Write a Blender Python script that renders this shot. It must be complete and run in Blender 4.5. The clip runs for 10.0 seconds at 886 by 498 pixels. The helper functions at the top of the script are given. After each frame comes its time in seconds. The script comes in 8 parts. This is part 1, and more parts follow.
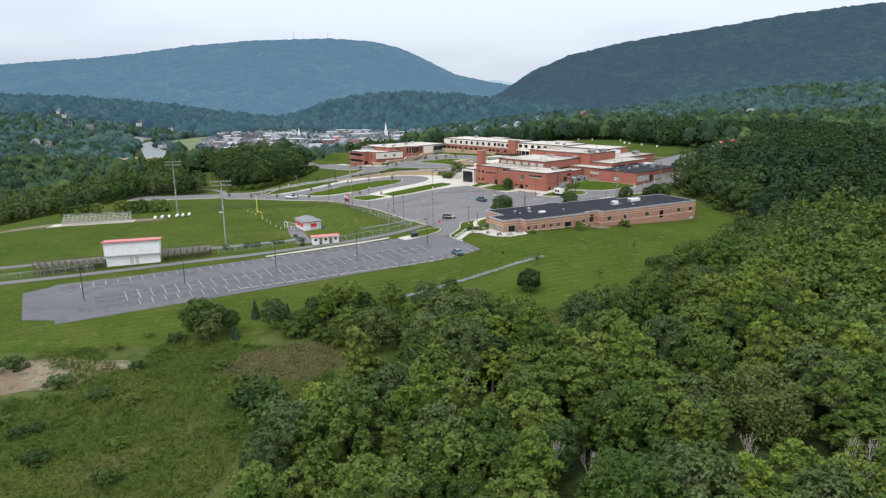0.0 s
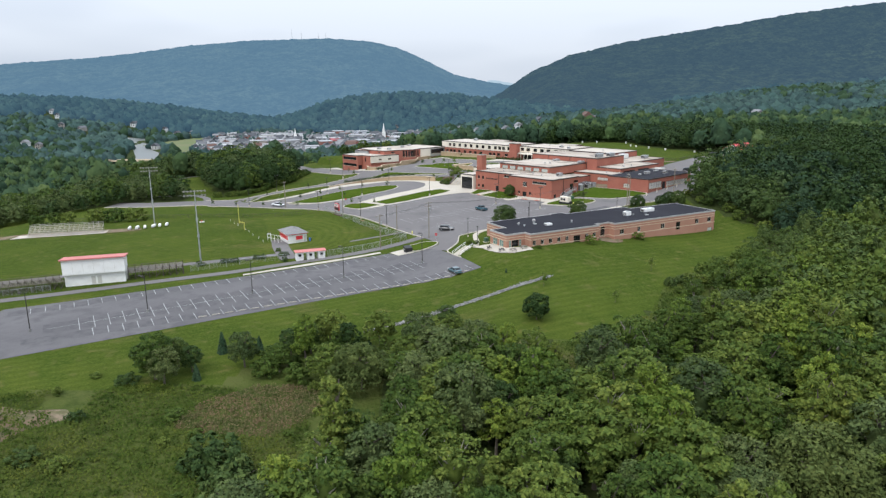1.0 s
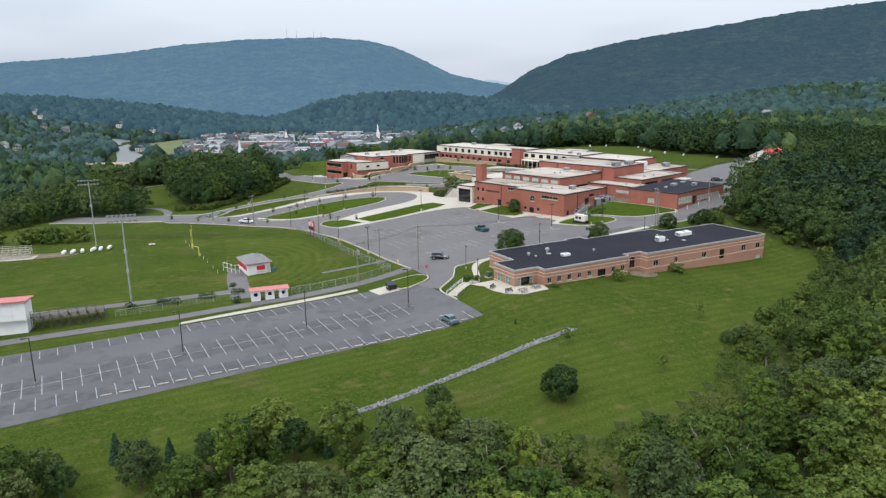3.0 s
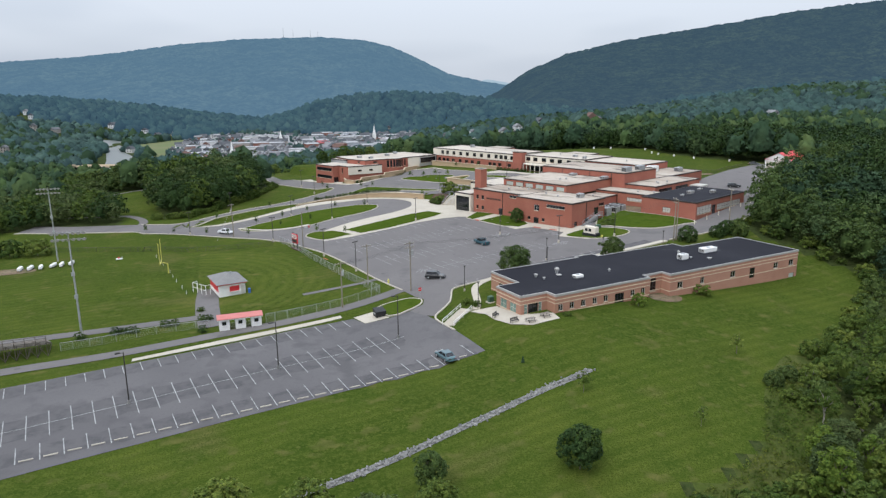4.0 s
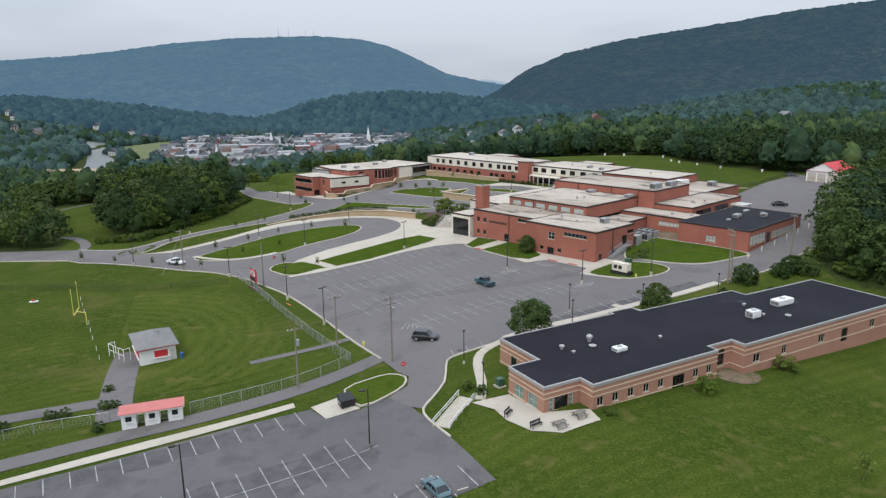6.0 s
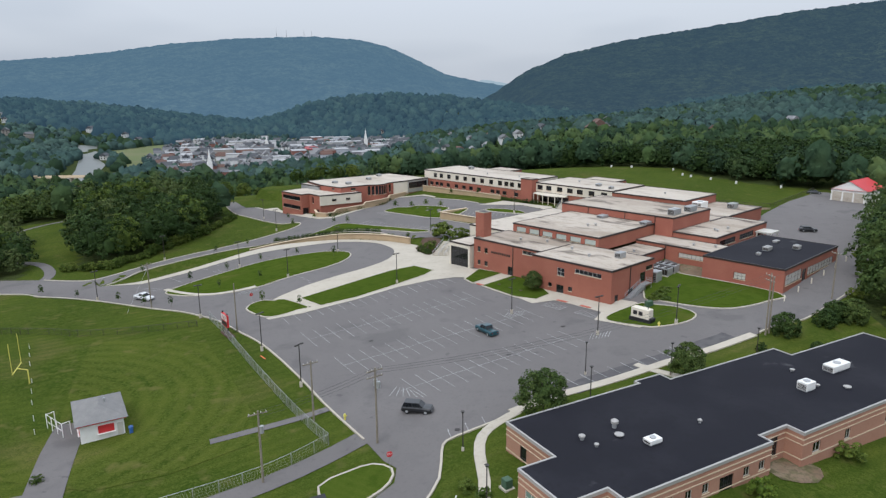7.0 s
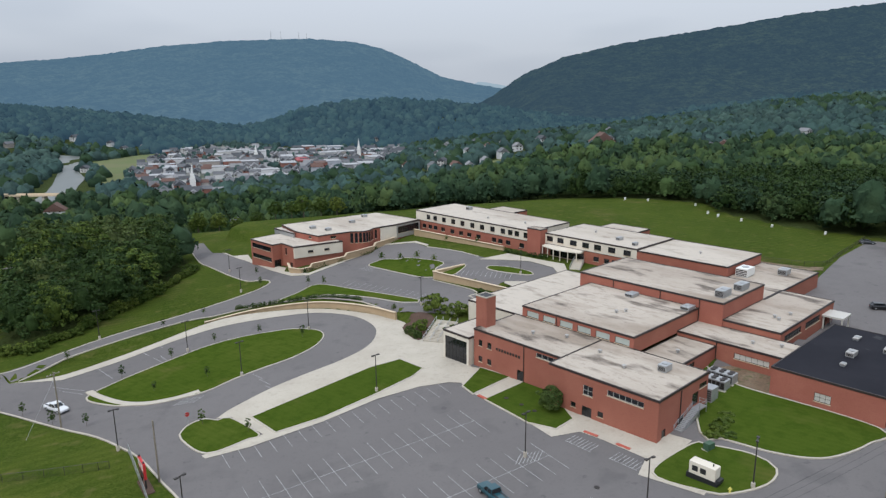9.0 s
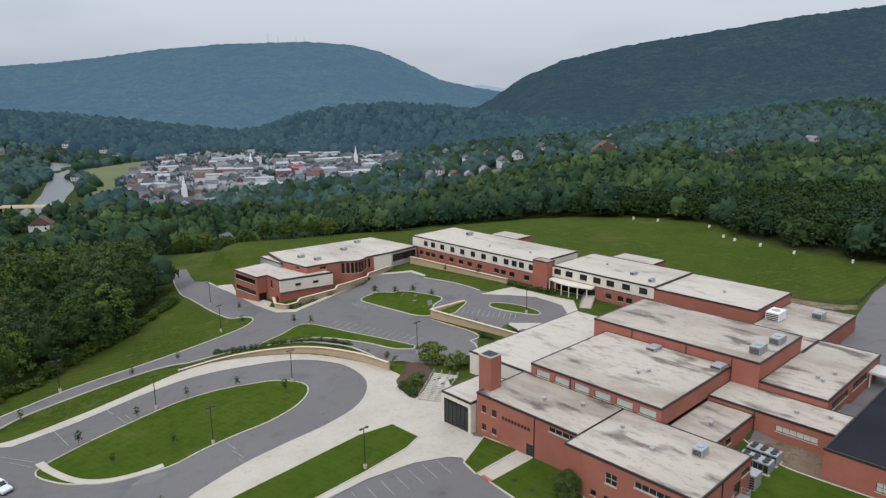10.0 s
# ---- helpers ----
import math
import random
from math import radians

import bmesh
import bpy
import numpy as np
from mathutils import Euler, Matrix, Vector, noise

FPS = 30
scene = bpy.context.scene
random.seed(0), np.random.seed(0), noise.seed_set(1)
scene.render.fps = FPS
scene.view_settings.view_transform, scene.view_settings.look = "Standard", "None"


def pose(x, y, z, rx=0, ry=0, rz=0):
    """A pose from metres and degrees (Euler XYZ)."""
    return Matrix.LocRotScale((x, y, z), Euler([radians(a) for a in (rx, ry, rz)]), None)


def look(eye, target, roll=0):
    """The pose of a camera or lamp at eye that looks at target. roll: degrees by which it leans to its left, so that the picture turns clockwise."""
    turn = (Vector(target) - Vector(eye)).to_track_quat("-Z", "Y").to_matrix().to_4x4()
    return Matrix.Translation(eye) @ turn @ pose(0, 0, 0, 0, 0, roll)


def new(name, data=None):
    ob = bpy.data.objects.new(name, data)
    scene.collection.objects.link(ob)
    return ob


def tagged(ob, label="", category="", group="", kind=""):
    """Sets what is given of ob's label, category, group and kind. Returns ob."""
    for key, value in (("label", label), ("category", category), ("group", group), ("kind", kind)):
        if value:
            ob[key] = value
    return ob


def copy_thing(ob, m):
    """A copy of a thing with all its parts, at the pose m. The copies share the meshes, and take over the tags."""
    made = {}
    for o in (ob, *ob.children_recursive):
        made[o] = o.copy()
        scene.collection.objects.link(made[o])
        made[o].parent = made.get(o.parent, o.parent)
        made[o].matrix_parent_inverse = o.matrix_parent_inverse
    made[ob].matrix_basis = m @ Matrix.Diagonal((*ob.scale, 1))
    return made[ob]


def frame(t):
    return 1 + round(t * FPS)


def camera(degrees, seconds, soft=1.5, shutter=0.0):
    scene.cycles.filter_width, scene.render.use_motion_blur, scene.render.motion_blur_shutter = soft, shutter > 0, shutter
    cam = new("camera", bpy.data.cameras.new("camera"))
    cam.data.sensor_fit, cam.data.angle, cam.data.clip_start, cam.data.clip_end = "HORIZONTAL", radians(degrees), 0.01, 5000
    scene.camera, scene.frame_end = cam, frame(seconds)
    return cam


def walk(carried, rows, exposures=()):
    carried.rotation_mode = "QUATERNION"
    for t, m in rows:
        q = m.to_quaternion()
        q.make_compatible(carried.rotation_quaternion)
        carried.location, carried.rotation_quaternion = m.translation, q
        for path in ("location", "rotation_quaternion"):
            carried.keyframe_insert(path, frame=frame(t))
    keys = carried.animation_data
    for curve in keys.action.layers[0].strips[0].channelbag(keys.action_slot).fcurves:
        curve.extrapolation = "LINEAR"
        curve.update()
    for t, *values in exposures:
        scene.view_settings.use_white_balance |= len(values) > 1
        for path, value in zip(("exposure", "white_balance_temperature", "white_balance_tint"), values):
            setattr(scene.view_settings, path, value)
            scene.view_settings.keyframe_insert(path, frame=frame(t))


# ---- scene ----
cam = camera(66.0, 10.0, soft=1.35)
PATH = [
    (0, (0.000, 0.000, 45.463), (0.000, 1.947, 45.006), -0.56),
    (0.5, (0.441, 9.904, 45.469), (0.441, 11.851, 45.013), -0.52),
    (1, (0.808, 19.602, 45.456), (0.810, 21.549, 45.000), -0.55),
    (1.5, (1.138, 29.225, 45.403), (1.142, 31.172, 44.946), -0.55),
    (2, (1.484, 38.992, 45.304), (1.491, 40.939, 44.846), -0.53),
    (2.5, (1.813, 48.778, 45.184), (1.821, 50.725, 44.727), -0.54),
    (4, (2.802, 78.261, 44.792), (2.818, 80.208, 44.335), -0.57),
    (4.5, (3.055, 87.824, 44.707), (3.073, 89.771, 44.250), -0.58),
    (5, (3.287, 97.265, 44.603), (3.307, 99.212, 44.145), -0.57),
    (5.5, (3.675, 107.222, 44.528), (3.697, 109.169, 44.070), -0.56),
    (7, (5.001, 136.801, 49.263), (5.027, 138.747, 48.805), -0.51),
    (7.5, (5.467, 146.604, 51.866), (5.495, 148.551, 51.408), -0.53),
    (8, (5.911, 156.561, 54.504), (5.942, 158.508, 54.047), -0.54),
    (8.5, (6.326, 166.243, 57.102), (6.358, 168.189, 56.644), -0.54),
    (9, (6.691, 175.659, 59.665), (6.726, 177.605, 59.208), -0.53),
    (9.5, (6.997, 185.034, 62.251), (7.034, 186.981, 61.798), -0.52),
    (10, (7.205, 194.121, 64.755), (7.244, 196.069, 64.303), -0.61),
]
walk(cam, [(t, look(eye, target, roll)) for t, eye, target, roll in PATH], [(0, 0.34, 6200, 10), (1, 0.33, 6200, 10), (2.5, 0.26, 6200, 10), (5, 0.03, 6200, 10), (8, -0.1, 6200, 10), (10, -0.17, 6200, 10)])

# ---- light: a bright overcast summer day ----
SUN_EL, SUN_AZ = 50.0, 215.0
world = bpy.data.worlds.new("overcast_sky")
scene.world = world
world.use_nodes = True
wn, wl = world.node_tree.nodes, world.node_tree.links
sky = wn.new("ShaderNodeTexSky")
sky.sky_type, sky.sun_disc = "NISHITA", False
sky.sun_elevation, sky.sun_rotation = radians(SUN_EL), radians(SUN_AZ)
sky.air_density, sky.dust_density, sky.ozone_density = 1.0, 3.0, 1.0
# a sheet of cloud hides most of the blue: soft grey-white with darker patches
coord = wn.new("ShaderNodeTexCoord")
stretch = wn.new("ShaderNodeMapping")
stretch.inputs["Scale"].default_value = (1.0, 1.0, 5.0)
cloud = wn.new("ShaderNodeTexNoise")
cloud.inputs["Scale"].default_value, cloud.inputs["Detail"].default_value = 1.6, 3.0
ramp = wn.new("ShaderNodeValToRGB")
ramp.color_ramp.elements[0].position, ramp.color_ramp.elements[0].color = 0.36, (4.5, 4.95, 5.6, 1)
ramp.color_ramp.elements[1].position, ramp.color_ramp.elements[1].color = 0.60, (6.05, 6.4, 6.9, 1)
mix = wn.new("ShaderNodeMix")
mix.data_type = "RGBA"
mix.inputs["Factor"].default_value = 0.92
wl.new(coord.outputs["Generated"], stretch.inputs["Vector"])
wl.new(stretch.outputs["Vector"], cloud.inputs["Vector"])
wl.new(cloud.outputs["Fac"], ramp.inputs["Fac"])
wl.new(sky.outputs["Color"], mix.inputs["A"])
wl.new(ramp.outputs["Color"], mix.inputs["B"])
# an overcast sky is brighter overhead than at the horizon
split = wn.new("ShaderNodeSeparateXYZ")
rise = wn.new("ShaderNodeMapRange")
rise.inputs["To Min"].default_value, rise.inputs["To Max"].default_value = 1.0, 2.9
bright = wn.new("ShaderNodeMix")
bright.data_type, bright.blend_type = "RGBA", "MULTIPLY"
bright.inputs["Factor"].default_value = 1.0
wl.new(coord.outputs["Generated"], split.inputs["Vector"])
wl.new(split.outputs["Z"], rise.inputs["Value"])
wl.new(mix.outputs["Result"], bright.inputs["A"])
wl.new(rise.outputs["Result"], bright.inputs["B"])
wl.new(bright.outputs["Result"], wn["Background"].inputs["Color"])
wn["Background"].inputs["Strength"].default_value = 0.1

sun = new("sun", bpy.data.lights.new("sun", "SUN"))
sun.data.energy, sun.data.angle, sun.data.color = 1.4, radians(20), (1.0, 0.97, 0.92)
sun.rotation_euler = (radians(90 - SUN_EL), 0, radians(180 - SUN_AZ))
scene.view_settings.exposure = 0.0


# ---- materials ----
def material(name, colour, rough=0.8, spots=(), bump=None, metal=0.0, spec=0.4, glow=None, tint=0.0, island=0.0, thin=0.0, mown=None, grain=None):
    """colour: base colour. spots: (scale per metre, from, to, colour, amount) laid over it by noise. bump: (scale, height).
    mown: (turn, width of a stripe, colour, amount and, for rings, their centre). tint: spread from object to object; island: spread from leaf to leaf; thin: share of light let through.
    grain: (turn, stretch) draws the spots out along one direction."""
    m = bpy.data.materials.new(name)
    m.use_nodes = True
    n, l = m.node_tree.nodes, m.node_tree.links
    b = n["Principled BSDF"]
    b.inputs["Roughness"].default_value, b.inputs["Metallic"].default_value = rough, metal
    b.inputs["Specular IOR Level"].default_value = spec
    geo = n.new("ShaderNodeNewGeometry")
    base = n.new("ShaderNodeRGB")
    base.outputs[0].default_value = (*colour, 1)
    last, where = base.outputs[0], geo.outputs["Position"]
    if grain:
        drawn = n.new("ShaderNodeMapping")
        drawn.vector_type = "TEXTURE"
        drawn.inputs["Rotation"].default_value, drawn.inputs["Scale"].default_value = (0, 0, radians(grain[0])), (grain[1], 1, 1)
        l.new(where, drawn.inputs["Vector"])
        where = drawn.outputs["Vector"]
    for scale, lo, hi, col, amount in spots:
        t = n.new("ShaderNodeTexNoise")
        t.inputs["Scale"].default_value, t.inputs["Detail"].default_value = scale, 5.0
        l.new(where, t.inputs["Vector"])
        r = n.new("ShaderNodeMapRange")
        r.inputs["From Min"].default_value, r.inputs["From Max"].default_value = lo, hi
        r.inputs["To Max"].default_value = amount
        l.new(t.outputs["Fac"], r.inputs["Value"])
        x = n.new("ShaderNodeMix")
        x.data_type = "RGBA"
        l.new(r.outputs["Result"], x.inputs["Factor"])
        l.new(last, x.inputs["A"])
        x.inputs["B"].default_value = (*col, 1)
        last = x.outputs["Result"]
    if mown:
        turned = n.new("ShaderNodeMapping")
        turned.inputs["Rotation"].default_value = (0, 0, radians(mown[0]))
        l.new(geo.outputs["Position"], turned.inputs["Vector"])
        w = n.new("ShaderNodeTexWave")
        if len(mown) > 4:
            w.wave_type, w.rings_direction = "RINGS", "Z"
            turned.inputs["Location"].default_value = (-mown[4][0], -mown[4][1], 0)
        w.inputs["Scale"].default_value = 0.31 / mown[1]
        w.inputs["Distortion"].default_value, w.inputs["Detail"].default_value, w.inputs["Detail Scale"].default_value = 6.0, 3.0, 0.15
        l.new(turned.outputs["Vector"], w.inputs["Vector"])
        r = n.new("ShaderNodeMapRange")
        r.inputs["To Max"].default_value = mown[3]
        l.new(w.outputs["Fac"], r.inputs["Value"])
        x = n.new("ShaderNodeMix")
        x.data_type = "RGBA"
        l.new(r.outputs["Result"], x.inputs["Factor"])
        l.new(last, x.inputs["A"])
        x.inputs["B"].default_value = (*mown[2], 1)
        last = x.outputs["Result"]
    for spread, socket in ((tint, n.new("ShaderNodeObjectInfo").outputs["Random"]), (island, geo.outputs["Random Per Island"])):
        if spread:
            r = n.new("ShaderNodeMapRange")
            r.inputs["To Min"].default_value, r.inputs["To Max"].default_value = 1 - spread, 1 + spread
            l.new(socket, r.inputs["Value"])
            q = n.new("ShaderNodeMapRange")
            q.inputs["To Min"].default_value, q.inputs["To Max"].default_value = 0.5 + spread * 0.06, 0.5 - spread * 0.06
            l.new(socket, q.inputs["Value"])
            h = n.new("ShaderNodeHueSaturation")
            l.new(r.outputs["Result"], h.inputs["Value"])
            l.new(q.outputs["Result"], h.inputs["Hue"])
            l.new(last, h.inputs["Color"])
            last = h.outputs["Color"]
    l.new(last, b.inputs["Base Color"])
    if bump:
        t = n.new("ShaderNodeTexNoise")
        t.inputs["Scale"].default_value, t.inputs["Detail"].default_value = bump[0], 4.0
        l.new(geo.outputs["Position"], t.inputs["Vector"])
        u = n.new("ShaderNodeBump")
        u.inputs["Strength"].default_value, u.inputs["Distance"].default_value = 1.0, bump[1]
        l.new(t.outputs["Fac"], u.inputs["Height"])
        l.new(u.outputs["Normal"], b.inputs["Normal"])
    if thin:
        tr = n.new("ShaderNodeBsdfTranslucent")
        l.new(last, tr.inputs["Color"])
        mx = n.new("ShaderNodeMixShader")
        mx.inputs["Fac"].default_value = thin
        l.new(b.outputs["BSDF"], mx.inputs[1])
        l.new(tr.outputs["BSDF"], mx.inputs[2])
        l.new(mx.outputs["Shader"], n["Material Output"].inputs["Surface"])
    if glow:
        b.inputs["Emission Color"].default_value, b.inputs["Emission Strength"].default_value = (*glow[0], 1), glow[1]
    return m


BRICK = material("red_brick", (0.31, 0.108, 0.072), 0.88, [(0.25, 0.42, 0.68, (0.36, 0.135, 0.09), 0.7), (6.0, 0.45, 0.75, (0.22, 0.07, 0.05), 0.5)], (14.0, 0.015), tint=0.05)
BRICK_PALE = material("orange_tan_brick", (0.37, 0.2, 0.135), 0.88, [(0.25, 0.42, 0.68, (0.31, 0.15, 0.1), 0.7), (6.0, 0.45, 0.75, (0.27, 0.13, 0.09), 0.5)], (14.0, 0.015), tint=0.04)
CREAM = material("cream_render", (0.66, 0.6, 0.5), 0.85, [(0.3, 0.45, 0.7, (0.56, 0.5, 0.41), 0.6)], (10.0, 0.01))
TAN_BLOCK = material("tan_split_block", (0.46, 0.34, 0.21), 0.9, [(0.5, 0.4, 0.7, (0.38, 0.28, 0.17), 0.7), (4.0, 0.45, 0.7, (0.3, 0.22, 0.14), 0.4)], (6.0, 0.03))
STONE_BAND = material("limestone_band", (0.6, 0.48, 0.34), 0.85, [(1.5, 0.4, 0.7, (0.5, 0.4, 0.28), 0.5)])
ASPHALT = material("asphalt", (0.14, 0.129, 0.125), 0.92, [(0.04, 0.4, 0.62, (0.16, 0.148, 0.143), 0.7), (0.35, 0.52, 0.75, (0.115, 0.107, 0.105), 0.45), (2.2, 0.55, 0.75, (0.1, 0.094, 0.092), 0.4), (0.12, 0.6, 0.68, (0.095, 0.09, 0.088), 0.5), (0.5, 0.66, 0.72, (0.07, 0.067, 0.067), 0.5)], (22.0, 0.012), spec=0.25)
ASPHALT_NEW = material("darker_asphalt", (0.108, 0.102, 0.103), 0.92, [(0.05, 0.4, 0.62, (0.135, 0.127, 0.127), 0.75), (0.3, 0.52, 0.72, (0.08, 0.076, 0.078), 0.6), (0.1, 0.58, 0.66, (0.07, 0.067, 0.068), 0.6), (2.4, 0.55, 0.75, (0.08, 0.076, 0.078), 0.45)], (22.0, 0.012), spec=0.25)
CONCRETE = material("pale_concrete", (0.46, 0.415, 0.34), 0.9, [(0.2, 0.42, 0.68, (0.39, 0.345, 0.28), 0.7), (0.9, 0.55, 0.72, (0.33, 0.29, 0.24), 0.5), (3.0, 0.5, 0.75, (0.34, 0.3, 0.25), 0.4)], (12.0, 0.008))
GRAVEL = material("grey_gravel", (0.15, 0.148, 0.138), 0.95, [(1.2, 0.4, 0.65, (0.3, 0.29, 0.27), 0.7), (6.0, 0.5, 0.7, (0.12, 0.12, 0.11), 0.7)], (9.0, 0.06))
DITCH_STONE = material("mixed_grey_stone", (0.22, 0.215, 0.2), 0.9, [(3.0, 0.45, 0.65, (0.12, 0.118, 0.11), 0.7)], island=0.45)
PAINT = material("worn_white_road_paint", (0.36, 0.36, 0.35), 0.85, [(1.6, 0.46, 0.62, (0.17, 0.17, 0.17), 0.8)])
RED_PAINT = material("red_kerb_paint", (0.42, 0.09, 0.06), 0.8, [(2.0, 0.45, 0.7, (0.3, 0.14, 0.11), 0.6)])
ROOF_WHITE = material("weathered_white_roofing", (0.39, 0.332, 0.272), 0.8, [(0.05, 0.42, 0.62, (0.49, 0.43, 0.36), 0.8), (0.12, 0.5, 0.62, (0.27, 0.215, 0.165), 0.8), (0.26, 0.55, 0.65, (0.085, 0.066, 0.054), 0.9), (0.8, 0.52, 0.68, (0.29, 0.24, 0.19), 0.6), (2.2, 0.6, 0.7, (0.15, 0.12, 0.1), 0.5), (6.0, 0.45, 0.7, (0.34, 0.3, 0.245), 0.35)], (0.4, 0.05), spec=0.2, grain=(-48, 2.6))
ROOF_NEW = material("clean_white_roofing", (0.49, 0.435, 0.365), 0.75, [(0.09, 0.46, 0.62, (0.37, 0.315, 0.255), 0.75), (0.3, 0.58, 0.7, (0.22, 0.18, 0.145), 0.6), (1.2, 0.55, 0.7, (0.33, 0.285, 0.235), 0.5)], spec=0.2, grain=(-48, 2.2))
ROOF_DARK = material("black_rubber_roofing", (0.013, 0.013, 0.018), 0.8, [(0.12, 0.45, 0.68, (0.021, 0.021, 0.027), 0.7), (0.22, 0.68, 0.76, (0.1, 0.1, 0.105), 0.45), (1.5, 0.5, 0.75, (0.012, 0.012, 0.015), 0.6)], spec=0.14)
FASCIA = material("dark_brown_metal_edge", (0.035, 0.025, 0.022), 0.5)
COPING = material("pale_metal_coping", (0.38, 0.365, 0.345), 0.5, metal=0.2)
GLASS = material("dark_window_glass", (0.012, 0.014, 0.017), 0.06, spec=0.6)
GLASS_GREEN = material("green_tinted_glass", (0.16, 0.24, 0.2), 0.12, spec=0.6)
FRAME_DARK = material("dark_bronze_frame", (0.04, 0.035, 0.032), 0.45, metal=0.4)
FRAME_PALE = material("pale_window_frame", (0.5, 0.48, 0.43), 0.6)
PANEL = material("translucent_wall_panel", (0.42, 0.46, 0.42), 0.4, [(0.8, 0.4, 0.7, (0.34, 0.38, 0.35), 0.6)])
STEEL = material("galvanised_steel", (0.42, 0.43, 0.43), 0.45, [(2.0, 0.4, 0.7, (0.3, 0.3, 0.31), 0.6)], metal=0.5)
WHITE = material("white_paint", (0.74, 0.73, 0.7), 0.6, [(0.8, 0.5, 0.75, (0.6, 0.58, 0.54), 0.5)])
RED = material("bright_red_paint", (0.5, 0.03, 0.035), 0.5, [(1.0, 0.5, 0.75, (0.4, 0.03, 0.03), 0.5)])
RED_ROOF = material("faded_red_metal_roof", (0.5, 0.16, 0.14), 0.55, [(0.7, 0.45, 0.7, (0.42, 0.12, 0.1), 0.6)])
SHINGLE = material("grey_roof_shingles", (0.19, 0.185, 0.18), 0.9, [(0.8, 0.4, 0.7, (0.25, 0.24, 0.23), 0.6), (8.0, 0.45, 0.7, (0.13, 0.13, 0.125), 0.5)])
WOOD_POLE = material("weathered_wood_pole", (0.2, 0.17, 0.13), 0.9, [(3.0, 0.4, 0.7, (0.28, 0.25, 0.2), 0.6)])
BLACK = material("black_metal", (0.02, 0.02, 0.022), 0.5)
BRONZE_POLE = material("dark_bronze_pole", (0.045, 0.04, 0.036), 0.5, metal=0.3)
GOAL_YELLOW = material("yellow_paint", (0.62, 0.55, 0.12), 0.5)
RUBBER = material("tyre_rubber", (0.02, 0.02, 0.02), 0.85)
GRASS = material("mown_grass", (0.063, 0.088, 0.013), 0.95, [(0.018, 0.4, 0.62, (0.098, 0.114, 0.02), 0.85), (0.045, 0.45, 0.6, (0.034, 0.055, 0.008), 0.85), (0.15, 0.45, 0.62, (0.036, 0.062, 0.009), 0.8), (0.6, 0.45, 0.66, (0.082, 0.1, 0.018), 0.6), (1.8, 0.42, 0.62, (0.094, 0.112, 0.022), 0.65), (0.05, 0.6, 0.72, (0.14, 0.118, 0.045), 0.7), (5.0, 0.42, 0.62, (0.024, 0.045, 0.006), 0.65), (0.33, 0.58, 0.7, (0.12, 0.11, 0.036), 0.6)], (6.0, 0.1), spec=0.02, mown=(62, 2.3, (0.038, 0.062, 0.009), 0.42))
GRASS_RINGS = material("grass_mown_in_rings", (0.063, 0.088, 0.013), 0.95, [(0.018, 0.4, 0.62, (0.098, 0.114, 0.02), 0.85), (0.045, 0.45, 0.6, (0.034, 0.055, 0.008), 0.85), (0.15, 0.45, 0.62, (0.036, 0.062, 0.009), 0.8), (0.6, 0.45, 0.66, (0.082, 0.1, 0.018), 0.6), (1.8, 0.42, 0.62, (0.094, 0.112, 0.022), 0.65), (0.05, 0.6, 0.72, (0.14, 0.118, 0.045), 0.7), (5.0, 0.42, 0.62, (0.024, 0.045, 0.006), 0.65), (0.33, 0.58, 0.7, (0.12, 0.11, 0.036), 0.6)], (6.0, 0.1), spec=0.02, mown=(0, 2.9, (0.1, 0.115, 0.022), 0.3, (-62, 236)))
LAWN = material("watered_lawn", (0.06, 0.087, 0.013), 0.95, [(0.06, 0.4, 0.65, (0.08, 0.102, 0.018), 0.8), (0.5, 0.45, 0.66, (0.038, 0.064, 0.009), 0.7), (6.0, 0.42, 0.7, (0.028, 0.054, 0.006), 0.5), (0.09, 0.6, 0.72, (0.105, 0.102, 0.028), 0.6)], (7.0, 0.06), spec=0.0, mown=(130, 1.2, (0.038, 0.07, 0.008), 0.3))
MEADOW = material("rough_meadow", (0.058, 0.078, 0.016), 0.98, [(0.05, 0.4, 0.6, (0.088, 0.095, 0.03), 0.85), (0.3, 0.45, 0.68, (0.034, 0.052, 0.011), 0.8), (0.04, 0.6, 0.7, (0.15, 0.12, 0.065), 0.8), (1.6, 0.45, 0.7, (0.08, 0.09, 0.026), 0.6)], (1.6, 0.35), spec=0.05)
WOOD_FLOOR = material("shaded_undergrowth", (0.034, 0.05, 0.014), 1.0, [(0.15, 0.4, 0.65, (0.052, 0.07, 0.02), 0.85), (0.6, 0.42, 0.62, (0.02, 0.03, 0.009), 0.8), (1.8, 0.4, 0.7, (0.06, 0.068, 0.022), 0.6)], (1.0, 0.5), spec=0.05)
SOIL = material("bare_brown_soil", (0.17, 0.12, 0.08), 0.98, [(0.25, 0.42, 0.6, (0.25, 0.2, 0.14), 0.8), (0.5, 0.48, 0.62, (0.075, 0.085, 0.03), 0.85), (2.0, 0.45, 0.65, (0.11, 0.085, 0.06), 0.6)], (4.0, 0.08), spec=0.1)
MULCH = material("brown_mulch", (0.075, 0.045, 0.032), 0.98, [(2.0, 0.4, 0.7, (0.11, 0.065, 0.045), 0.7)], (6.0, 0.06))
WATER = material("grey_river_water", (0.13, 0.14, 0.13), 0.35, [(0.02, 0.4, 0.65, (0.17, 0.175, 0.165), 0.7)], (0.3, 0.05), spec=0.2)
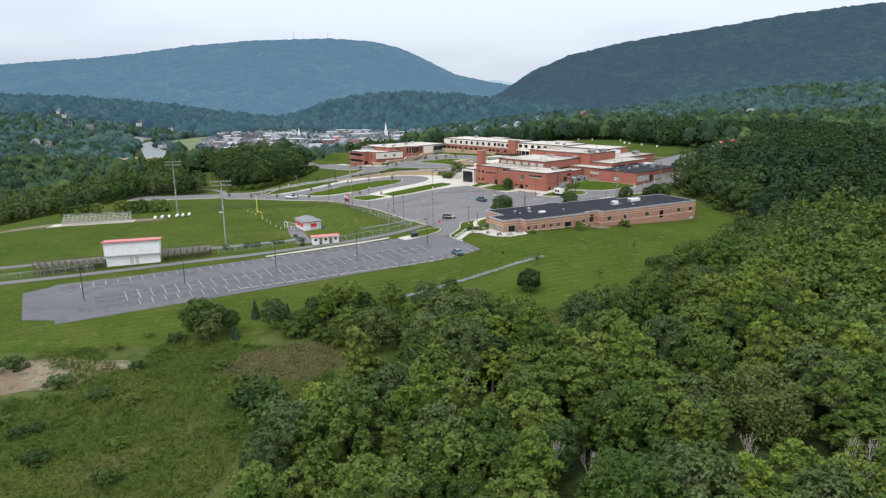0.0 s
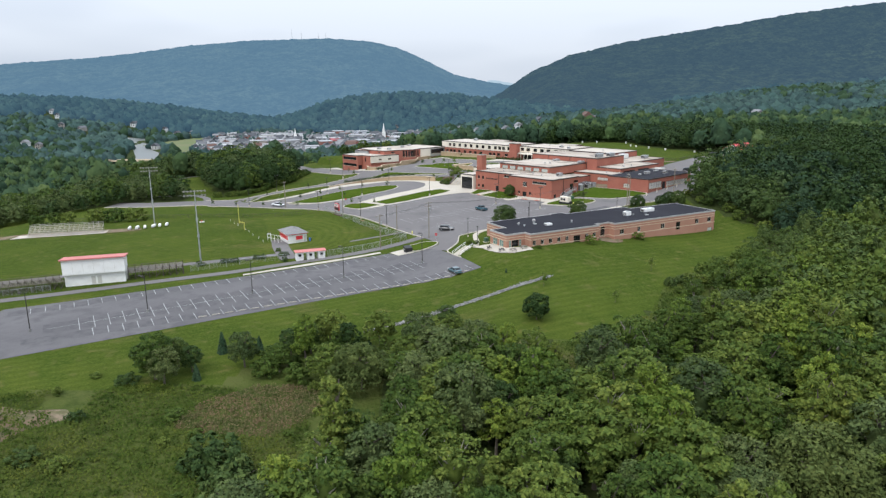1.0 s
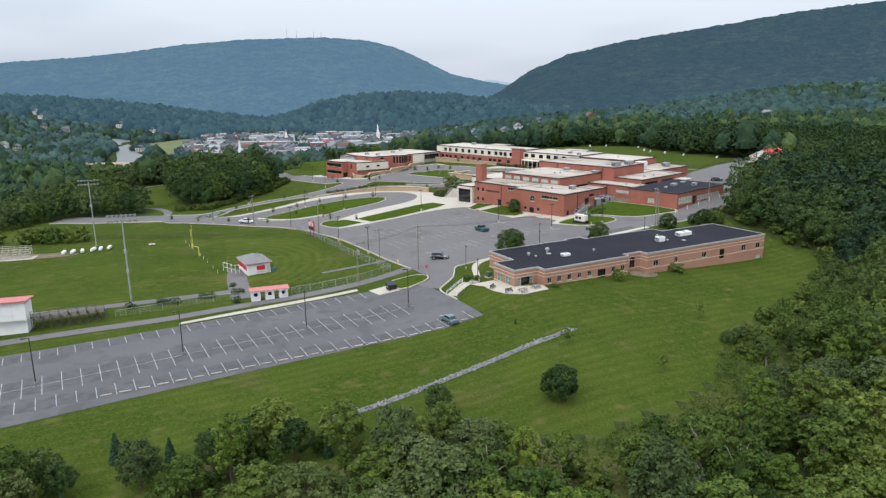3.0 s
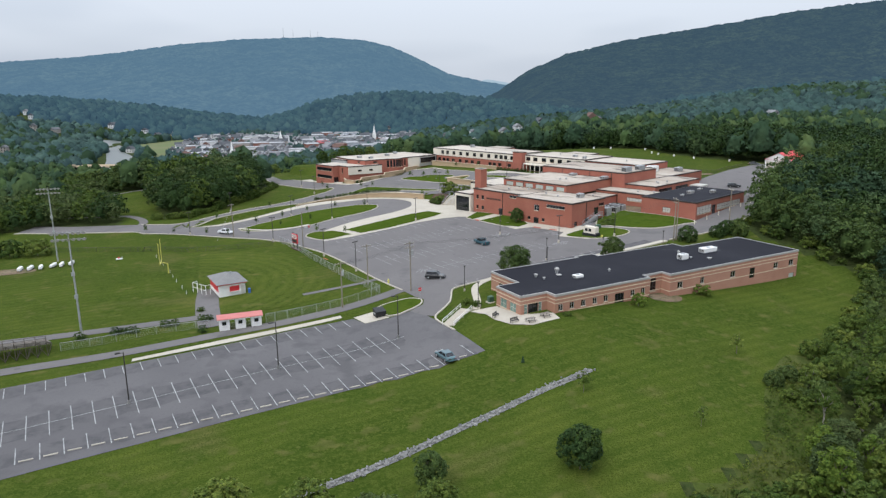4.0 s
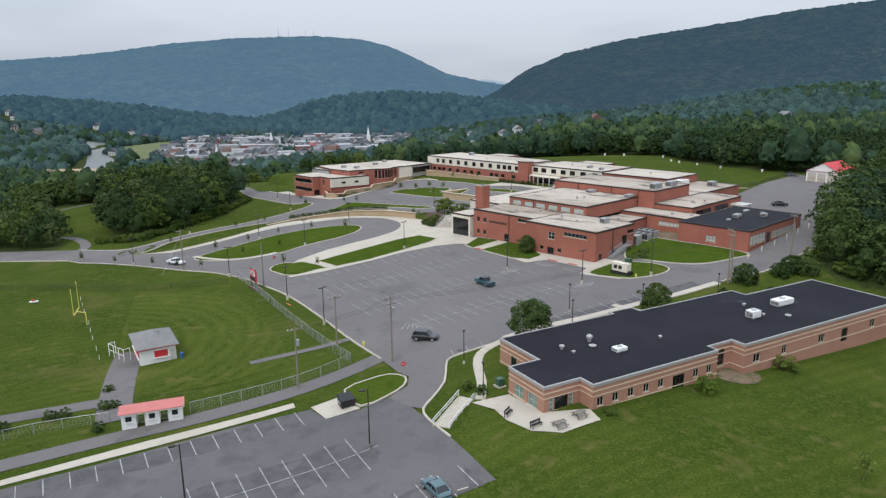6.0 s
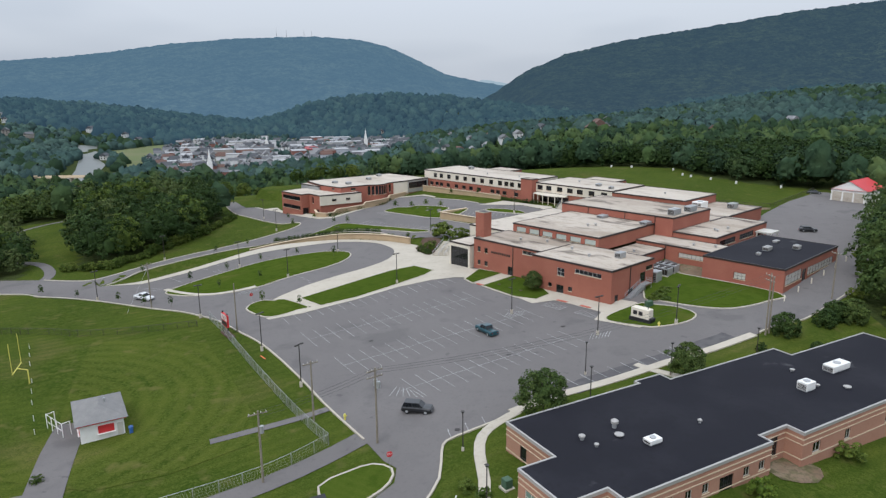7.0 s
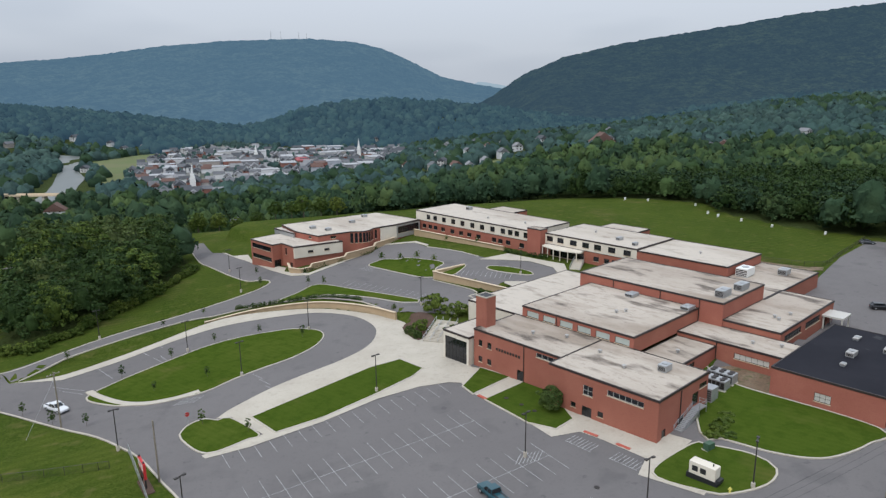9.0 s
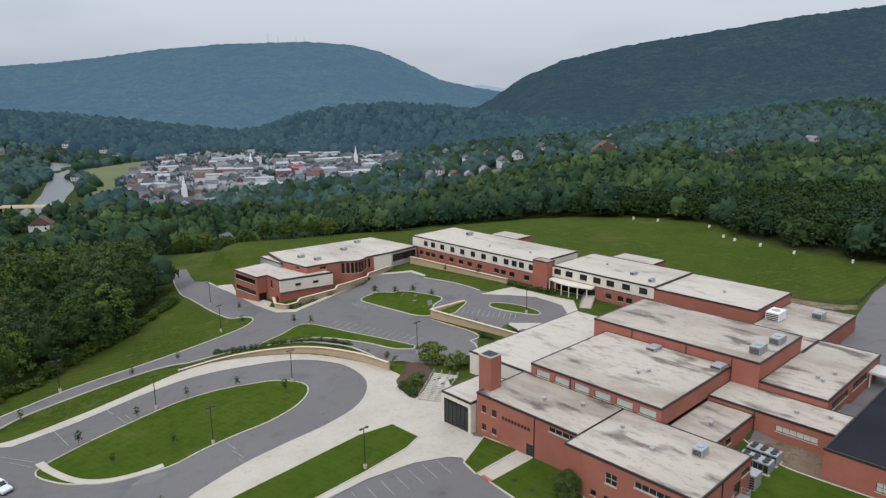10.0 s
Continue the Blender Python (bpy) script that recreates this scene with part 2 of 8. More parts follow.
BARK = material("grey_brown_bark", (0.11, 0.09, 0.07), 0.95, [(3.0, 0.4, 0.7, (0.16, 0.14, 0.11), 0.6)], (8.0, 0.03))
BARK_PALE = material("pale_grey_bark", (0.26, 0.24, 0.2), 0.95, [(3.0, 0.4, 0.7, (0.17, 0.15, 0.12), 0.6)], (8.0, 0.03))
DEAD_WOOD = material("bleached_dead_wood", (0.36, 0.33, 0.28), 0.9, [(2.0, 0.4, 0.7, (0.26, 0.23, 0.19), 0.6)])
LEAF = material("broadleaf_foliage", (0.074, 0.112, 0.021), 0.7, [(0.12, 0.4, 0.62, (0.102, 0.138, 0.026), 0.8), (1.3, 0.45, 0.62, (0.045, 0.074, 0.013), 0.7)], tint=0.32, island=0.3, thin=0.15, spec=0.1)
LEAF_LIME = material("fresh_green_foliage", (0.105, 0.155, 0.023), 0.7, [(0.2, 0.4, 0.62, (0.13, 0.178, 0.028), 0.8), (1.3, 0.45, 0.62, (0.052, 0.092, 0.012), 0.7)], tint=0.3, island=0.3, thin=0.15, spec=0.1)
LEAF_GREY = material("grey_green_foliage", (0.072, 0.102, 0.033), 0.7, [(0.2, 0.4, 0.62, (0.1, 0.128, 0.042), 0.8), (1.3, 0.45, 0.62, (0.04, 0.06, 0.018), 0.7)], tint=0.25, island=0.26, thin=0.15, spec=0.1)
WEED = material("rough_meadow_weeds", (0.062, 0.094, 0.016), 0.8, [(0.08, 0.42, 0.6, (0.095, 0.115, 0.022), 0.8), (0.3, 0.5, 0.65, (0.032, 0.058, 0.009), 0.8), (0.045, 0.6, 0.72, (0.14, 0.13, 0.04), 0.7)], island=0.3, thin=0.2, spec=0.05)
REED = material("dry_brown_reeds", (0.135, 0.1, 0.052), 0.9, [(0.3, 0.42, 0.62, (0.08, 0.09, 0.03), 0.8), (2.0, 0.5, 0.65, (0.19, 0.14, 0.085), 0.7)], island=0.35, thin=0.15, spec=0.05)
LEAF_DARK = material("dark_broadleaf_foliage", (0.046, 0.078, 0.021), 0.7, [(0.22, 0.4, 0.62, (0.064, 0.098, 0.025), 0.8), (1.3, 0.45, 0.62, (0.028, 0.05, 0.013), 0.7)], tint=0.3, island=0.28, thin=0.12, spec=0.1)
LEAF_PALE = material("pale_willow_foliage", (0.1, 0.13, 0.036), 0.7, [(0.35, 0.4, 0.65, (0.135, 0.162, 0.045), 0.8), (1.3, 0.45, 0.62, (0.06, 0.085, 0.022), 0.6)], tint=0.12, island=0.22, thin=0.25, spec=0.1)
LEAF_FIR = material("dark_fir_needles", (0.028, 0.056, 0.025), 0.7, tint=0.2, island=0.35, thin=0.08, spec=0.1)
LEAF_FAR = material("woodland_canopy", (0.046, 0.076, 0.028), 0.8, [(0.02, 0.38, 0.62, (0.062, 0.092, 0.032), 0.85), (0.12, 0.42, 0.66, (0.034, 0.06, 0.026), 0.8)], (0.7, 0.5), island=0.28, spec=0.05)
LEAF_FAR_PALE = material("light_woodland_canopy", (0.06, 0.098, 0.034), 0.8, [(0.12, 0.42, 0.66, (0.056, 0.09, 0.032), 0.8)], (0.7, 0.5), island=0.28, spec=0.05)
LEAF_FAR_DARK = material("deep_woodland_canopy", (0.026, 0.05, 0.026), 0.8, [(0.12, 0.42, 0.66, (0.036, 0.062, 0.03), 0.8)], (0.7, 0.5), island=0.28, spec=0.05)
# bluish distance haze is mixed into the base colour of the valley trees
LEAF_VALLEY = material("valley_canopy_haze_tint", (0.042, 0.075, 0.068), 0.9, [(0.01, 0.4, 0.62, (0.06, 0.096, 0.08), 0.85), (0.08, 0.42, 0.66, (0.027, 0.051, 0.05), 0.85)], (0.25, 1.2), island=0.3, spec=0.05)
# haze over the hills is painted as a weak blue glow of the canopy
LEAF_HILLS = material("hill_backdrop_haze_glow", (0.026, 0.045, 0.036), 0.95, [(0.008, 0.4, 0.62, (0.036, 0.056, 0.042), 0.85), (0.06, 0.42, 0.66, (0.017, 0.033, 0.03), 0.8)], (0.2, 1.5), island=0.3, spec=0.0, glow=((0.058, 0.12, 0.195), 0.4))
# the three far ridges emit blue: distance haze put into the material
FAR_RIGHT = material("wooded_mountain_haze_glow", (0.019, 0.029, 0.018), 1.0, [(0.004, 0.4, 0.6, (0.03, 0.042, 0.022), 0.85), (0.03, 0.4, 0.6, (0.009, 0.016, 0.012), 0.85), (0.11, 0.44, 0.6, (0.004, 0.008, 0.006), 0.75)], (0.05, 18.0), spec=0.0, glow=((0.07, 0.124, 0.195), 0.48))
FAR_LEFT = material("far_mountain_haze_glow", (0.02, 0.03, 0.025), 1.0, [(0.003, 0.4, 0.6, (0.034, 0.045, 0.033), 0.85), (0.02, 0.4, 0.6, (0.009, 0.016, 0.015), 0.85), (0.08, 0.44, 0.6, (0.004, 0.008, 0.008), 0.7)], (0.04, 18.0), spec=0.0, glow=((0.082, 0.15, 0.22), 1.02))
FAR_GAP = material("farthest_ridge_haze_glow", (0.05, 0.07, 0.07), 1.0, spec=0.0, glow=((0.32, 0.4, 0.47), 0.95))


# ---- mesh helpers ----
def part(name, bm, mat, parent=None, label="", smooth=False):
    """Links a bmesh as one mesh object under a thing or a part."""
    me = bpy.data.meshes.new(name)
    bm.to_mesh(me)
    bm.free()
    me.materials.append(mat)
    if smooth:
        me.polygons.foreach_set("use_smooth", [True] * len(me.polygons))
    ob = new(name, me)
    ob.parent = parent
    if label:
        ob["label"] = label
    return ob


def again(name, ob, parent, m):
    """One more object on the mesh of ob."""
    o = new(name, ob.data)
    o.parent = parent
    o.matrix_basis = m
    return o


def thing(name, label, category, m=None, group="", kind=""):
    e = new(name)
    if m is not None:
        e.matrix_basis = m
    return tagged(e, label, category, group, kind)


def box(bm, x0, x1, y0, y1, z0, z1, m=None, bevel=0.0):
    vs = [bm.verts.new(v) for v in ((x0, y0, z0), (x1, y0, z0), (x1, y1, z0), (x0, y1, z0), (x0, y0, z1), (x1, y0, z1), (x1, y1, z1), (x0, y1, z1))]
    if m is not None:
        for v in vs:
            v.co = m @ v.co
    fs = [bm.faces.new([vs[i] for i in f]) for f in ((3, 2, 1, 0), (4, 5, 6, 7), (0, 1, 5, 4), (1, 2, 6, 5), (2, 3, 7, 6), (3, 0, 4, 7))]
    if bevel:
        edges = {e for f in fs for e in f.edges}
        bmesh.ops.bevel(bm, geom=list(edges), offset=bevel, segments=2, affect="EDGES", profile=0.5)
    return bm


def rod(bm, a, b, r0, r1=None, n=6, cap=True):
    a, b = Vector(a), Vector(b)
    r1 = r0 if r1 is None else r1
    q = (b - a).to_track_quat("Z", "Y").to_matrix()
    lo, hi = [], []
    for i in range(n):
        d = q @ Vector((math.cos(2 * math.pi * i / n), math.sin(2 * math.pi * i / n), 0))
        lo.append(bm.verts.new(a + d * r0))
        hi.append(bm.verts.new(b + d * r1))
    for i in range(n):
        j = (i + 1) % n
        bm.faces.new((lo[i], lo[j], hi[j], hi[i]))
    if cap:
        bm.faces.new(hi)
        bm.faces.new(lo[::-1])
    return bm


def curve_points(pts, closed=False, step=2.5):
    """A smooth line through the points."""
    out, n = [], len(pts)
    for i in range(n if closed else n - 1):
        p = [Vector((*pts[k % n if closed else min(max(k, 0), n - 1)], 0)) for k in (i - 1, i, i + 1, i + 2)]
        k = max(2, int((p[2] - p[1]).length / step))
        for j in range(k):
            t = j / k
            v = 0.5 * (2 * p[1] + (p[2] - p[0]) * t + (2 * p[0] - 5 * p[1] + 4 * p[2] - p[3]) * t * t + (3 * p[1] - p[0] - 3 * p[2] + p[3]) * t ** 3)
            out.append((v.x, v.y))
    if not closed:
        out.append(tuple(pts[-1]))
    return out


from mathutils.geometry import delaunay_2d_cdt


# ---- the lie of the land ----
LOW_TERRACE = [(-64, 162, -1.4), (-44, 175, -0.9), (-24, 185, -0.4), (-5, 197, 0.0), (6, 186, -0.2), (-70, 215, -2.0), (-68, 248, -1.4), (-43, 234, -1.5),
               (-110, 240, -2.2), (-105, 185, -2.4), (-29, 261, 0.3), (-48, 284, -0.4), (-100, 295, -2.4), (0, 225, 1.6), (15, 262, 2.8), (35, 256, 4.0)]
LAWN_SLOPES = [(65, 253, 5.5), (45, 268, 4.7), (75, 268, 6.5), (14, 307, 3.9), (-4, 297, 2.7), (-33, 309, 1.4), (-24, 336, 1.8), (-52, 329, -1.0),
               (16, 194, 3.4), (50, 211, 2.2), (88, 230, 0.0), (22, 160, -0.8), (60, 175, -2.6), (-54, 348, -0.4)]
VALLEY_EDGE = [(-27, 103, -5.5), (-55, 111, -3.0), (20, 120, -6.0), (0, 85, -8.0), (60, 140, -6.0), (50, 100, -8.0), (105, 185, -4.0), (-80, 70, -4.0), (110, 235, 1.0), (105, 280, 7.5)]
MID_TERRACE = [(-54, 348, -0.4), (-50, 371, 0.8), (-70, 345, -0.6), (-62, 398, 0.6), (-45, 398, 2.8), (-37, 385, 3.8), (-25, 370, 4.3), (4, 342, 5.9), (-10, 353, 4.9),
               (9, 333, 5.9), (7, 366, 5.6), (25, 352, 6.2), (-10, 393, 5.2), (-90, 318, -1.5)]
TOP_TERRACE = [(32, 362, 8.3), (12, 373, 7.2), (20, 392, 8.4), (45, 380, 9.0), (-4, 402, 6.6), (-10, 393, 5.4), (5, 420, 8.2), (60, 365, 9.0), (100, 400, 10.0), (40, 430, 9.5),
               (100, 330, 8.6), (150, 420, 10.0)]
LOOP_WALL = [(-120, 290), (-85.7, 315.8), (-53.6, 348.5), (-42.3, 353.7), (-25, 353), (-11.3, 345.7), (-2, 337), (4, 326), (14, 318), (50, 296), (85, 300), (130, 285), (200, 270)]
TOP_WALL = [(-60, 440), (-12, 400), (4, 378), (7, 367.5), (29, 347), (50, 330), (85, 302), (130, 287), (200, 272)]


def spline_surface(heights, soft=0.02):
    """A thin-plate surface through a few levels."""
    p = np.array(heights, float)
    n, q = len(p), p[:, :2] / 100

    def kernel(r2):
        return r2 * np.log(r2 + 1e-12)

    k = kernel(((q[:, None] - q[None]) ** 2).sum(-1)) + np.eye(n) * soft
    a = np.c_[np.ones(n), q]
    c = np.linalg.solve(np.block([[k, a], [a.T, np.zeros((3, 3))]]), np.r_[p[:, 2], 0, 0, 0])

    def height(x, y):
        return float((c[:n] * kernel((q[:, 0] - x / 100) ** 2 + (q[:, 1] - y / 100) ** 2)).sum() + c[n] + c[n + 1] * x / 100 + c[n + 2] * y / 100)
    return height


low_level, mid_level, top_level = spline_surface(LOW_TERRACE + LAWN_SLOPES + VALLEY_EDGE), spline_surface(MID_TERRACE), spline_surface(TOP_TERRACE)


def ease(a):
    a = min(1.0, max(0.0, a))
    return a * a * (3 - 2 * a)


def side(line, x, y):
    """Distance from a line, positive to its left."""
    best, sign = 1e9, 1
    for (ax, ay), (bx, by) in zip(line, line[1:]):
        dx, dy = bx - ax, by - ay
        t = min(1, max(0, ((x - ax) * dx + (y - ay) * dy) / (dx * dx + dy * dy)))
        d = math.hypot(x - ax - t * dx, y - ay - t * dy)
        if d < best:
            best, sign = d, 1 if dx * (y - ay) - dy * (x - ax) > 0 else -1
    return sign * best


def along(pairs, x):
    return float(np.interp(x, [p[0] for p in pairs], [p[1] for p in pairs]))


MID_HILL = [(-400, 0), (-340, 20), (-272, 44), (-165, 56), (-59, 60), (47, 54), (153, 40), (261, 24), (360, 8), (460, 0)]
LEFT_HILLS = [(-2600, 112), (-1300, 77), (-852, 59), (-742, 52), (-633, 38), (-540, 20), (-470, 0)]
RIGHT_SHOULDER = [(180, 0), (239, 5), (375, 20), (471, 36), (615, 52), (778, 56), (1200, 85), (2600, 120)]


def valley(x, y):
    """The wide valley round the school: town flats, side hills."""
    z = -35 + 38 * ease((x + 110) / 300) * (1 - ease((y - 900) / 700))
    z += along(MID_HILL, x) * math.exp(-((y - 1750) / 190) ** 2)
    z += along(LEFT_HILLS, x) * math.exp(-((y - 1500) / 420) ** 2)
    z += along(RIGHT_SHOULDER, x) * math.exp(-((y - 1300) / 380) ** 2)
    return z


def land(x, y):
    """Height of the ground."""
    cx, cy = min(max(x, -135), 175), min(max(y, 40), 455)
    far = ease(math.hypot(x - cx, y - cy) / 190)
    if far >= 1:
        return valley(x, y)
    z = low_level(cx, cy)
    a = side(LOOP_WALL, cx, cy)
    if a > 0:
        z += (mid_level(cx, cy) - z) * ease((a - 1.2) / 1.8)
        b = side(TOP_WALL, cx, cy)
        if b > 0:
            z += (top_level(cx, cy) - z) * ease((b - 1.2) / 1.8)
    return z + (valley(x, y) - z) * far


def inside(poly, x, y):
    hit, j = False, len(poly) - 1
    for i in range(len(poly)):
        (xi, yi), (xj, yj) = poly[i], poly[j]
        if (yi > y) != (yj > y) and x < (xj - xi) * (y - yi) / (yj - yi) + xi:
            hit = not hit
        j = i
    return hit


GROUNDS = [(-260, 118), (-80, 121), (-54, 124), (-38, 127), (-30, 140), (-12, 141), (2, 150), (9, 149), (20, 144), (30, 150), (38, 154), (47, 163), (59, 176), (94, 214), (103, 232), (96, 250), (89, 258), (91, 268), (104, 286), (125, 316), (146, 343), (168, 373), (158, 394), (146, 404), (135, 417), (129, 429), (124, 437), (123, 446), (125, 463), (110, 481), (60, 515), (-10, 480),
           (-45, 520), (-70, 570), (-130, 590), (-135, 540), (-105, 470), (-92, 440), (-76, 405), (-85, 362), (-92, 333), (-101, 334), (-116, 366), (-128, 393), (-147, 433), (-190, 433), (-190, 405),
           (-160, 396), (-140, 377), (-122, 346), (-114, 326), (-150, 326), (-260, 326)]
EDGE_ROUGH = [(-8, 142), (2, 149), (9, 148), (20, 143), (30, 149), (38, 153), (47, 162), (54, 177), (64, 190), (68, 186), (60, 166), (50, 148), (34, 138), (20, 132), (2, 138)]
ROUGH = [(-260, 30), (-14, 30), (-22, 70), (-26, 100), (-10, 116), (-8, 138), (-30, 142), (-38, 127), (-54, 124), (-80, 121), (-260, 118)]

# one sheet of ground, fine at the school and coarse towards the horizon
xs = [-160 + 3.2 * i for i in range(22)] + [-89.6 + 1.6 * i for i in range(88)] + [51.2 + 3.2 * i for i in range(45)]
ys = [60 + 3.2 * i for i in range(82)] + [322.4 + 1.6 * i for i in range(54)] + [408.8 + 3.2 * i for i in range(35)]
while xs[-1] < 3200:
    xs.append(xs[-1] + max(3.2, (xs[-1] - 150) * 0.13 + 3))
while xs[0] > -3200:
    xs.insert(0, xs[0] - max(3.2, (-xs[0] - 140) * 0.13 + 3))
while ys[-1] < 4600:
    ys.append(ys[-1] + max(3.2, (ys[-1] - 480) * 0.07 + 3))
while ys[0] > -900:
    ys.insert(0, ys[0] - max(3.2, (90 - ys[0]) * 0.15))
nx, ny = len(xs), len(ys)
me = bpy.data.meshes.new("ground")
me.from_pydata([(x, y, land(x, y)) for y in ys for x in xs], [], [(j * nx + i, j * nx + i + 1, (j + 1) * nx + i + 1, (j + 1) * nx + i) for j in range(ny - 1) for i in range(nx - 1)])
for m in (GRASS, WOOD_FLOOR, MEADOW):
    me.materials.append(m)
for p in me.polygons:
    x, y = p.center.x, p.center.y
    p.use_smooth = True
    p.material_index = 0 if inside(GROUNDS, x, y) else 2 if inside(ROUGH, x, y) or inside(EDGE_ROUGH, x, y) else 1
tagged(new("ground", me), "mown grass, rough meadow and shaded woodland floor on rolling ground", "ground", kind="structure")


def sheet(name, outline, mat, lift, parent=None, cut=4.0, label="", curved=False):
    """A thin layer lying on the land inside an outline."""
    if curved:
        outline = curve_points(outline, True)
    bm = bmesh.new()
    flat, _, tris, *_ = delaunay_2d_cdt([Vector(p) for p in outline], [], [list(range(len(outline)))], 1, 1e-4)
    corners = [bm.verts.new((p.x, p.y, 0)) for p in flat]
    for t in tris:
        bm.faces.new([corners[i] for i in t])
    for axis in (0, 1):
        lo, hi = min(p[axis] for p in outline), max(p[axis] for p in outline)
        k = math.ceil(lo / cut)
        while k * cut < hi:
            no = Vector((1, 0, 0)) if axis == 0 else Vector((0, 1, 0))
            bmesh.ops.bisect_plane(bm, geom=bm.verts[:] + bm.edges[:] + bm.faces[:], plane_co=no * k * cut, plane_no=no)
            k += 1
    bm.normal_update()
    for f in bm.faces:
        if f.normal.z < 0:
            f.normal_flip()
    for v in bm.verts:
        v.co.z = land(v.co.x, v.co.y) + lift
    return part(name, bm, mat, parent, label, smooth=True)


def strip(name, line, width, z0, z1, mat, parent=None, closed=False, label="", level=None):
    """A bar with rounded top edges that follows a line over the land; z0, z1: its foot and top over the ground."""
    bm = bmesh.new()
    n, rings = len(line), []
    for i, (x, y) in enumerate(line):
        a, b = line[(i - 1) % n if closed else max(i - 1, 0)], line[(i + 1) % n if closed else min(i + 1, n - 1)]
        d = Vector((b[0] - a[0], b[1] - a[1], 0)).normalized()
        s = Vector((-d.y, d.x, 0)) * (width / 2)
        g = land(x, y) if level is None else level(x, y)
        c = min(0.04, (z1 - z0) / 3)
        rings.append([bm.verts.new((x + s.x * k, y + s.y * k, g + h)) for k, h in ((1, z0), (1, z1 - c), (0.8, z1), (-0.8, z1), (-1, z1 - c), (-1, z0))])
    for i in range(n if closed else n - 1):
        a, b = rings[i], rings[(i + 1) % n]
        for k in range(5):
            bm.faces.new((a[k], b[k], b[k + 1], a[k + 1]))
    if not closed:
        bm.faces.new(rings[0])
        bm.faces.new(rings[-1][::-1])
    bmesh.ops.recalc_face_normals(bm, faces=bm.faces[:])
    return part(name, bm, mat, parent, label)


# ---- roads, car parks, pavements and lawns ----
LOWER_LOT = [(-14.2, 208.4), (-24.4, 204.3), (-36.8, 197), (-51.9, 188.7), (-68.5, 180.2), (-86.2, 171.8), (-98.1, 166.6), (-98.6, 164), (-102.4, 159.4), (-90.1, 138.5), (-82.8, 138.1),
             (-81.4, 135.6), (-46, 157), (-11.2, 177), (-1.6, 182.8), (3.3, 185.3), (10.8, 187.6), (5.8, 197.1), (3.2, 201.6), (0, 207), (-3, 209.7), (-6.9, 207.2), (-11.5, 205.2)]
SCHOOL_ROADS = [(-150, 321), (-102, 308.8), (-83, 303.2), (-62.8, 292.8), (-53.8, 288.3), (-47.2, 283.6), (-42.4, 279.6), (-35.2, 271.2), (-30.7, 266.1), (-25.1, 258.1), (-18.2, 246.8), (-12.2, 236),
                (-4.7, 223.4), (-2, 218.2), (-0.2, 216.2), (-0.3, 212.9), (-3, 209.7), (0, 206.5), (2.2, 205.1), (3.4, 207.8), (5.3, 212.7), (5.7, 219), (6.4, 221.6), (9.5, 223.6), (14.9, 226.8),
                (23.4, 232.2), (32.4, 236.3), (43.9, 242.8), (52.7, 246.9), (62.7, 252.4), (66.5, 255.1), (73.9, 258.7), (77.7, 261), (92.6, 272.5), (104, 285), (126, 316), (146, 343), (160, 366), (163, 382), (150.9, 391.3),
                (128.8, 371), (112, 352), (98, 335), (80, 315), (50, 290), (20, 300), (13, 318), (5, 326), (-1, 336.5), (-11.3, 345), (-25, 352), (-42.3, 352.8), (-53.6, 347.2), (-66, 330.5), (-76.5, 319),
                (-85.7, 315.8), (-89.9, 319.4), (-105, 323.5), (-150, 334)]
UPPER_ROADS = [(-85.7, 316.5), (-81.7, 322.5), (-72.6, 335.4), (-59.9, 350.4), (-53, 353), (-42, 357), (-25, 356.5), (-12, 349.5), (-4, 341.5), (3, 336.5), (12, 334), (18, 344), (18.5, 350.2),
               (17.9, 354.4), (7.1, 366.5), (8, 369), (17, 360.5), (24.3, 354.3), (26.9, 355.9), (35, 354.3), (39.5, 356.2), (42.3, 360.7), (42.1, 366.6), (36.3, 374.4), (27.5, 377.8), (21.5, 383.7),
               (14.7, 392.7), (5.3, 401.3), (0.8, 408.2), (-9, 408.7), (-15.7, 401.5), (-25.2, 386.5), (-31, 379), (-36.6, 380.6), (-40.7, 385), (-45.6, 391), (-51.2, 399.4), (-58.8, 410.2), (-63.2, 415.6), (-71.7, 426.9), (-76, 428.6), (-80.1, 436.4), (-86, 449),
               (-92, 449), (-83, 428), (-75.8, 413.8), (-69.2, 405.3), (-57.6, 389.8), (-50.5, 381.9), (-44.8, 380.9), (-42.6, 377.8), (-44.6, 372.8), (-50.4, 367.8), (-60.5, 358.1), (-75.1, 340.9), (-82.3, 329.9), (-89.9, 319.4)]
lower_lot = tagged(sheet("car_park", LOWER_LOT, ASPHALT_NEW, 0.06), "patched dark asphalt car park with worn white bays", "car park", kind="structure")
upper_lot = tagged(sheet("road", SCHOOL_ROADS, ASPHALT, 0.08, cut=3.0), "grey asphalt school car park, drives and bus loop", "road", kind="structure")
upper_roads = tagged(sheet("road", UPPER_ROADS, ASPHALT, 0.1, cut=2.0), "grey asphalt entry road and upper car park", "road", kind="structure")


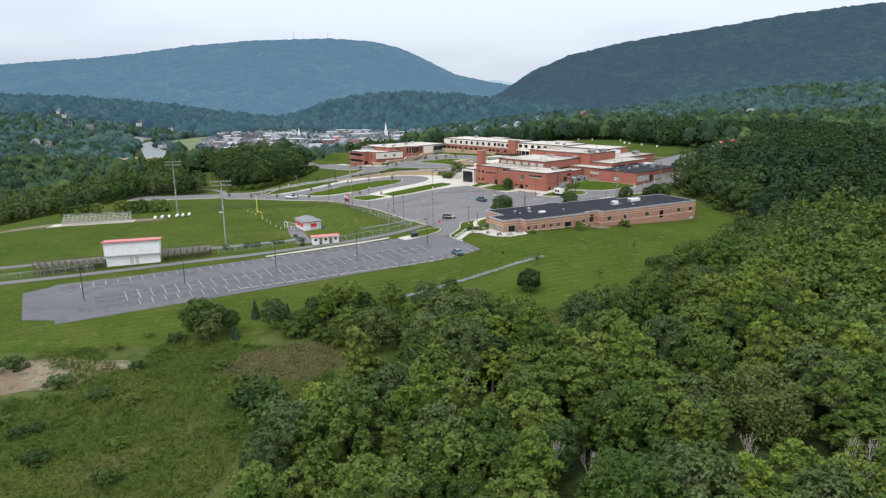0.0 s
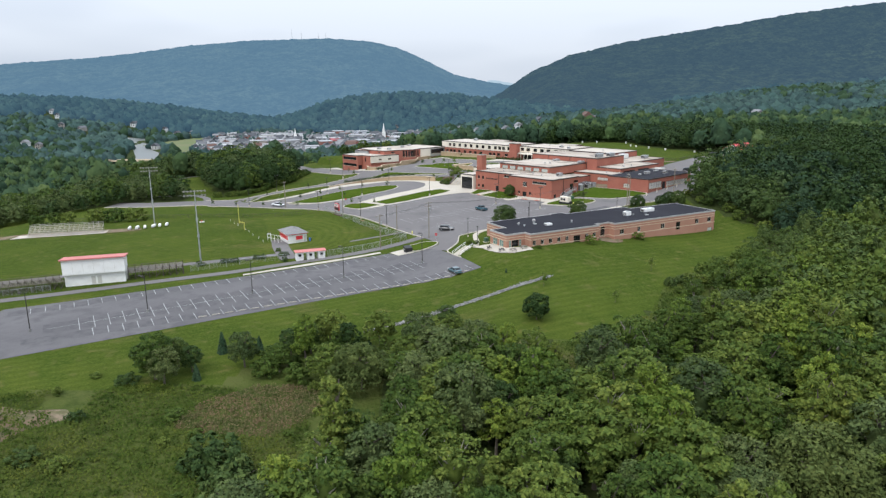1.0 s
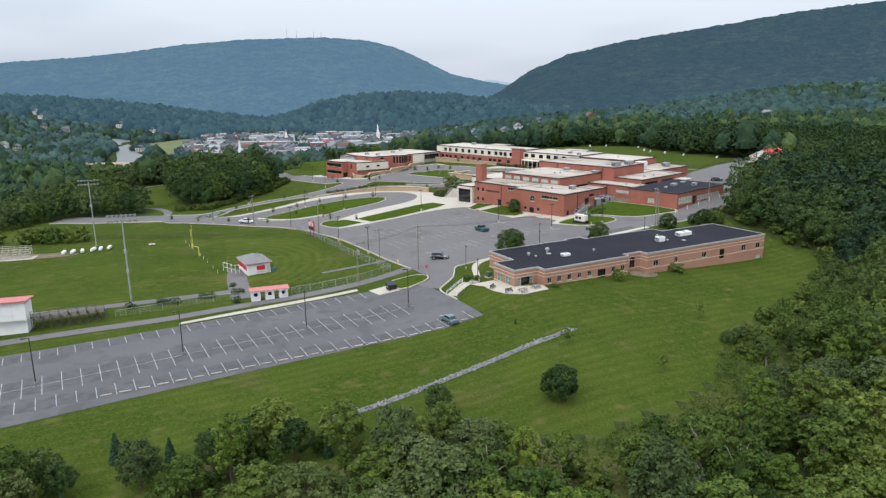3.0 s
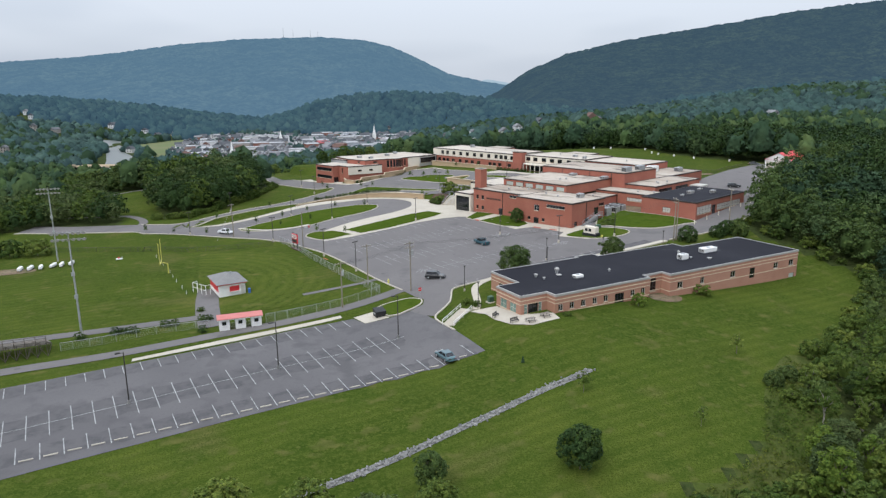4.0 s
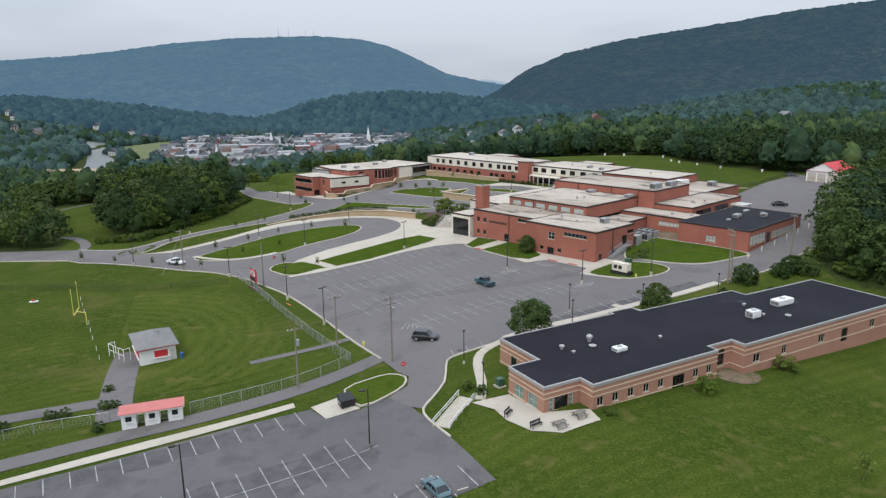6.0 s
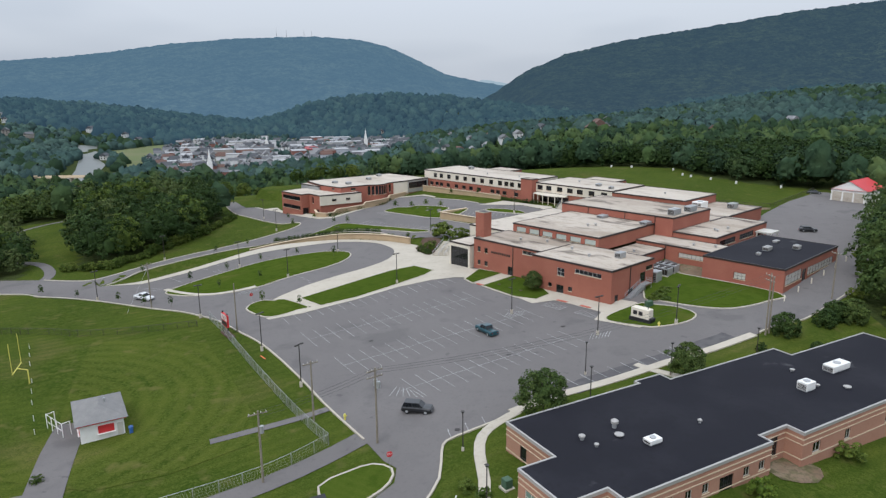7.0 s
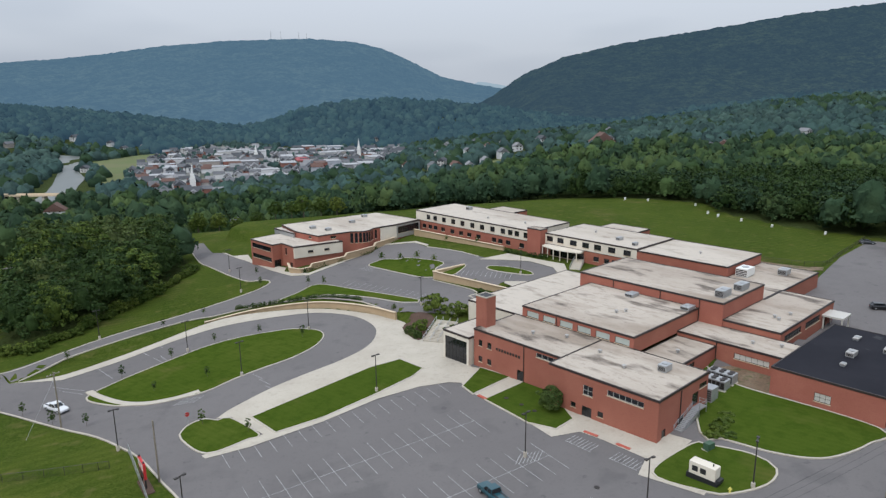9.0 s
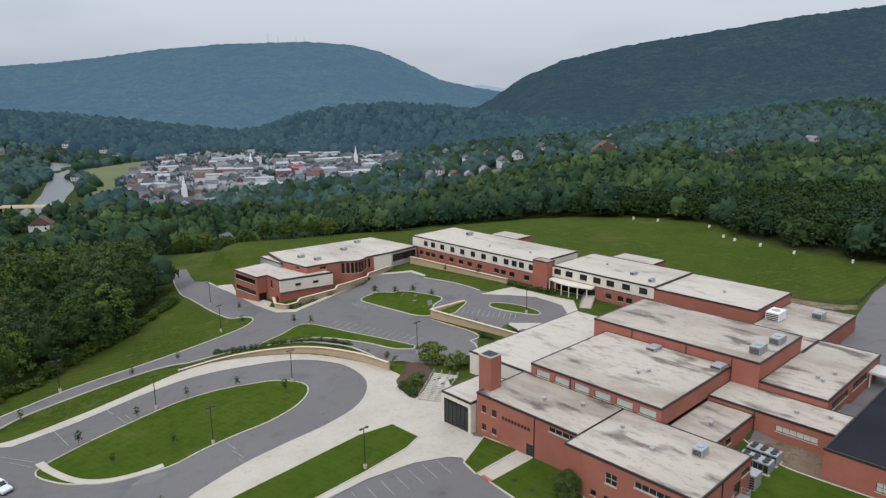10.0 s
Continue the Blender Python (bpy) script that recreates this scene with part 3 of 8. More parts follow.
WORN_BAY = material("oil_darkened_asphalt", (0.095, 0.09, 0.091), 0.92, [(0.12, 0.42, 0.6, (0.112, 0.106, 0.106), 0.8), (0.6, 0.45, 0.65, (0.066, 0.064, 0.066), 0.7), (2.0, 0.52, 0.7, (0.11, 0.105, 0.105), 0.6)], (22.0, 0.012), spec=0.25)
for x0, y0, x1, y1, w0, w1 in ((-17, 207.6, -96, 164.6, 0.2, 4.4), (-4, 197.2, -81, 151.8, -3.4, 3.4), (9.5, 187.1, -80, 142.4, -4.2, -0.3)):
    ways = [(x0 + (x1 - x0) * k / 40, y0 + (y1 - y0) * k / 40) for k in range(41)]
    near_side = [(x + 0.49 * (w0 + 0.35 * math.sin(k * 1.9)), y - 0.872 * (w0 + 0.35 * math.sin(k * 1.9))) for k, (x, y) in enumerate(ways)]
    far_side = [(x + 0.49 * (w1 + 0.4 * math.sin(k * 2.3 + 1)), y - 0.872 * (w1 + 0.4 * math.sin(k * 2.3 + 1))) for k, (x, y) in enumerate(ways)]
    sheet("worn_bays", near_side + far_side[::-1], WORN_BAY, 0.075, lower_lot, label="oil-darkened asphalt of the parking bays")


def road_line(name, line, width, mat, lift, label):
    bm = bmesh.new()
    line = curve_points(line, step=3.0)
    rows = []
    for i, (x, y) in enumerate(line):
        a, b = line[max(i - 1, 0)], line[min(i + 1, len(line) - 1)]
        d = Vector((b[0] - a[0], b[1] - a[1], 0)).normalized()
        rows.append([bm.verts.new((x - d.y * s, y + d.x * s, land(x - d.y * s, y + d.x * s) + lift)) for s in (-width / 2, -width / 6, width / 6, width / 2)])
    for a, b in zip(rows, rows[1:]):
        for k in range(3):
            bm.faces.new((a[k + 1], a[k], b[k], b[k + 1]))
    bmesh.ops.recalc_face_normals(bm, faces=bm.faces[:])
    for f in bm.faces:
        if f.normal.z < 0:
            f.normal_flip()
    return tagged(part(name, bm, mat, None, smooth=True), label, name.replace("_", " "), kind="structure")


road_line("road", [(-160, 150), (-130, 163), (-108, 172), (-90, 179.5), (-70, 188.5), (-56.5, 194), (-40.2, 202.8), (-29.8, 208), (-16.7, 215.6), (-8.7, 221.9), (-4.5, 226)], 3.6, ASPHALT, 0.09, "narrow grey service road beside the sports field")
road_line("pavement", [(-150, 176), (-118, 189), (-92, 199), (-66, 208), (-47.5, 214.8)], 3.4, ASPHALT, 0.07, "grey asphalt running track edge along the field")
D_ZONE = [(-58, 221), (-40, 216.5), (-31, 219.5), (-21, 226.5), (-24.5, 237), (-33, 253), (-41, 267), (-52, 271), (-66, 271), (-60, 252), (-54.5, 236), (-55, 228)]
tagged(sheet("lawn", D_ZONE, GRASS_RINGS, 0.06), "grass mown in rings behind the goal line", "lawn", kind="structure")
road_line("pavement", [(-52, 236), (-50, 228), (-45.5, 215), (-42.5, 208)], 5.0, ASPHALT, 0.12, "grey asphalt path to the refreshment stand")
road_line("pavement", [(-28, 227.6), (-22.7, 229.8), (-16.1, 232.6), (-10, 236)], 1.6, ASPHALT, 0.12, "narrow worn asphalt footpath over the grass")
road_line("gravel_swale", [(-14.7, 150.2), (-9.2, 153.6), (-3, 157.8), (4.3, 163.4), (11.1, 168.3), (18.4, 173.4), (22.6, 176), (26.7, 178.8)], 1.25, GRAVEL, 0.07, "grey stone-filled drainage ditch across the lawn")
road_line("pavement", [(-101, 314), (-104, 319), (-106, 328), (-111, 337), (-119, 346), (-128, 350), (-150, 352)], 3.0, ASPHALT, 0.07, "winding asphalt lane into the woods")
road_line("pavement", [(-240, 402), (-190, 404), (-169, 410), (-160, 426), (-140, 440)], 3.4, ASPHALT, 0.07, "grey lane across the clearing")
stones = bmesh.new()
ditch = curve_points([(-14.7, 150.2), (-9.2, 153.6), (-3, 157.8), (4.3, 163.4), (11.1, 168.3), (18.4, 173.4), (22.6, 176), (26.7, 178.8)], step=0.22)
die = random.Random(5)
for x, y in ditch:
    for k in range(3):
        a, b = x + die.gauss(0, 0.35), y + die.gauss(0, 0.35)
        r = die.uniform(0.07, 0.2)
        spin = pose(a, b, land(a, b) + 0.1, die.uniform(0, 90), die.uniform(0, 90), die.uniform(0, 90))
        box(stones, -r, r, -r * 0.8, r * 0.8, -r * 0.6, r * 0.6, spin)
tagged(part("ditch_stones", stones, DITCH_STONE), "loose grey and pale stones filling the ditch", "stones", kind="stuff")
LANE_EDGE = [(-50.9, 190.3), (-34.5, 199.2), (-16.6, 209.3), (-17.2, 210.8), (-22.8, 207.9), (-35.5, 201.2), (-51.3, 191.7)]
tagged(sheet("pavement", LANE_EDGE, CONCRETE, 0.11), "pale crushed-stone strip along the car park", "pavement", kind="structure")

LOOP_WALK = [(-85.7, 315.8), (-76.5, 318.9), (-67.4, 329.5), (-53.2, 347.6), (-42, 353), (-24.9, 352.3), (-11, 345), (-1, 336.3), (5, 326), (10.5, 327.5), (12.5, 314), (14.6, 306.3), (12.2, 299.3),
             (9.8, 299.9), (4, 298.8), (-3.7, 294.9), (-13, 287.4), (-24.3, 280.4), (-30.9, 277.8), (-31.9, 278.8), (-22.9, 284.3), (-30.4, 291.5), (-33.2, 291.3), (-31.9, 294.2), (-26.1, 301.8),
             (-19.9, 308), (-13.1, 314.3), (-8.1, 321.2), (-6.6, 328.7), (-8.1, 335.6), (-14, 343.6), (-24.3, 348.7), (-35.8, 348.2), (-48.3, 344.6), (-58.2, 336.5), (-66.2, 326), (-74.6, 316.4)]
FRONT_WALK = [(12.2, 299.3), (13.5, 295.3), (20.5, 286.7), (22.5, 283.1), (26, 277.2), (30.9, 278.1), (34, 275), (39, 269), (36.6, 264.9), (43.9, 258.8), (45, 260), (39, 265.2), (47.5, 272.8), (45, 275), (25, 300), (14.6, 306.3)]
LOOP_WALK = curve_points(LOOP_WALK[:9], step=1.5) + LOOP_WALK[9:23] + curve_points(LOOP_WALK[23:], step=1.5)
tagged(sheet("pavement", LOOP_WALK, CONCRETE, 0.17, cut=2.0), "pale concrete walk and plaza round the bus loop", "pavement", kind="structure")
tagged(sheet("pavement", FRONT_WALK, CONCRETE, 0.165), "pale concrete walk before the brick school front", "pavement", kind="structure")
TOP_WALK = [(21.3, 380), (30.9, 384.6), (40.7, 374.6), (46, 370), (45.4, 362.5), (44.5, 355.9), (38.2, 346.8), (34.3, 343.8), (30, 348.4), (26.5, 354.6), (26.9, 355.9), (35, 354.3), (39.5, 356.2), (42.3, 360.7), (42.1, 366.6), (36.3, 374.4), (27.5, 377.8)]
tagged(sheet("pavement", TOP_WALK, CONCRETE, 0.2), "pale concrete walk round the upper turning circle", "pavement", kind="structure")
ENTRANCE_WALK = [(-71.7, 426.7), (-63.2, 415.3), (-58.8, 410), (-51.2, 399.2), (-45.6, 390.8), (-40.7, 384.8), (-36.6, 380.4), (-31, 379), (-25.2, 386.5), (-15.7, 401.5), (-9, 408.7), (0.8, 408.2), (5.3, 402), (5.9, 403.6), (1.4, 410), (-9.8, 410.4), (-17, 402.6),
                 (-26.4, 388), (-31.4, 381.4), (-34.6, 382.4), (-40.2, 386.6), (-40.4, 391), (-46.6, 398), (-57, 411.2), (-60.1, 419), (-63, 419.6), (-65.4, 419.2), (-70.1, 425.8)]
tagged(sheet("pavement", ENTRANCE_WALK, CONCRETE, 0.19), "pale concrete kerbside walk at the west building", "pavement", kind="structure")
PATIO = [(15.9, 206.2), (9, 204.8), (10.6, 203.2), (11.9, 202), (13.2, 198.7), (16, 195.4), (19.8, 194.5), (25.2, 197.4), (24.4, 200.2), (18, 199.6), (14.2, 206)]
tagged(sheet("pavement", PATIO, CONCRETE, 0.1, cut=2.0), "pale concrete patio at the annex door", "pavement", kind="structure")
walk_line = [(16, 228.3), (23.6, 232.8), (32.6, 237), (44, 243.3), (52.8, 247.5), (62.7, 252.8)]
tagged(strip("pavement", curve_points(walk_line), 1.7, -0.1, 0.2, CONCRETE), "pale concrete path beside the annex bays", "pavement", kind="structure")
tagged(strip("pavement", curve_points([(10.2, 205.5), (10.8, 211), (10.6, 217.4), (11.3, 222), (13.5, 225.2), (17, 228.4)]), 1.5, -0.1, 0.16, CONCRETE), "curved pale concrete path to the annex", "pavement", kind="structure")
tagged(strip("pavement", curve_points([(38.5, 243), (44, 238), (52, 238.5), (56, 241)]), 1.6, -0.1, 0.14, CONCRETE), "pale concrete path to the annex side door", "pavement", kind="structure")
tagged(sheet("pavement", [(-14.3, 209), (-10.5, 211.5), (-6.9, 207.4), (-11.5, 205.2)], CONCRETE, 0.1, cut=2.0), "stained concrete pad under the waste container", "pavement", kind="structure")
tagged(sheet("soil_patch", [(46.5, 213.6), (50.5, 215.6), (53.5, 213.6), (51.5, 210.5), (47, 210.6)], SOIL, 0.09, cut=2.0, curved=True), "bare brown soil beside the annex wall", "soil", kind="structure")

def dense(line, step=0.7):
    out = []
    for (ax, ay), (bx, by) in zip(line, line[1:]):
        n = max(1, int(math.hypot(bx - ax, by - ay) / step))
        out += [(ax + (bx - ax) * k / n, ay + (by - ay) * k / n) for k in range(n)]
    return out + [line[-1]]


LAWNS = {
    "loop": [(-64.1, 305.8), (-58, 301.6), (-52.5, 300.4), (-46.1, 300.9), (-39.2, 303.4), (-34.7, 308.3), (-29.8, 313), (-24.3, 317.9), (-20.4, 324), (-19.3, 330.4), (-21.5, 335), (-27.9, 337.7), (-33.3, 337.2),
             (-40.7, 335.6), (-48.7, 330.8), (-56, 321.7), (-61.5, 313)],
    "small": [(-37.3, 284.8), (-38.2, 287.6), (-37.6, 290), (-35.3, 291.6), (-32.6, 290.6), (-30.6, 291.2), (-23.6, 284.4), (-25.2, 283), (-31.2, 279.4)],
    "long": [(-26.6, 290.9), (-20.8, 284.6), (-13, 289), (-4.5, 296.6), (2.7, 303.7), (4.7, 307.3), (-0.3, 312.6), (-6.4, 309.4), (-16.9, 299.6)],
    "west": [(-36.4, 357.6), (-31.5, 363.5), (-26.6, 368.6), (-15, 360.8), (3.4, 346.6), (-0.8, 345.4), (-10.6, 352.6), (-23, 358.4)],
    "mid": [(-13.1, 385.7), (-11.2, 390.2), (-8.5, 392.8), (-3.3, 391.4), (3, 387.4), (10.4, 380), (8, 374.4), (7.1, 369), (3, 370), (-0.4, 372.9), (-8.1, 380.1)],
    "terrace": [(9.4, 369.9), (12.9, 366), (15.4, 370), (17, 373.8), (16.2, 375.4)],
    "circle": [(23, 370.2), (24.9, 371.8), (30.9, 368.3), (35.3, 362.8), (34.5, 360.3), (29, 363.3), (24.5, 367.2)],
    "front_a": [(12.4, 297.8), (14.2, 294.2), (22, 300.4), (16.4, 305.6)],
    "front_b": [(16.2, 291.8), (22.9, 282.2), (27.2, 279.5), (30.7, 282.4), (28.6, 293.4), (24.3, 297.8)],
    "generator": [(38.8, 265.1), (47, 271.8), (49.3, 271.2), (54.6, 267.6), (56.2, 263.4), (53.2, 260), (47.6, 258.7), (44.4, 259.6)],
    "entry": [(-9.9, 213.6), (-6.9, 208), (-3.2, 210.2), (-0.9, 213), (-0.8, 216), (-3.4, 217.6), (-6.5, 216.4)],
    "workshop": [(49.6, 275), (52, 272.6), (57.4, 267.8), (62.3, 265.4), (66.8, 265.7), (73.2, 268.6), (77, 272.4), (62, 289), (58, 300)],
}
for where, outline in LAWNS.items():
    ring = dense(outline + outline[:1], 1.5)[:-1] if where in ("long", "front_a", "front_b") else curve_points(outline, True, 1.5)
    lawn = tagged(sheet("lawn", ring, LAWN, 0.24, cut=2.0 if where in ("west", "terrace", "mid") else 4.0), "mown green lawn with a pale concrete kerb", "lawn", kind="structure")
    strip("kerb", ring, 0.32, 0.0, 0.27, CONCRETE, lawn, closed=True)

tagged(strip("pavement", curve_points([(-65.2, 309.2), (-62.7, 306.9), (-58.1, 303.6), (-54.4, 301.6), (-51.3, 300.8), (-47.9, 300.8), (-43.6, 302.1), (-40.4, 304)]), 1.5, -0.05, 0.29, CONCRETE), "broad pale concrete kerb at the tip of the bus loop lawn", "pavement", kind="structure")

KERBS = [[(-150, 321), (-102, 308.8), (-83, 303.2), (-62.8, 292.8), (-53.8, 288.3), (-47.2, 283.6), (-42.4, 279.6), (-35.2, 271.2), (-30.7, 266.1), (-25.1, 258.1), (-18.2, 246.8), (-12.2, 236), (-5.2, 224.4)],
         [(5.8, 197.1), (2.9, 202.2), (2.2, 205.1), (3.4, 207.8), (5.3, 212.7), (5.7, 219), (6.4, 221.6), (9.5, 223.6), (14.9, 226.8)], [(64, 253.4), (66.5, 255.1), (73.9, 258.7), (77.7, 261), (93.4, 274)],
         [(-105, 323.5), (-89.9, 319.4), (-82.3, 329.9), (-75.1, 340.9), (-60.5, 358.1), (-50.4, 367.8), (-44.6, 372.8), (-42.6, 377.4), (-44.8, 380.6), (-48, 381.4), (-50.6, 382), (-57.6, 389.8), (-69.2, 405.3), (-75.8, 413.8), (-83, 428), (-92, 449)],
         [(-84.4, 316.9), (-81.7, 322.5), (-72.6, 335.4), (-59.9, 350.4), (-53, 353), (-42, 357), (-25, 356.5), (-12, 349.5), (-4, 341.5)],
         [(12, 334), (18, 344), (16.6, 348.4), (18.5, 350.2), (17.9, 354.4), (7.1, 366.2)], [(5.3, 401.3), (14.7, 392.7), (21.5, 383.7)]]
for line in KERBS:
    tagged(strip("kerb", curve_points(line), 0.34, -0.05, 0.22, CONCRETE), "pale concrete kerb", "kerb", kind="structure")
tagged(strip("kerb", curve_points([(15.2, 293.6), (16.6, 291.8)]), 0.6, 0, 0.29, RED_PAINT), "red painted kerb", "kerb", kind="structure")
tagged(strip("kerb", curve_points([(31.6, 278.1), (33.4, 276.2)]), 0.6, 0, 0.29, RED_PAINT), "red painted kerb", "kerb", kind="structure")
tagged(strip("kerb", curve_points([(35.8, 273.6), (37.4, 271.8)]), 0.6, 0, 0.29, RED_PAINT), "red painted kerb", "kerb", kind="structure")


def painted(x0, y0, x1, y1, parent, width=0.13, lift=0.11):
    """One painted line on the asphalt."""
    d = Vector((x1 - x0, y1 - y0, 0))
    n = max(1, int(d.length / 2.0))
    s = Vector((-d.y, d.x, 0)).normalized() * width / 2
    bm = bmesh.new()
    rows = []
    for i in range(n + 1):
        p = Vector((x0, y0, 0)) + d * i / n
        rows.append([bm.verts.new((q.x, q.y, land(q.x, q.y) + lift)) for q in (p - s, p + s)])
    for a, b in zip(rows, rows[1:]):
        bm.faces.new((a[0], b[0], b[1], a[1]))
    part("painted_line", bm, PAINT, parent)


for mark in ((-64.1, 332.1, -60.4, 328.5), (-58.7, 327, -55.6, 323.8), (-71.4, 324.2, -63.4, 315.9), (-31.2, 310.3, -28.6, 307.5), (-29, 307, -26.2, 304.2), (-26.9, 303.7, -24.2, 301), (-61, 335.3, -59, 333.4),
             (-57.5, 328, -55, 325), (-74.6, 312.7, -66.3, 309.8), (-72.3, 310.7, -66, 308)):
    painted(*mark, upper_lot, 0.11, 0.13)
E, S = Vector((0.878, 0.479)), Vector((0.49, -0.872))
for k in range(31):
    x, y = -16.6 - E.x * 2.87 * k, 208.0 - E.y * 2.87 * k
    if x > -97:
        painted(x + S.x * 0.3, y + S.y * 0.3, x + S.x * 4.6, y + S.y * 4.6, lower_lot)
for k in range(29):
    x, y = -6.1 - 0.86 * 2.87 * k, 195.8 - 0.508 * 2.87 * k
    painted(x - S.x * 4.2, y - S.y * 4.2, x + S.x * 4.2, y + S.y * 4.2, lower_lot)
painted(-3.6, 197.3, -80.1, 152.1, lower_lot, 0.11)
for k in range(32):
    x, y = 8.9 - 0.894 * 2.8 * k, 186.8 - 0.447 * 2.8 * k
    if x > -80:
        painted(x - S.x * 0.3, y - S.y * 0.3, x - S.x * 4.9, y - S.y * 4.9, lower_lot)
E2, S2 = Vector((0.868, 0.497)), Vector((0.508, -0.861))
for x0, y0, n, a, b in ((-20.1, 264.9, 16, -4.6, 4.6), (-11.4, 251.2, 17, -4.7, 4.7), (-1.0, 238.8, 15, -4.0, 4.6), (-28.6, 279.0, 17, 0.4, 5.2)):
    for k in range(n):
        x, y = x0 + E2.x * 2.6 * k, y0 + E2.y * 2.6 * k
        if not (y0 < 240 and k == 0):
            painted(x + S2.x * a, y + S2.y * a, x + S2.x * b, y + S2.y * b, upper_lot, 0.09, 0.13)
    if a < 0:
        painted(x0, y0, x0 + E2.x * 2.6 * (n - 1), y0 + E2.y * 2.6 * (n - 1), upper_lot, 0.1, 0.13)
for k in range(6):
    painted(-2.4 + 1.1 * k, 237.6 - 0.35 * k, -1.4 + 0.55 * k, 240.6 - 0.4 * k, upper_lot, 0.12, 0.13)
for k in range(17):
    x, y = 6.6 + 0.885 * 2.85 * k, 224.8 + 0.466 * 2.85 * k
    if k > 4 or k < 3:
        painted(x, y, x + 0.47 * -4.2 * -0.2, y - 0.88 * 2.6, upper_lot, 0.11, 0.13) if k < 4 else painted(x + 1.2, y - 0.6, x - 0.8, y + 3.2, upper_lot, 0.11, 0.13)
for cx, cy in ((29.4, 274.6), (35.0, 268.6)):
    for k in range(8):
        painted(cx + 0.42 * k - 1.2, cy - 0.5 * k + 1.2, cx + 0.42 * k + 0.6, cy - 0.5 * k + 2.6, upper_lot, 0.12, 0.13)
    painted(cx - 1.4, cy + 1.2, cx + 1.8, cy - 2.6, upper_lot, 0.12, 0.13)
for cx, cy in ((19.2, 270.6), (33.4, 255.6), (-29.2, 281.4), (-43.6, 299)):
    for k in range(7):
        painted(cx + 0.6 * k, cy + 0.1 * k - 0.6, cx + 0.6 * k + 1.2, cy + 0.1 * k + 2.2, upper_lot, 0.12, 0.13)
for k in range(14):
    painted(-20 + 1.75 * k, 365.2 - 1.3 * k, -17.4 + 1.75 * k, 369.4 - 1.3 * k, upper_roads, 0.11, 0.15)
for k in range(12):
    painted(14 + 1.3 * k, 366 - 0.75 * k, 15.2 + 1.3 * k, 370.6 - 0.75 * k, upper_roads, 0.11, 0.15)
for k in range(6):
    painted(-13.6 + 0.7 * k, 384.4 - 0.75 * k, -15.8 + 0.7 * k, 381.8 - 0.75 * k, upper_roads, 0.11, 0.15)

annex_row = [(26.5 + 0.88 * 2.2 * k, 233.6 + 0.475 * 2.2 * k) for k in range(18)]
sheet("worn_bays", [(x - 1.6 + 0.3 * math.sin(k * 2.1), y + 2.9) for k, (x, y) in enumerate(annex_row)] + [(x + 0.3, y - 0.5) for x, y in annex_row[::-1]], WORN_BAY, 0.095, upper_lot, cut=3.0, label="oil-darkened asphalt of the bays beside the annex")

tagged(sheet("rough_grass", EDGE_ROUGH, MEADOW, 0.05, curved=True), "rough yellowing grass between lawn and wood", "grass", kind="structure")

# wheel stops along the lower car park's edge
first = None
for k in range(24):
    x, y = 7.5 - 0.894 * 2.8 * k - S.x * 0.9, 186.1 - 0.447 * 2.8 * k - S.y * 0.9
    m = pose(x, y, land(x, y) + 0.06, 0, 0, math.degrees(math.atan2(0.447, 0.894)))
    if first is None:
        bm = box(bmesh.new(), -0.85, 0.85, -0.09, 0.09, 0, 0.14, bevel=0.03)
        first = tagged(part("wheel_stop", bm, CONCRETE), "weathered grey concrete wheel stop at the edge of a bay", "wheel stop", "wheel stops along the car park")
        first.matrix_basis = m
    else:
        copy_thing(first, m)


# ---- retaining walls of tan block ----
def retaining_wall(line, top, label, thick=0.5, straight=False):
    line = dense(line) if straight else curve_points(line, step=2.0)
    e = thing("wall_retaining", label, "retaining wall", kind="structure")
    bm = bmesh.new()
    rows = []
    for i, (x, y) in enumerate(line):
        a, b = line[max(i - 1, 0)], line[min(i + 1, len(line) - 1)]
        d = Vector((b[0] - a[0], b[1] - a[1], 0)).normalized()
        n = Vector((-d.y, d.x, 0)) * thick
        h = top(i / (len(line) - 1), x, y)
        f = min(land(x - n.x * 2, y - n.y * 2), land(x + n.x, y + n.y)) - 0.6
        rows.append([bm.verts.new(v) for v in ((x, y, f), (x, y, h), (x + n.x, y + n.y, h), (x + n.x, y + n.y, f))])
    for a, b in zip(rows, rows[1:]):
        for k in range(3):
            bm.faces.new((a[k], b[k], b[k + 1], a[k + 1]))
    for r in (rows[0], rows[-1]):
        bm.faces.new(r)
    bmesh.ops.recalc_face_normals(bm, faces=bm.faces[:])
    part("blockwork", bm, TAN_BLOCK, e)
    strip("cap", list(line), thick + 0.2, 0.0, 0.14, STONE_BAND, e, level=lambda x, y: cap_height(line, top, x, y))
    return e


def cap_height(line, top, x, y):
    i = min(range(len(line)), key=lambda k: (line[k][0] - x) ** 2 + (line[k][1] - y) ** 2)
    return top(i / (len(line) - 1), x, y)


retaining_wall([(-53.6, 348.5), (-42.3, 353.7), (-25, 353), (-11.3, 345.7), (-2.4, 337.4)], lambda s, x, y: max(land(x, y), mid_level(x, y)) + 0.25, "curved tan block retaining wall behind the bus loop")
retaining_wall([(16.6, 375.2), (7.2, 367.6), (29.2, 346.8)], lambda s, x, y: 8.0, "tan block retaining wall of the upper terrace", straight=True)
retaining_wall([(-39.5, 389.6), (-37.8, 383.9), (-34.1, 381.9), (-27.8, 387.9), (-18.6, 397.2), (-10.7, 407.5), (-4.4, 416.4)], lambda s, x, y: 5.4 + 0.95 * int(s * 3.99), "stepped tan block planter wall of the west building", straight=True)
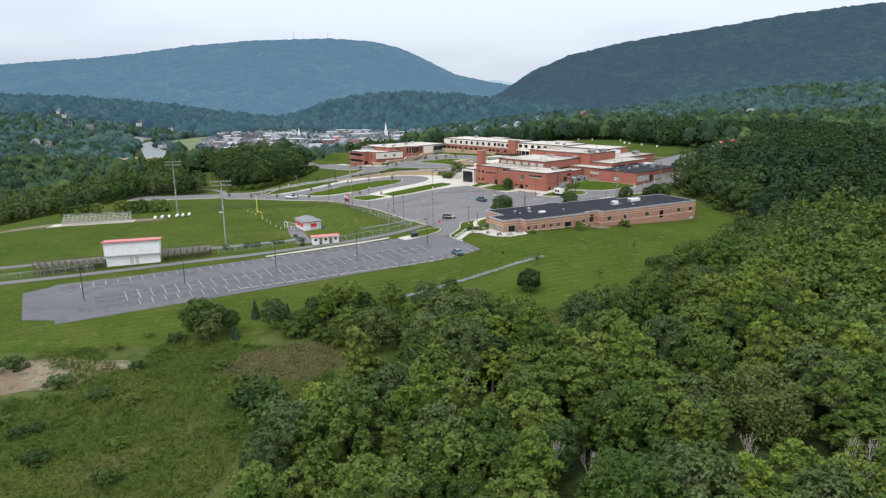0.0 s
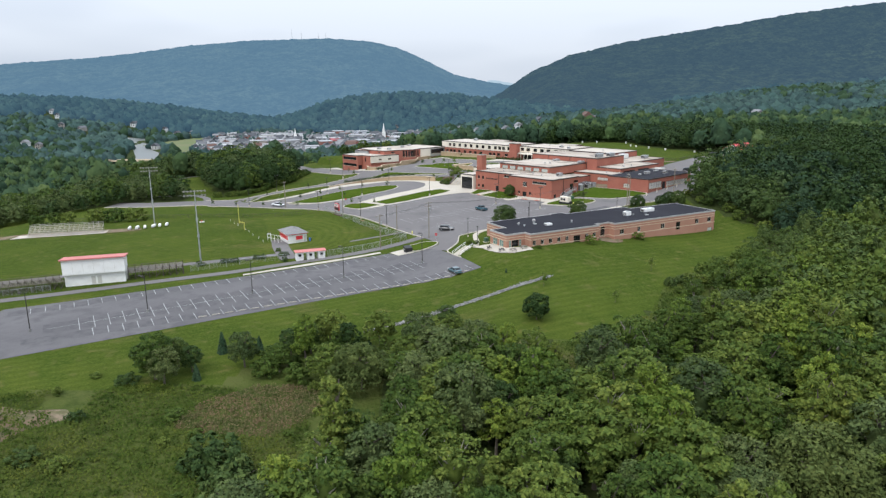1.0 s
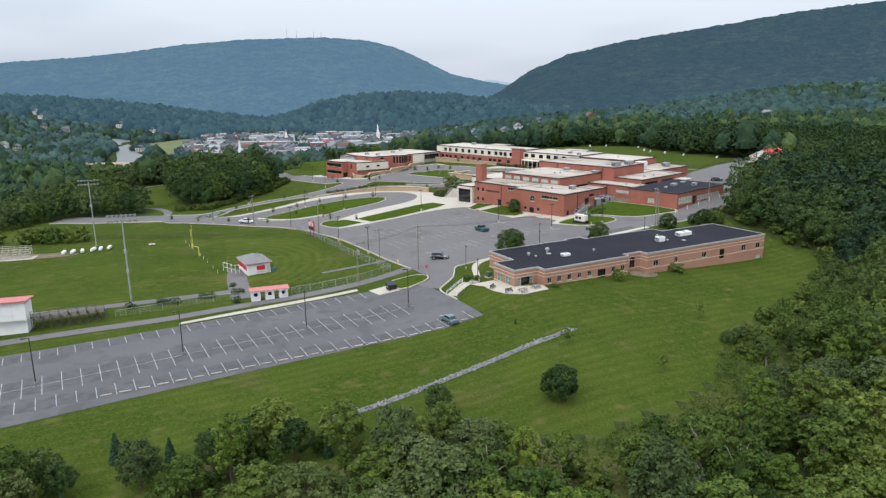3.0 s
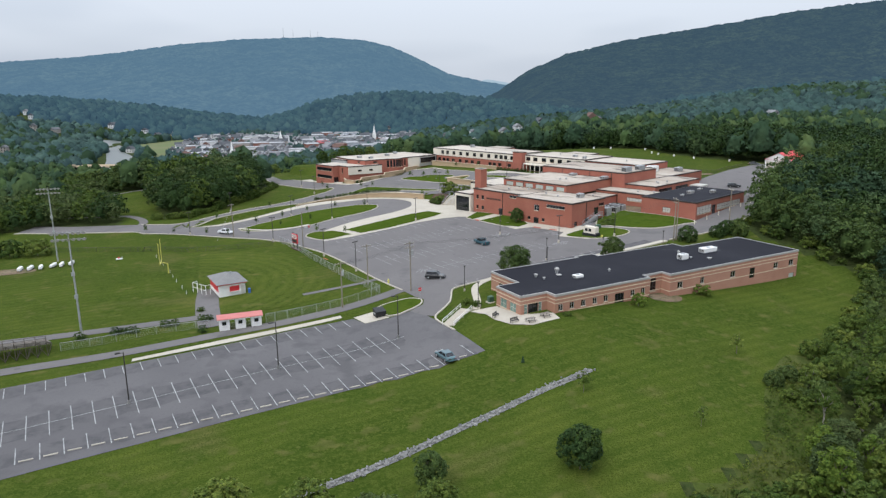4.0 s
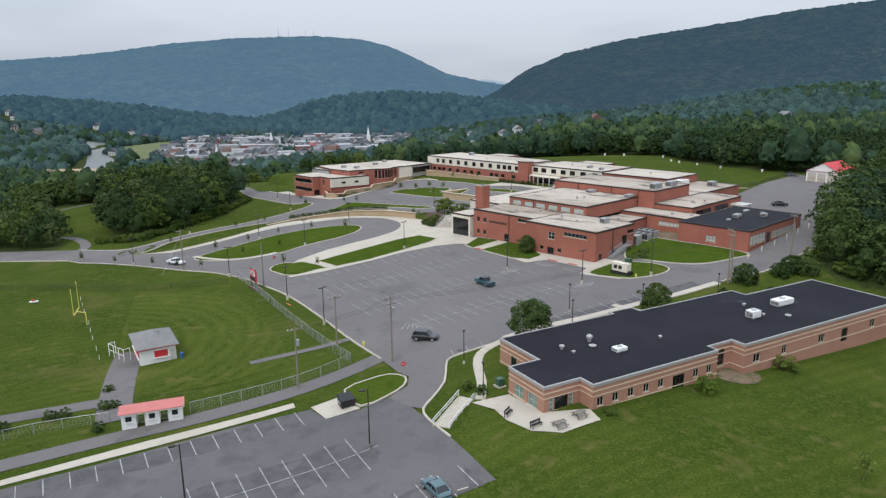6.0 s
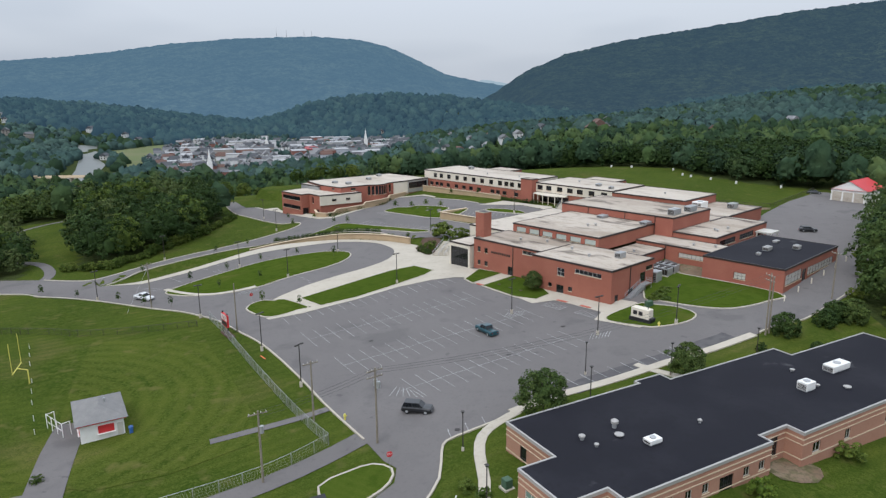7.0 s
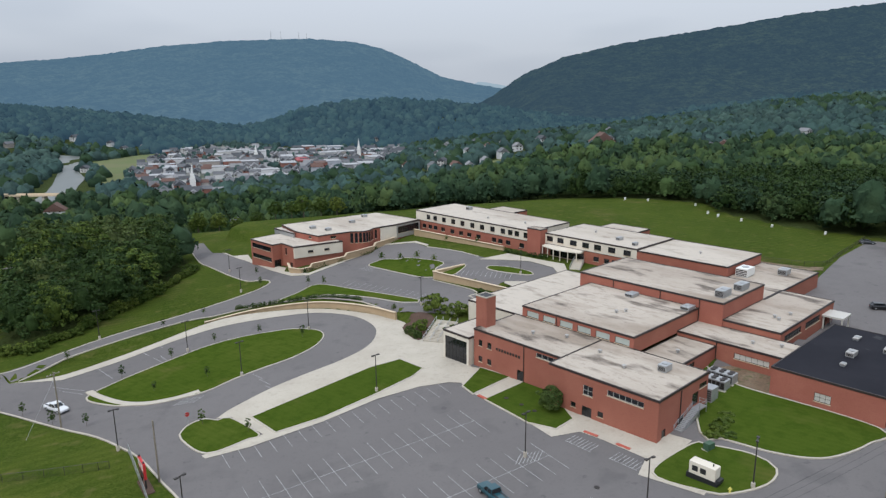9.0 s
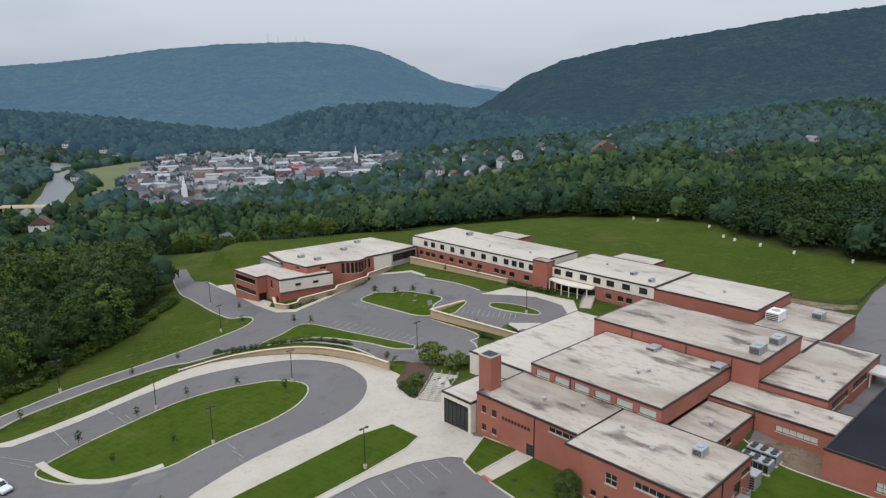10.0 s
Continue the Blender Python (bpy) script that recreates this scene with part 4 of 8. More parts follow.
retaining_wall([(0.6, 418.6), (14, 405), (30, 388.6)], lambda s, x, y: 10.2, "tan block base wall before the classroom wing")

# the earth lies a little lower under paved surfaces
PAVED = [LOWER_LOT, SCHOOL_ROADS, UPPER_ROADS, LOOP_WALK, TOP_WALK, FRONT_WALK, PATIO] + [LAWNS[k] for k in ("west", "mid", "terrace", "circle")]
PAVED = [(min(p[0] for p in q), max(p[0] for p in q), min(p[1] for p in q), max(p[1] for p in q), q) for q in PAVED]
def paved(x, y):
    return any(a < x < b and c < y < d and inside(q, x, y) for a, b, c, d, q in PAVED)


for v in bpy.data.objects["ground"].data.vertices:
    x, y = v.co.x, v.co.y
    if -110 < x < 165 and 130 < y < 455 and paved(x, y):
        near_wall = min(abs(side(LOOP_WALL, x, y)), abs(side(TOP_WALL, x, y))) < 5
        k = 1.8 if near_wall else 2.3
        if all(paved(x + i * k, y + j * k) for i, j in ((-1, -1), (1, -1), (-1, 1), (1, 1))):
            v.co.z -= 0.7 if near_wall else 0.4
tagged(sheet("soil_patch", [(-78, 116), (-71, 118.6), (-64, 117), (-58, 117.6), (-56.5, 114.6), (-61, 111), (-63, 106.6), (-70, 105), (-74, 103), (-84, 106), (-92, 107), (-88, 112)], SOIL, 0.05, cut=2.0, curved=True), "bare brown dirt patch in the rough meadow", "soil", kind="structure")
tagged(sheet("soil_patch", [(98, 371), (104.2, 367.4), (107.4, 364.8), (113, 361.4), (118, 360.6), (116, 357.5), (110, 357.5), (103, 362), (97, 367)], SOIL, 0.08, cut=2.0), "bare brown earth bank behind the school", "soil", kind="structure")
tagged(sheet("mulch_bed", [(-0.5, 331.5), (1.4, 325.6), (3.6, 322.4), (5.4, 325.5), (7.4, 331), (5, 336), (1.6, 336)], MULCH, 0.24, cut=1.5, curved=True), "dark mulch bed beside the plaza stairs", "plant bed", kind="structure")


# ---- buildings ----
MA = radians(42.0)
MO = Vector((44.0, 294.9, 0))
D1, D2 = Vector((math.sin(MA), -math.cos(MA), 0)), Vector((math.cos(MA), math.sin(MA), 0))
BA = radians(28.5)
BO, BS, BW = Vector((18.1, 199.4, 0)), Vector((math.cos(BA), math.sin(BA), 0)), Vector((-math.sin(BA), math.cos(BA), 0))


def uv(u, v):
    """Place in the main school's own axes: u along its front, v to the back."""
    p = MO + D1 * u + D2 * v
    return (p.x, p.y)


def sw(s, w):
    """Place in the annex's own axes."""
    p = BO + BS * s + BW * w
    return (p.x, p.y)


FRAMES = {}


def mesh_of(name, bm, mat):
    me = bpy.data.meshes.new(name)
    bm.to_mesh(me)
    bm.free()
    me.materials.append(mat)
    return me


def window_meshes(w, h, cols, rows, frame, glass):
    """One ring-shaped frame, one pane, one upright and one cross bar of a window."""
    key = (round(w, 2), round(h, 2), cols, rows, frame.name, glass.name)
    if key not in FRAMES:
        bm, t = bmesh.new(), 0.07
        loops = [[bm.verts.new(v) for v in ((a, y, a), (w - a, y, a), (w - a, y, h - a), (a, y, h - a))] for a, y in ((0, 0.14), (0, 0.04), (t, 0.04), (t, 0.14))]
        for i in range(4):
            for k in range(4):
                p, q = loops[i], loops[(i + 1) % 4]
                bm.faces.new((p[k], p[(k + 1) % 4], q[(k + 1) % 4], q[k]))
        bmesh.ops.recalc_face_normals(bm, faces=bm.faces[:])
        FRAMES[key] = (mesh_of("window", bm, frame), mesh_of("pane", box(bmesh.new(), t, w - t, 0.09, 0.1, t, h - t), glass),
                       mesh_of("mullion", box(bmesh.new(), -0.025, 0.025, 0.05, 0.13, t, h - t), frame), mesh_of("transom", box(bmesh.new(), t, w - t, 0.055, 0.125, -0.025, 0.025), frame))
    return FRAMES[key]


def wall(e, p, q, z0, z1, holes, mat, name="wall"):
    """A wall from p to q seen with p on the left; holes: (from, to, sill, head, kind, columns, rows). Openings go in 0.2 m and hold a window or door."""
    p, q = Vector((*p, 0)), Vector((*q, 0))
    d = (q - p).normalized()
    n = Vector((-d.y, d.x, 0))
    length = (q - p).length
    holes = [h for h in holes if h[0] > 0.02 and h[1] < length - 0.02 and h[2] > z0 and h[3] < z1]
    cx = sorted({0, length, *[h[0] for h in holes], *[h[1] for h in holes]})
    cz = sorted({z0, z1, *[h[2] for h in holes], *[h[3] for h in holes]})
    bm = bmesh.new()

    def at(a, z, k=0.0):
        return bm.verts.new(p + d * a + n * k + Vector((0, 0, z)))

    for a, b in zip(cx, cx[1:]):
        for c, g in zip(cz, cz[1:]):
            if not any(h[0] < (a + b) / 2 < h[1] and h[2] < (c + g) / 2 < h[3] for h in holes):
                bm.faces.new((at(a, c), at(b, c), at(b, g), at(a, g)))
    for h in holes:
        a, b, c, g = h[:4]
        for s, t in (((a, c), (b, c)), ((b, c), (b, g)), ((b, g), (a, g)), ((a, g), (a, c))):
            bm.faces.new((at(*s), at(*s, 0.25), at(*t, 0.25), at(*t)))
    bmesh.ops.remove_doubles(bm, verts=bm.verts[:], dist=0.0005)
    bm.normal_update()
    part(name, bm, mat, e)
    turn = math.degrees(math.atan2(d.y, d.x))
    for h in holes:
        a, b, c, g, kind, cols, rows = h
        frame, glass = {"dark": (FRAME_DARK, GLASS), "pale": (FRAME_PALE, GLASS), "green": (FRAME_PALE, GLASS_GREEN), "panel": (FRAME_DARK, PANEL), "door": (FRAME_DARK, GLASS), "blinds": (FRAME_DARK, FRAME_PALE)}[kind]
        fr, pn, up, across = window_meshes(b - a, g - c, cols, rows, frame, glass)
        o = p + d * a + n * 0.06
        w = new("door" if kind == "door" else "window", fr)
        w.parent = e
        w.matrix_basis = pose(o.x, o.y, c, 0, 0, turn)
        k = new("pane", pn)
        k.parent = w
        for i in range(1, cols):
            k = new("mullion", up)
            k.parent, k.location = w, ((b - a) * i / cols, 0, 0)
        for i in range(1, rows):
            k = new("transom", across)
            k.parent, k.location = w, (0, 0, (g - c) * i / rows)
        if kind != "door" and b - a > 0.5:
            bm = box(bmesh.new(), -0.08, b - a + 0.08, -0.16, 0.04, -0.1, 0.0)
            part("sill", bm, STONE_BAND, w)


def ring_of(outline, out):
    """The outline moved outwards by out (its corners are right angles or nearly so)."""
    res, n = [], len(outline)
    for i in range(n):
        a, b, c = (Vector((*outline[(i + k) % n], 0)) for k in (-1, 0, 1))
        d0, d1 = (b - a).normalized(), (c - b).normalized()
        n0, n1 = Vector((d0.y, -d0.x, 0)), Vector((d1.y, -d1.x, 0))
        s = (n0 + n1) / max(0.3, 1 + n0.dot(n1))
        res.append((b.x + s.x * out, b.y + s.y * out))
    return res


def block(e, outline, z0, z1, wall_mat, roof_mat, holes=None, edge=FASCIA, bands=(), lip=0.36):
    """A flat-roofed block; outline counter-clockwise, holes: {edge number: openings}."""
    holes = holes or {}
    n = len(outline)
    for i in range(n):
        wall(e, outline[i], outline[(i + 1) % n], z0, z1 - lip * 0.5, holes.get(i, []), wall_mat)
    out, inn = ring_of(outline, 0.08), ring_of(outline, -0.16)
    bm = bmesh.new()
    rows = [[bm.verts.new((*r[i], z)) for r, z in ((outline, z1 - lip), (out, z1 - lip), (out, z1 + 0.02), (inn, z1 + 0.02), (inn, z1 - 0.2))] for i in range(n)]
    for i in range(n):
        a, b = rows[i], rows[(i + 1) % n]
        for k in range(4):
            bm.faces.new((a[k], b[k], b[k + 1], a[k + 1]))
    part("roof_edge", bm, edge, e)
    bm = bmesh.new()
    flat, _, tris, *_ = delaunay_2d_cdt([Vector(q) for q in inn], [], [list(range(n))], 1, 1e-4)
    corners = [bm.verts.new((q.x, q.y, z1 - 0.06)) for q in flat]
    for t in tris:
        bm.faces.new([corners[i] for i in t])
    bm.normal_update()
    for f in bm.faces:
        if f.normal.z < 0:
            f.normal_flip()
    part("roof", bm, roof_mat, e)
    for lo, hi, mat, proud in bands:
        bm = bmesh.new()
        o2 = ring_of(outline, proud)
        rows = [[bm.verts.new((*r[i], z)) for r, z in ((outline, lo), (o2, lo), (o2, hi), (outline, hi))] for i in range(n)]
        for i in range(n):
            a, b = rows[i], rows[(i + 1) % n]
            for k in range(3):
                bm.faces.new((a[k], b[k], b[k + 1], a[k + 1]))
        part("stone_band", bm, mat, e)


def block_uv(e, u0, u1, v0, v1, z0, z1, holes=None, wall_mat=BRICK, roof_mat=ROOF_WHITE, **kw):
    """Edges: 0 front (v0), 1 right (u1), 2 back, 3 left."""
    block(e, [uv(u0, v0), uv(u1, v0), uv(u1, v1), uv(u0, v1)], z0, z1, wall_mat, roof_mat, holes, **kw)


school = thing("school_building", "sprawling red brick school with flat stained white roofs", "school")
# front wing: tall block with doors and strip windows
block_uv(school, -6.5, 15, -16.4, 0, 2.5, 12.1, {
    0: [(7.3, 9.3, 8.5, 10.3, "pale", 2, 2), (7.2, 9.2, 4.25, 6.4, "door", 2, 1), (4.9, 5.9, 5.5, 6.4, "dark", 1, 1), (10.4, 11.5, 5.5, 6.5, "dark", 1, 1), (12.1, 18.9, 9.9, 10.9, "pale", 6, 1)],
    1: [(1.4, 2.7, 4.4, 6.5, "door", 1, 1), (6.4, 8.4, 4.6, 6.9, "door", 2, 1), (11.0, 13.2, 7.4, 9.6, "door", 1, 1), (13.3, 16.0, 9.8, 10.7, "dark", 3, 1)]})
block_uv(school, -28.5, -6.5, -13, 0, 2.5, 12.1, {
    0: [(1.3, 2.3, 5.3, 6.5, "dark", 1, 2), (3.7, 4.8, 5.3, 6.5, "dark", 1, 2), (1.3, 2.3, 8.7, 10, "dark", 1, 2), (3.7, 4.8, 8.7, 10, "dark", 1, 2), (11.6, 13.3, 4.3, 6.6, "door", 2, 1), (16.2, 21.6, 10.5, 11.4, "pale", 4, 1)]})
# gymnasium with translucent panels under its roof
block_uv(school, -26.7, 0.3, 0, 25, 11, 14.4, {0: [(1.2 + 4.35 * k, 4.4 + 4.35 * k, 12.25, 13.55, "panel", 1, 1) for k in range(6)]})
block_uv(school, -29.8, 5.5, 25, 45, 10, 16.5)
block_uv(school, 0.3, 8.5, 0, 16.5, 4, 10.5, {1: [(3.5, 5.4, 8.6, 9.7, "dark", 2, 1), (6, 8, 8.6, 9.7, "dark", 2, 1)]})
block_uv(school, 0.3, 22, 16.5, 25.4, 4.5, 11.5, {0: [(11.8, 18.4, 8.9, 10.0, "blinds", 6, 1)]})
block_uv(school, 5.5, 17, 25.4, 55, 6, 13, {1: [(2.2, 10.8, 10.4, 11.8, "dark", 6, 2), (13.2, 21.5, 10.4, 11.8, "dark", 6, 2), (23.5, 25.5, 8.2, 10.6, "door", 1, 1)]})
block_uv(school, -8.4, 6, 45, 78, 6, 13, roof_mat=ROOF_WHITE)
block_uv(school, -45, -27, 2, 40, 4, 11.2, roof_mat=ROOF_NEW, wall_mat=CREAM)
# chimney
e4 = [uv(-29.8, -11.1), uv(-26.9, -11.1), uv(-26.9, -8.3), uv(-29.8, -8.3)]
block(school, e4, 8, 18.5, BRICK, BLACK, lip=0.2, edge=CONCRETE)
# brown downpipes on the brick walls
for u, v, z0, z1 in ((-6.62, -13.12, 4.2, 11.8), (-15.2, -13.12, 4.2, 11.8), (-20.5, 24.88, 14.4, 16.2), (-8.6, 24.88, 14.4, 16.2), (0.45, 24.88, 11.5, 16.2), (8.6, 16.38, 5.0, 11.2), (-17.6, -0.12, 12.0, 14.1), (15.12, -9.5, 4.6, 11.8)):
    part("downpipe", rod(bmesh.new(), (*uv(u, v), z0), (*uv(u, v), z1), 0.09, n=6), FASCIA, school)
# glazed entrance
block_uv(school, -36.4, -28.9, -14.2, -2, 2.5, 10.2, {0: [(0.5, 6.9, 3.95, 9.0, "dark", 6, 4)], 3: [(1, 8, 4.2, 8.6, "dark", 5, 3)]}, wall_mat=CREAM, roof_mat=ROOF_NEW)
# classroom wing: cream upper storey over brick, two rows of windows
up = [(x, x + 2.0, 13.3, 15.0, "dark", 2, 2) for x in (5.8, 9.4, 14.0, 18.8, 23.4, 28.2, 32.8, 37.6, 42.2, 45.4, 48.2, 52.0)]
dn = [(x, x + 2.0, 9.95, 11.35, "dark", 2, 1) for x in (3.6, 6.8, 9.6, 13.6, 18.4, 22.8, 26.8, 31.2, 38.4, 41.2, 44.6, 50.4)]
block_uv(school, -126, -71, 56, 76, 6, 12.5, {0: dn}, lip=0.1)
block_uv(school, -126, -71, 56.04, 76, 12.52, 16, {0: up}, wall_mat=CREAM, roof_mat=ROOF_NEW)
block_uv(school, -71.2, -66, 54.6, 58, 7, 17.2, lip=0.3)
up = [(x, x + 2.4, 13.5, 15.1, "dark", 2, 2) for x in (0.6, 4.6, 9.4, 13.8, 18, 22.8, 27.8)]
dn = [(x, x + 1.8, 10.1, 11.5, "dark", 2, 1) for x in (18.0, 21.6, 24.2, 28.4)] + [(2.0, 14.6, 9.2, 11.6, "dark", 8, 1)]
block_uv(school, -66, -34, 57, 77, 6, 12.7, {0: dn}, lip=0.1)
block_uv(school, -66, -34, 57.04, 77, 12.72, 16, {0: up}, wall_mat=CREAM, roof_mat=ROOF_NEW)
block_uv(school, -34, -8.4, 57.2, 77.4, 6, 15.6, roof_mat=ROOF_NEW)
block_uv(school, -108, -96, 76.2, 84, 6, 16, wall_mat=BRICK, roof_mat=ROOF_NEW)
block_uv(school, -59.5, -46, 77.2, 84.3, 6, 16, wall_mat=BRICK, roof_mat=ROOF_NEW)
# curved entrance canopy on posts
bm = bmesh.new()
arc = [(-65.5 + 1.3 * k, 56.5 - 1.6 - 1.5 * math.sin(math.pi * k / 11)) for k in range(12)]
top = [[bm.verts.new((*uv(u, v), z)) for v, z in ((57.2, 12.6), (w, 12.4), (w, 12.1), (57.2, 12.1))] for u, w in arc]
for a, b in zip(top, top[1:]):
    for k in range(4):
        bm.faces.new((a[k], a[(k + 1) % 4], b[(k + 1) % 4], b[k]))
bmesh.ops.recalc_face_normals(bm, faces=bm.faces[:])
part("canopy", bm, CREAM, school)
for u, w in arc[::2]:
    part("post", rod(bmesh.new(), (*uv(u, w + 0.3), 8.2), (*uv(u, w + 0.3), 12.1), 0.16, n=8), CREAM, school)
# loading canopy on posts at the back lot
part("canopy", box(bmesh.new(), 0, 4.2, 0, 5.2, 0, 0.4, pose(*uv(17, 48), 11.0, 0, 0, 42 - 90)), FRAME_PALE, school)
for a, b in ((0.3, 0.4), (3.9, 0.4), (3.9, 4.8), (0.3, 4.8)):
    x, y = uv(17 + a, 48 + b)
    part("post", box(bmesh.new(), -0.14, 0.14, -0.14, 0.14, 6, 11.0, pose(x, y, 0, 0, 0, 42)), FRAME_PALE, school)
# raised letters over the front: unreadable, so bars
bm = bmesh.new()
for k in range(9):
    box(bm, -22.4 + 0.72 * k, -21.95 + 0.72 * k, -13.08, -12.98, 9.0, 9.55)
for v in bm.verts:
    v.co = Vector((*uv(v.co.x, v.co.y), v.co.z))
part("lettering", bm, FRAME_DARK, school)

workshop = thing("workshop_building", "low red brick workshop with a black flat roof", "building")
strip_win = [(0.8, 9.6, 8.3, 10.6, "blinds", 5, 2), (9.9, 12.2, 6.7, 10.2, "door", 2, 1), (13.0, 28.8, 8.3, 10.1, "blinds", 9, 2)]
block_uv(workshop, 21.5, 39.3, 10, 41.2, 3.5, 12.1, {0: [(7.2, 9.8, 8.1, 9.6, "blinds", 3, 2)], 1: strip_win}, roof_mat=ROOF_DARK)

annex = thing("annex_building", "long single-storey tan brick annex with a black roof", "building")
ANNEX = [(0, 0), (6.1, 0), (6.1, -2.6), (30.2, -2.6), (30.2, -0.8), (35.5, -0.8), (35.5, -3.2), (77.5, -3.2), (77.5, 13.5), (57.5, 13.5), (57.5, 16.7), (33.7, 16.7), (33.7, 18.8), (28.6, 18.8),
         (28.6, 17.9), (5.2, 17.9), (5.2, 8), (0, 8)]
small = [(x - 6.1, x - 6.1 + 1.1, 3.85, 5.1, "pale", 2, 1) for x in (6.9, 9.6, 12.4, 15.3, 18.1, 25.2, 28.0)]
later = [(x - 35.5, x - 35.5 + w, 3.7, 5.1, "pale", 2, 1) for x, w in ((37.7, 1.6), (44.6, 1.2), (54.1, 1.6), (68.8, 1.6), (74.3, 1.7))]
block(annex, [sw(*q) for q in ANNEX], -3.5, 7.15, BRICK_PALE, ROOF_DARK, {
    0: [(0.9, 1.7, 3.3, 5.4, "green", 1, 3), (1.8, 4.1, 2.95, 5.3, "door", 2, 1), (4.2, 5.0, 3.3, 5.4, "green", 1, 3)],
    2: small + [(14.9, 17.3, 2.95, 5.0, "door", 3, 1)],
    4: [(2.2, 3.8, 3.2, 6.2, "dark", 2, 3)],
    6: later + [(25.0, 26.8, 2.6, 5.0, "door", 1, 1), (39.2, 41.2, -0.4, 1.8, "panel", 1, 1)],
    17: [(1.3, 3.5, 3.4, 5.2, "green", 2, 2), (4.5, 6.6, 3.4, 5.2, "green", 2, 2)],
    15: [(3, 4.4, 3.2, 5.3, "door", 1, 1)], 13: [(6, 8, 3.6, 5.2, "pale", 2, 1), (12, 14, 3.6, 5.2, "pale", 2, 1)]},
    edge=COPING, lip=0.4, bands=((6.05, 6.2, STONE_BAND, 0.04), (5.35, 5.47, STONE_BAND, 0.04), (3.35, 3.5, STONE_BAND, 0.05)))

west = thing("west_building", "two-storey brick and cream school wing with a clean white roof", "school")
# low front block, then the taller hall behind with a bowed window
lo_z, hi_z = 10.7, 12.8


def wv(u, v):
    """The west building shares the main school's axes; its own corner is the origin."""
    p = Vector((-53.9, 401.0, 0)) + D1 * u + D2 * v
    return (p.x, p.y)


band = [(0.8, 12.6, 8.1, 9.6, "dark", 9, 1), (0.8, 12.6, 4.7, 6.1, "dark", 9, 1)]
block(west, [wv(-2, 1), wv(11.5, 1.5), wv(11.5, 5), wv(19.3, 4.8), wv(22.8, 21), wv(6, 21), wv(-3, 12)], 0.5, lo_z, BRICK, ROOF_NEW,
      {0: band, 1: [(0.5, 3.0, 2.9, 5.4, "door", 2, 1)], 2: [(2.2, 3.2, 7.2, 9.6, "dark", 1, 2), (5.2, 6.6, 3.0, 5.2, "door", 2, 1)]})
block(west, [wv(19.2, 4.7), wv(19.8, 4.65), wv(23.3, 20.95), wv(22.7, 21)], 6.9, lo_z + 0.05, CREAM, ROOF_NEW, {1: [(4.6, 6.4, 8.2, 9.0, "dark", 2, 1), (10.2, 12, 8.2, 9.0, "dark", 2, 1)]})
bow = [wv(20.6 + 0.9 * k / 8 + 2.4 * math.sin(math.pi * k / 8), 26.0 + 9.2 * k / 8) for k in range(9)]
block(west, [wv(-7, 16), wv(7, 13.2), wv(19, 14.4), wv(19, 17), wv(20.4, 25)] + bow + [wv(21.6, 38), wv(22, 45), wv(21, 57), wv(-2, 55)], 4, hi_z, BRICK, ROOF_NEW,
      {1: [(7, 8.4, 11.4, 12.1, "dark", 2, 1)], 3: [(2, 4, 11.2, 12.0, "dark", 2, 1)], **{k: [(0.05, 1.1, 8.8, 12.2, "dark", 1, 2)] for k in range(5, 13)}, 13: [(0.7, 1.6, 9.0, 12.0, "dark", 1, 2)]})
block(west, [wv(21.5, 38.1), wv(22.1, 38.1), wv(22.5, 44.9), wv(21.9, 44.9)], 7.8, hi_z + 0.05, CREAM, ROOF_NEW)
block(west, [wv(21.8, 45.1), wv(22.4, 45.1), wv(21.4, 56.9), wv(20.8, 56.9)], 7.8, hi_z + 0.05, COPING, ROOF_NEW, {1: [(0.5, 11.2, 9.4, 11.9, "dark", 9, 1)]})
block(west, [wv(-6, 12.4), wv(6.8, 12.4), wv(6.8, 13.0), wv(-6, 15.4)], 5, 12.2, STEEL, ROOF_NEW)


# rooftop machines, each a thing on its roof
def roof_unit(x, y, z, w, d, h, turn, label, mat=WHITE):
    e = thing("rooftop_unit", label, "rooftop unit", pose(x, y, z, 0, 0, turn))
    part("housing", box(bmesh.new(), -w / 2, w / 2, -d / 2, d / 2, 0.15, h, bevel=0.06), mat, e)
    part("base", box(bmesh.new(), -w / 2 + 0.1, w / 2 - 0.1, -d / 2 + 0.1, d / 2 - 0.1, -0.1, 0.2), STEEL, e)
    for k in range(4):
        part("louvre", box(bmesh.new(), -w / 2 - 0.03, -w / 2 + 0.02, -d / 2 + 0.15, d / 2 - 0.15, 0.3 + (h - 0.5) * k / 4, 0.3 + (h - 0.5) * (k + 0.6) / 4), FRAME_DARK, e)
    bm = rod(bmesh.new(), (0, 0, h), (0, 0, h + 0.12), min(w, d) * 0.3, n=14)
    part("fan_cowl", bm, STEEL, e)
    return e


def roof_vent(x, y, z, r, h, label):
    e = thing("roof_vent", label, "roof vent", pose(x, y, z))
    part("pipe", rod(bmesh.new(), (0, 0, -0.1), (0, 0, h * 0.6), r * 0.6, n=10), STEEL, e)
    bm = rod(bmesh.new(), (0, 0, h * 0.55), (0, 0, h * 0.8), r, r, n=12)
    rod(bm, (0, 0, h * 0.8), (0, 0, h), r, r * 0.35, n=12)
    part("cap", bm, COPING, e)
    return e


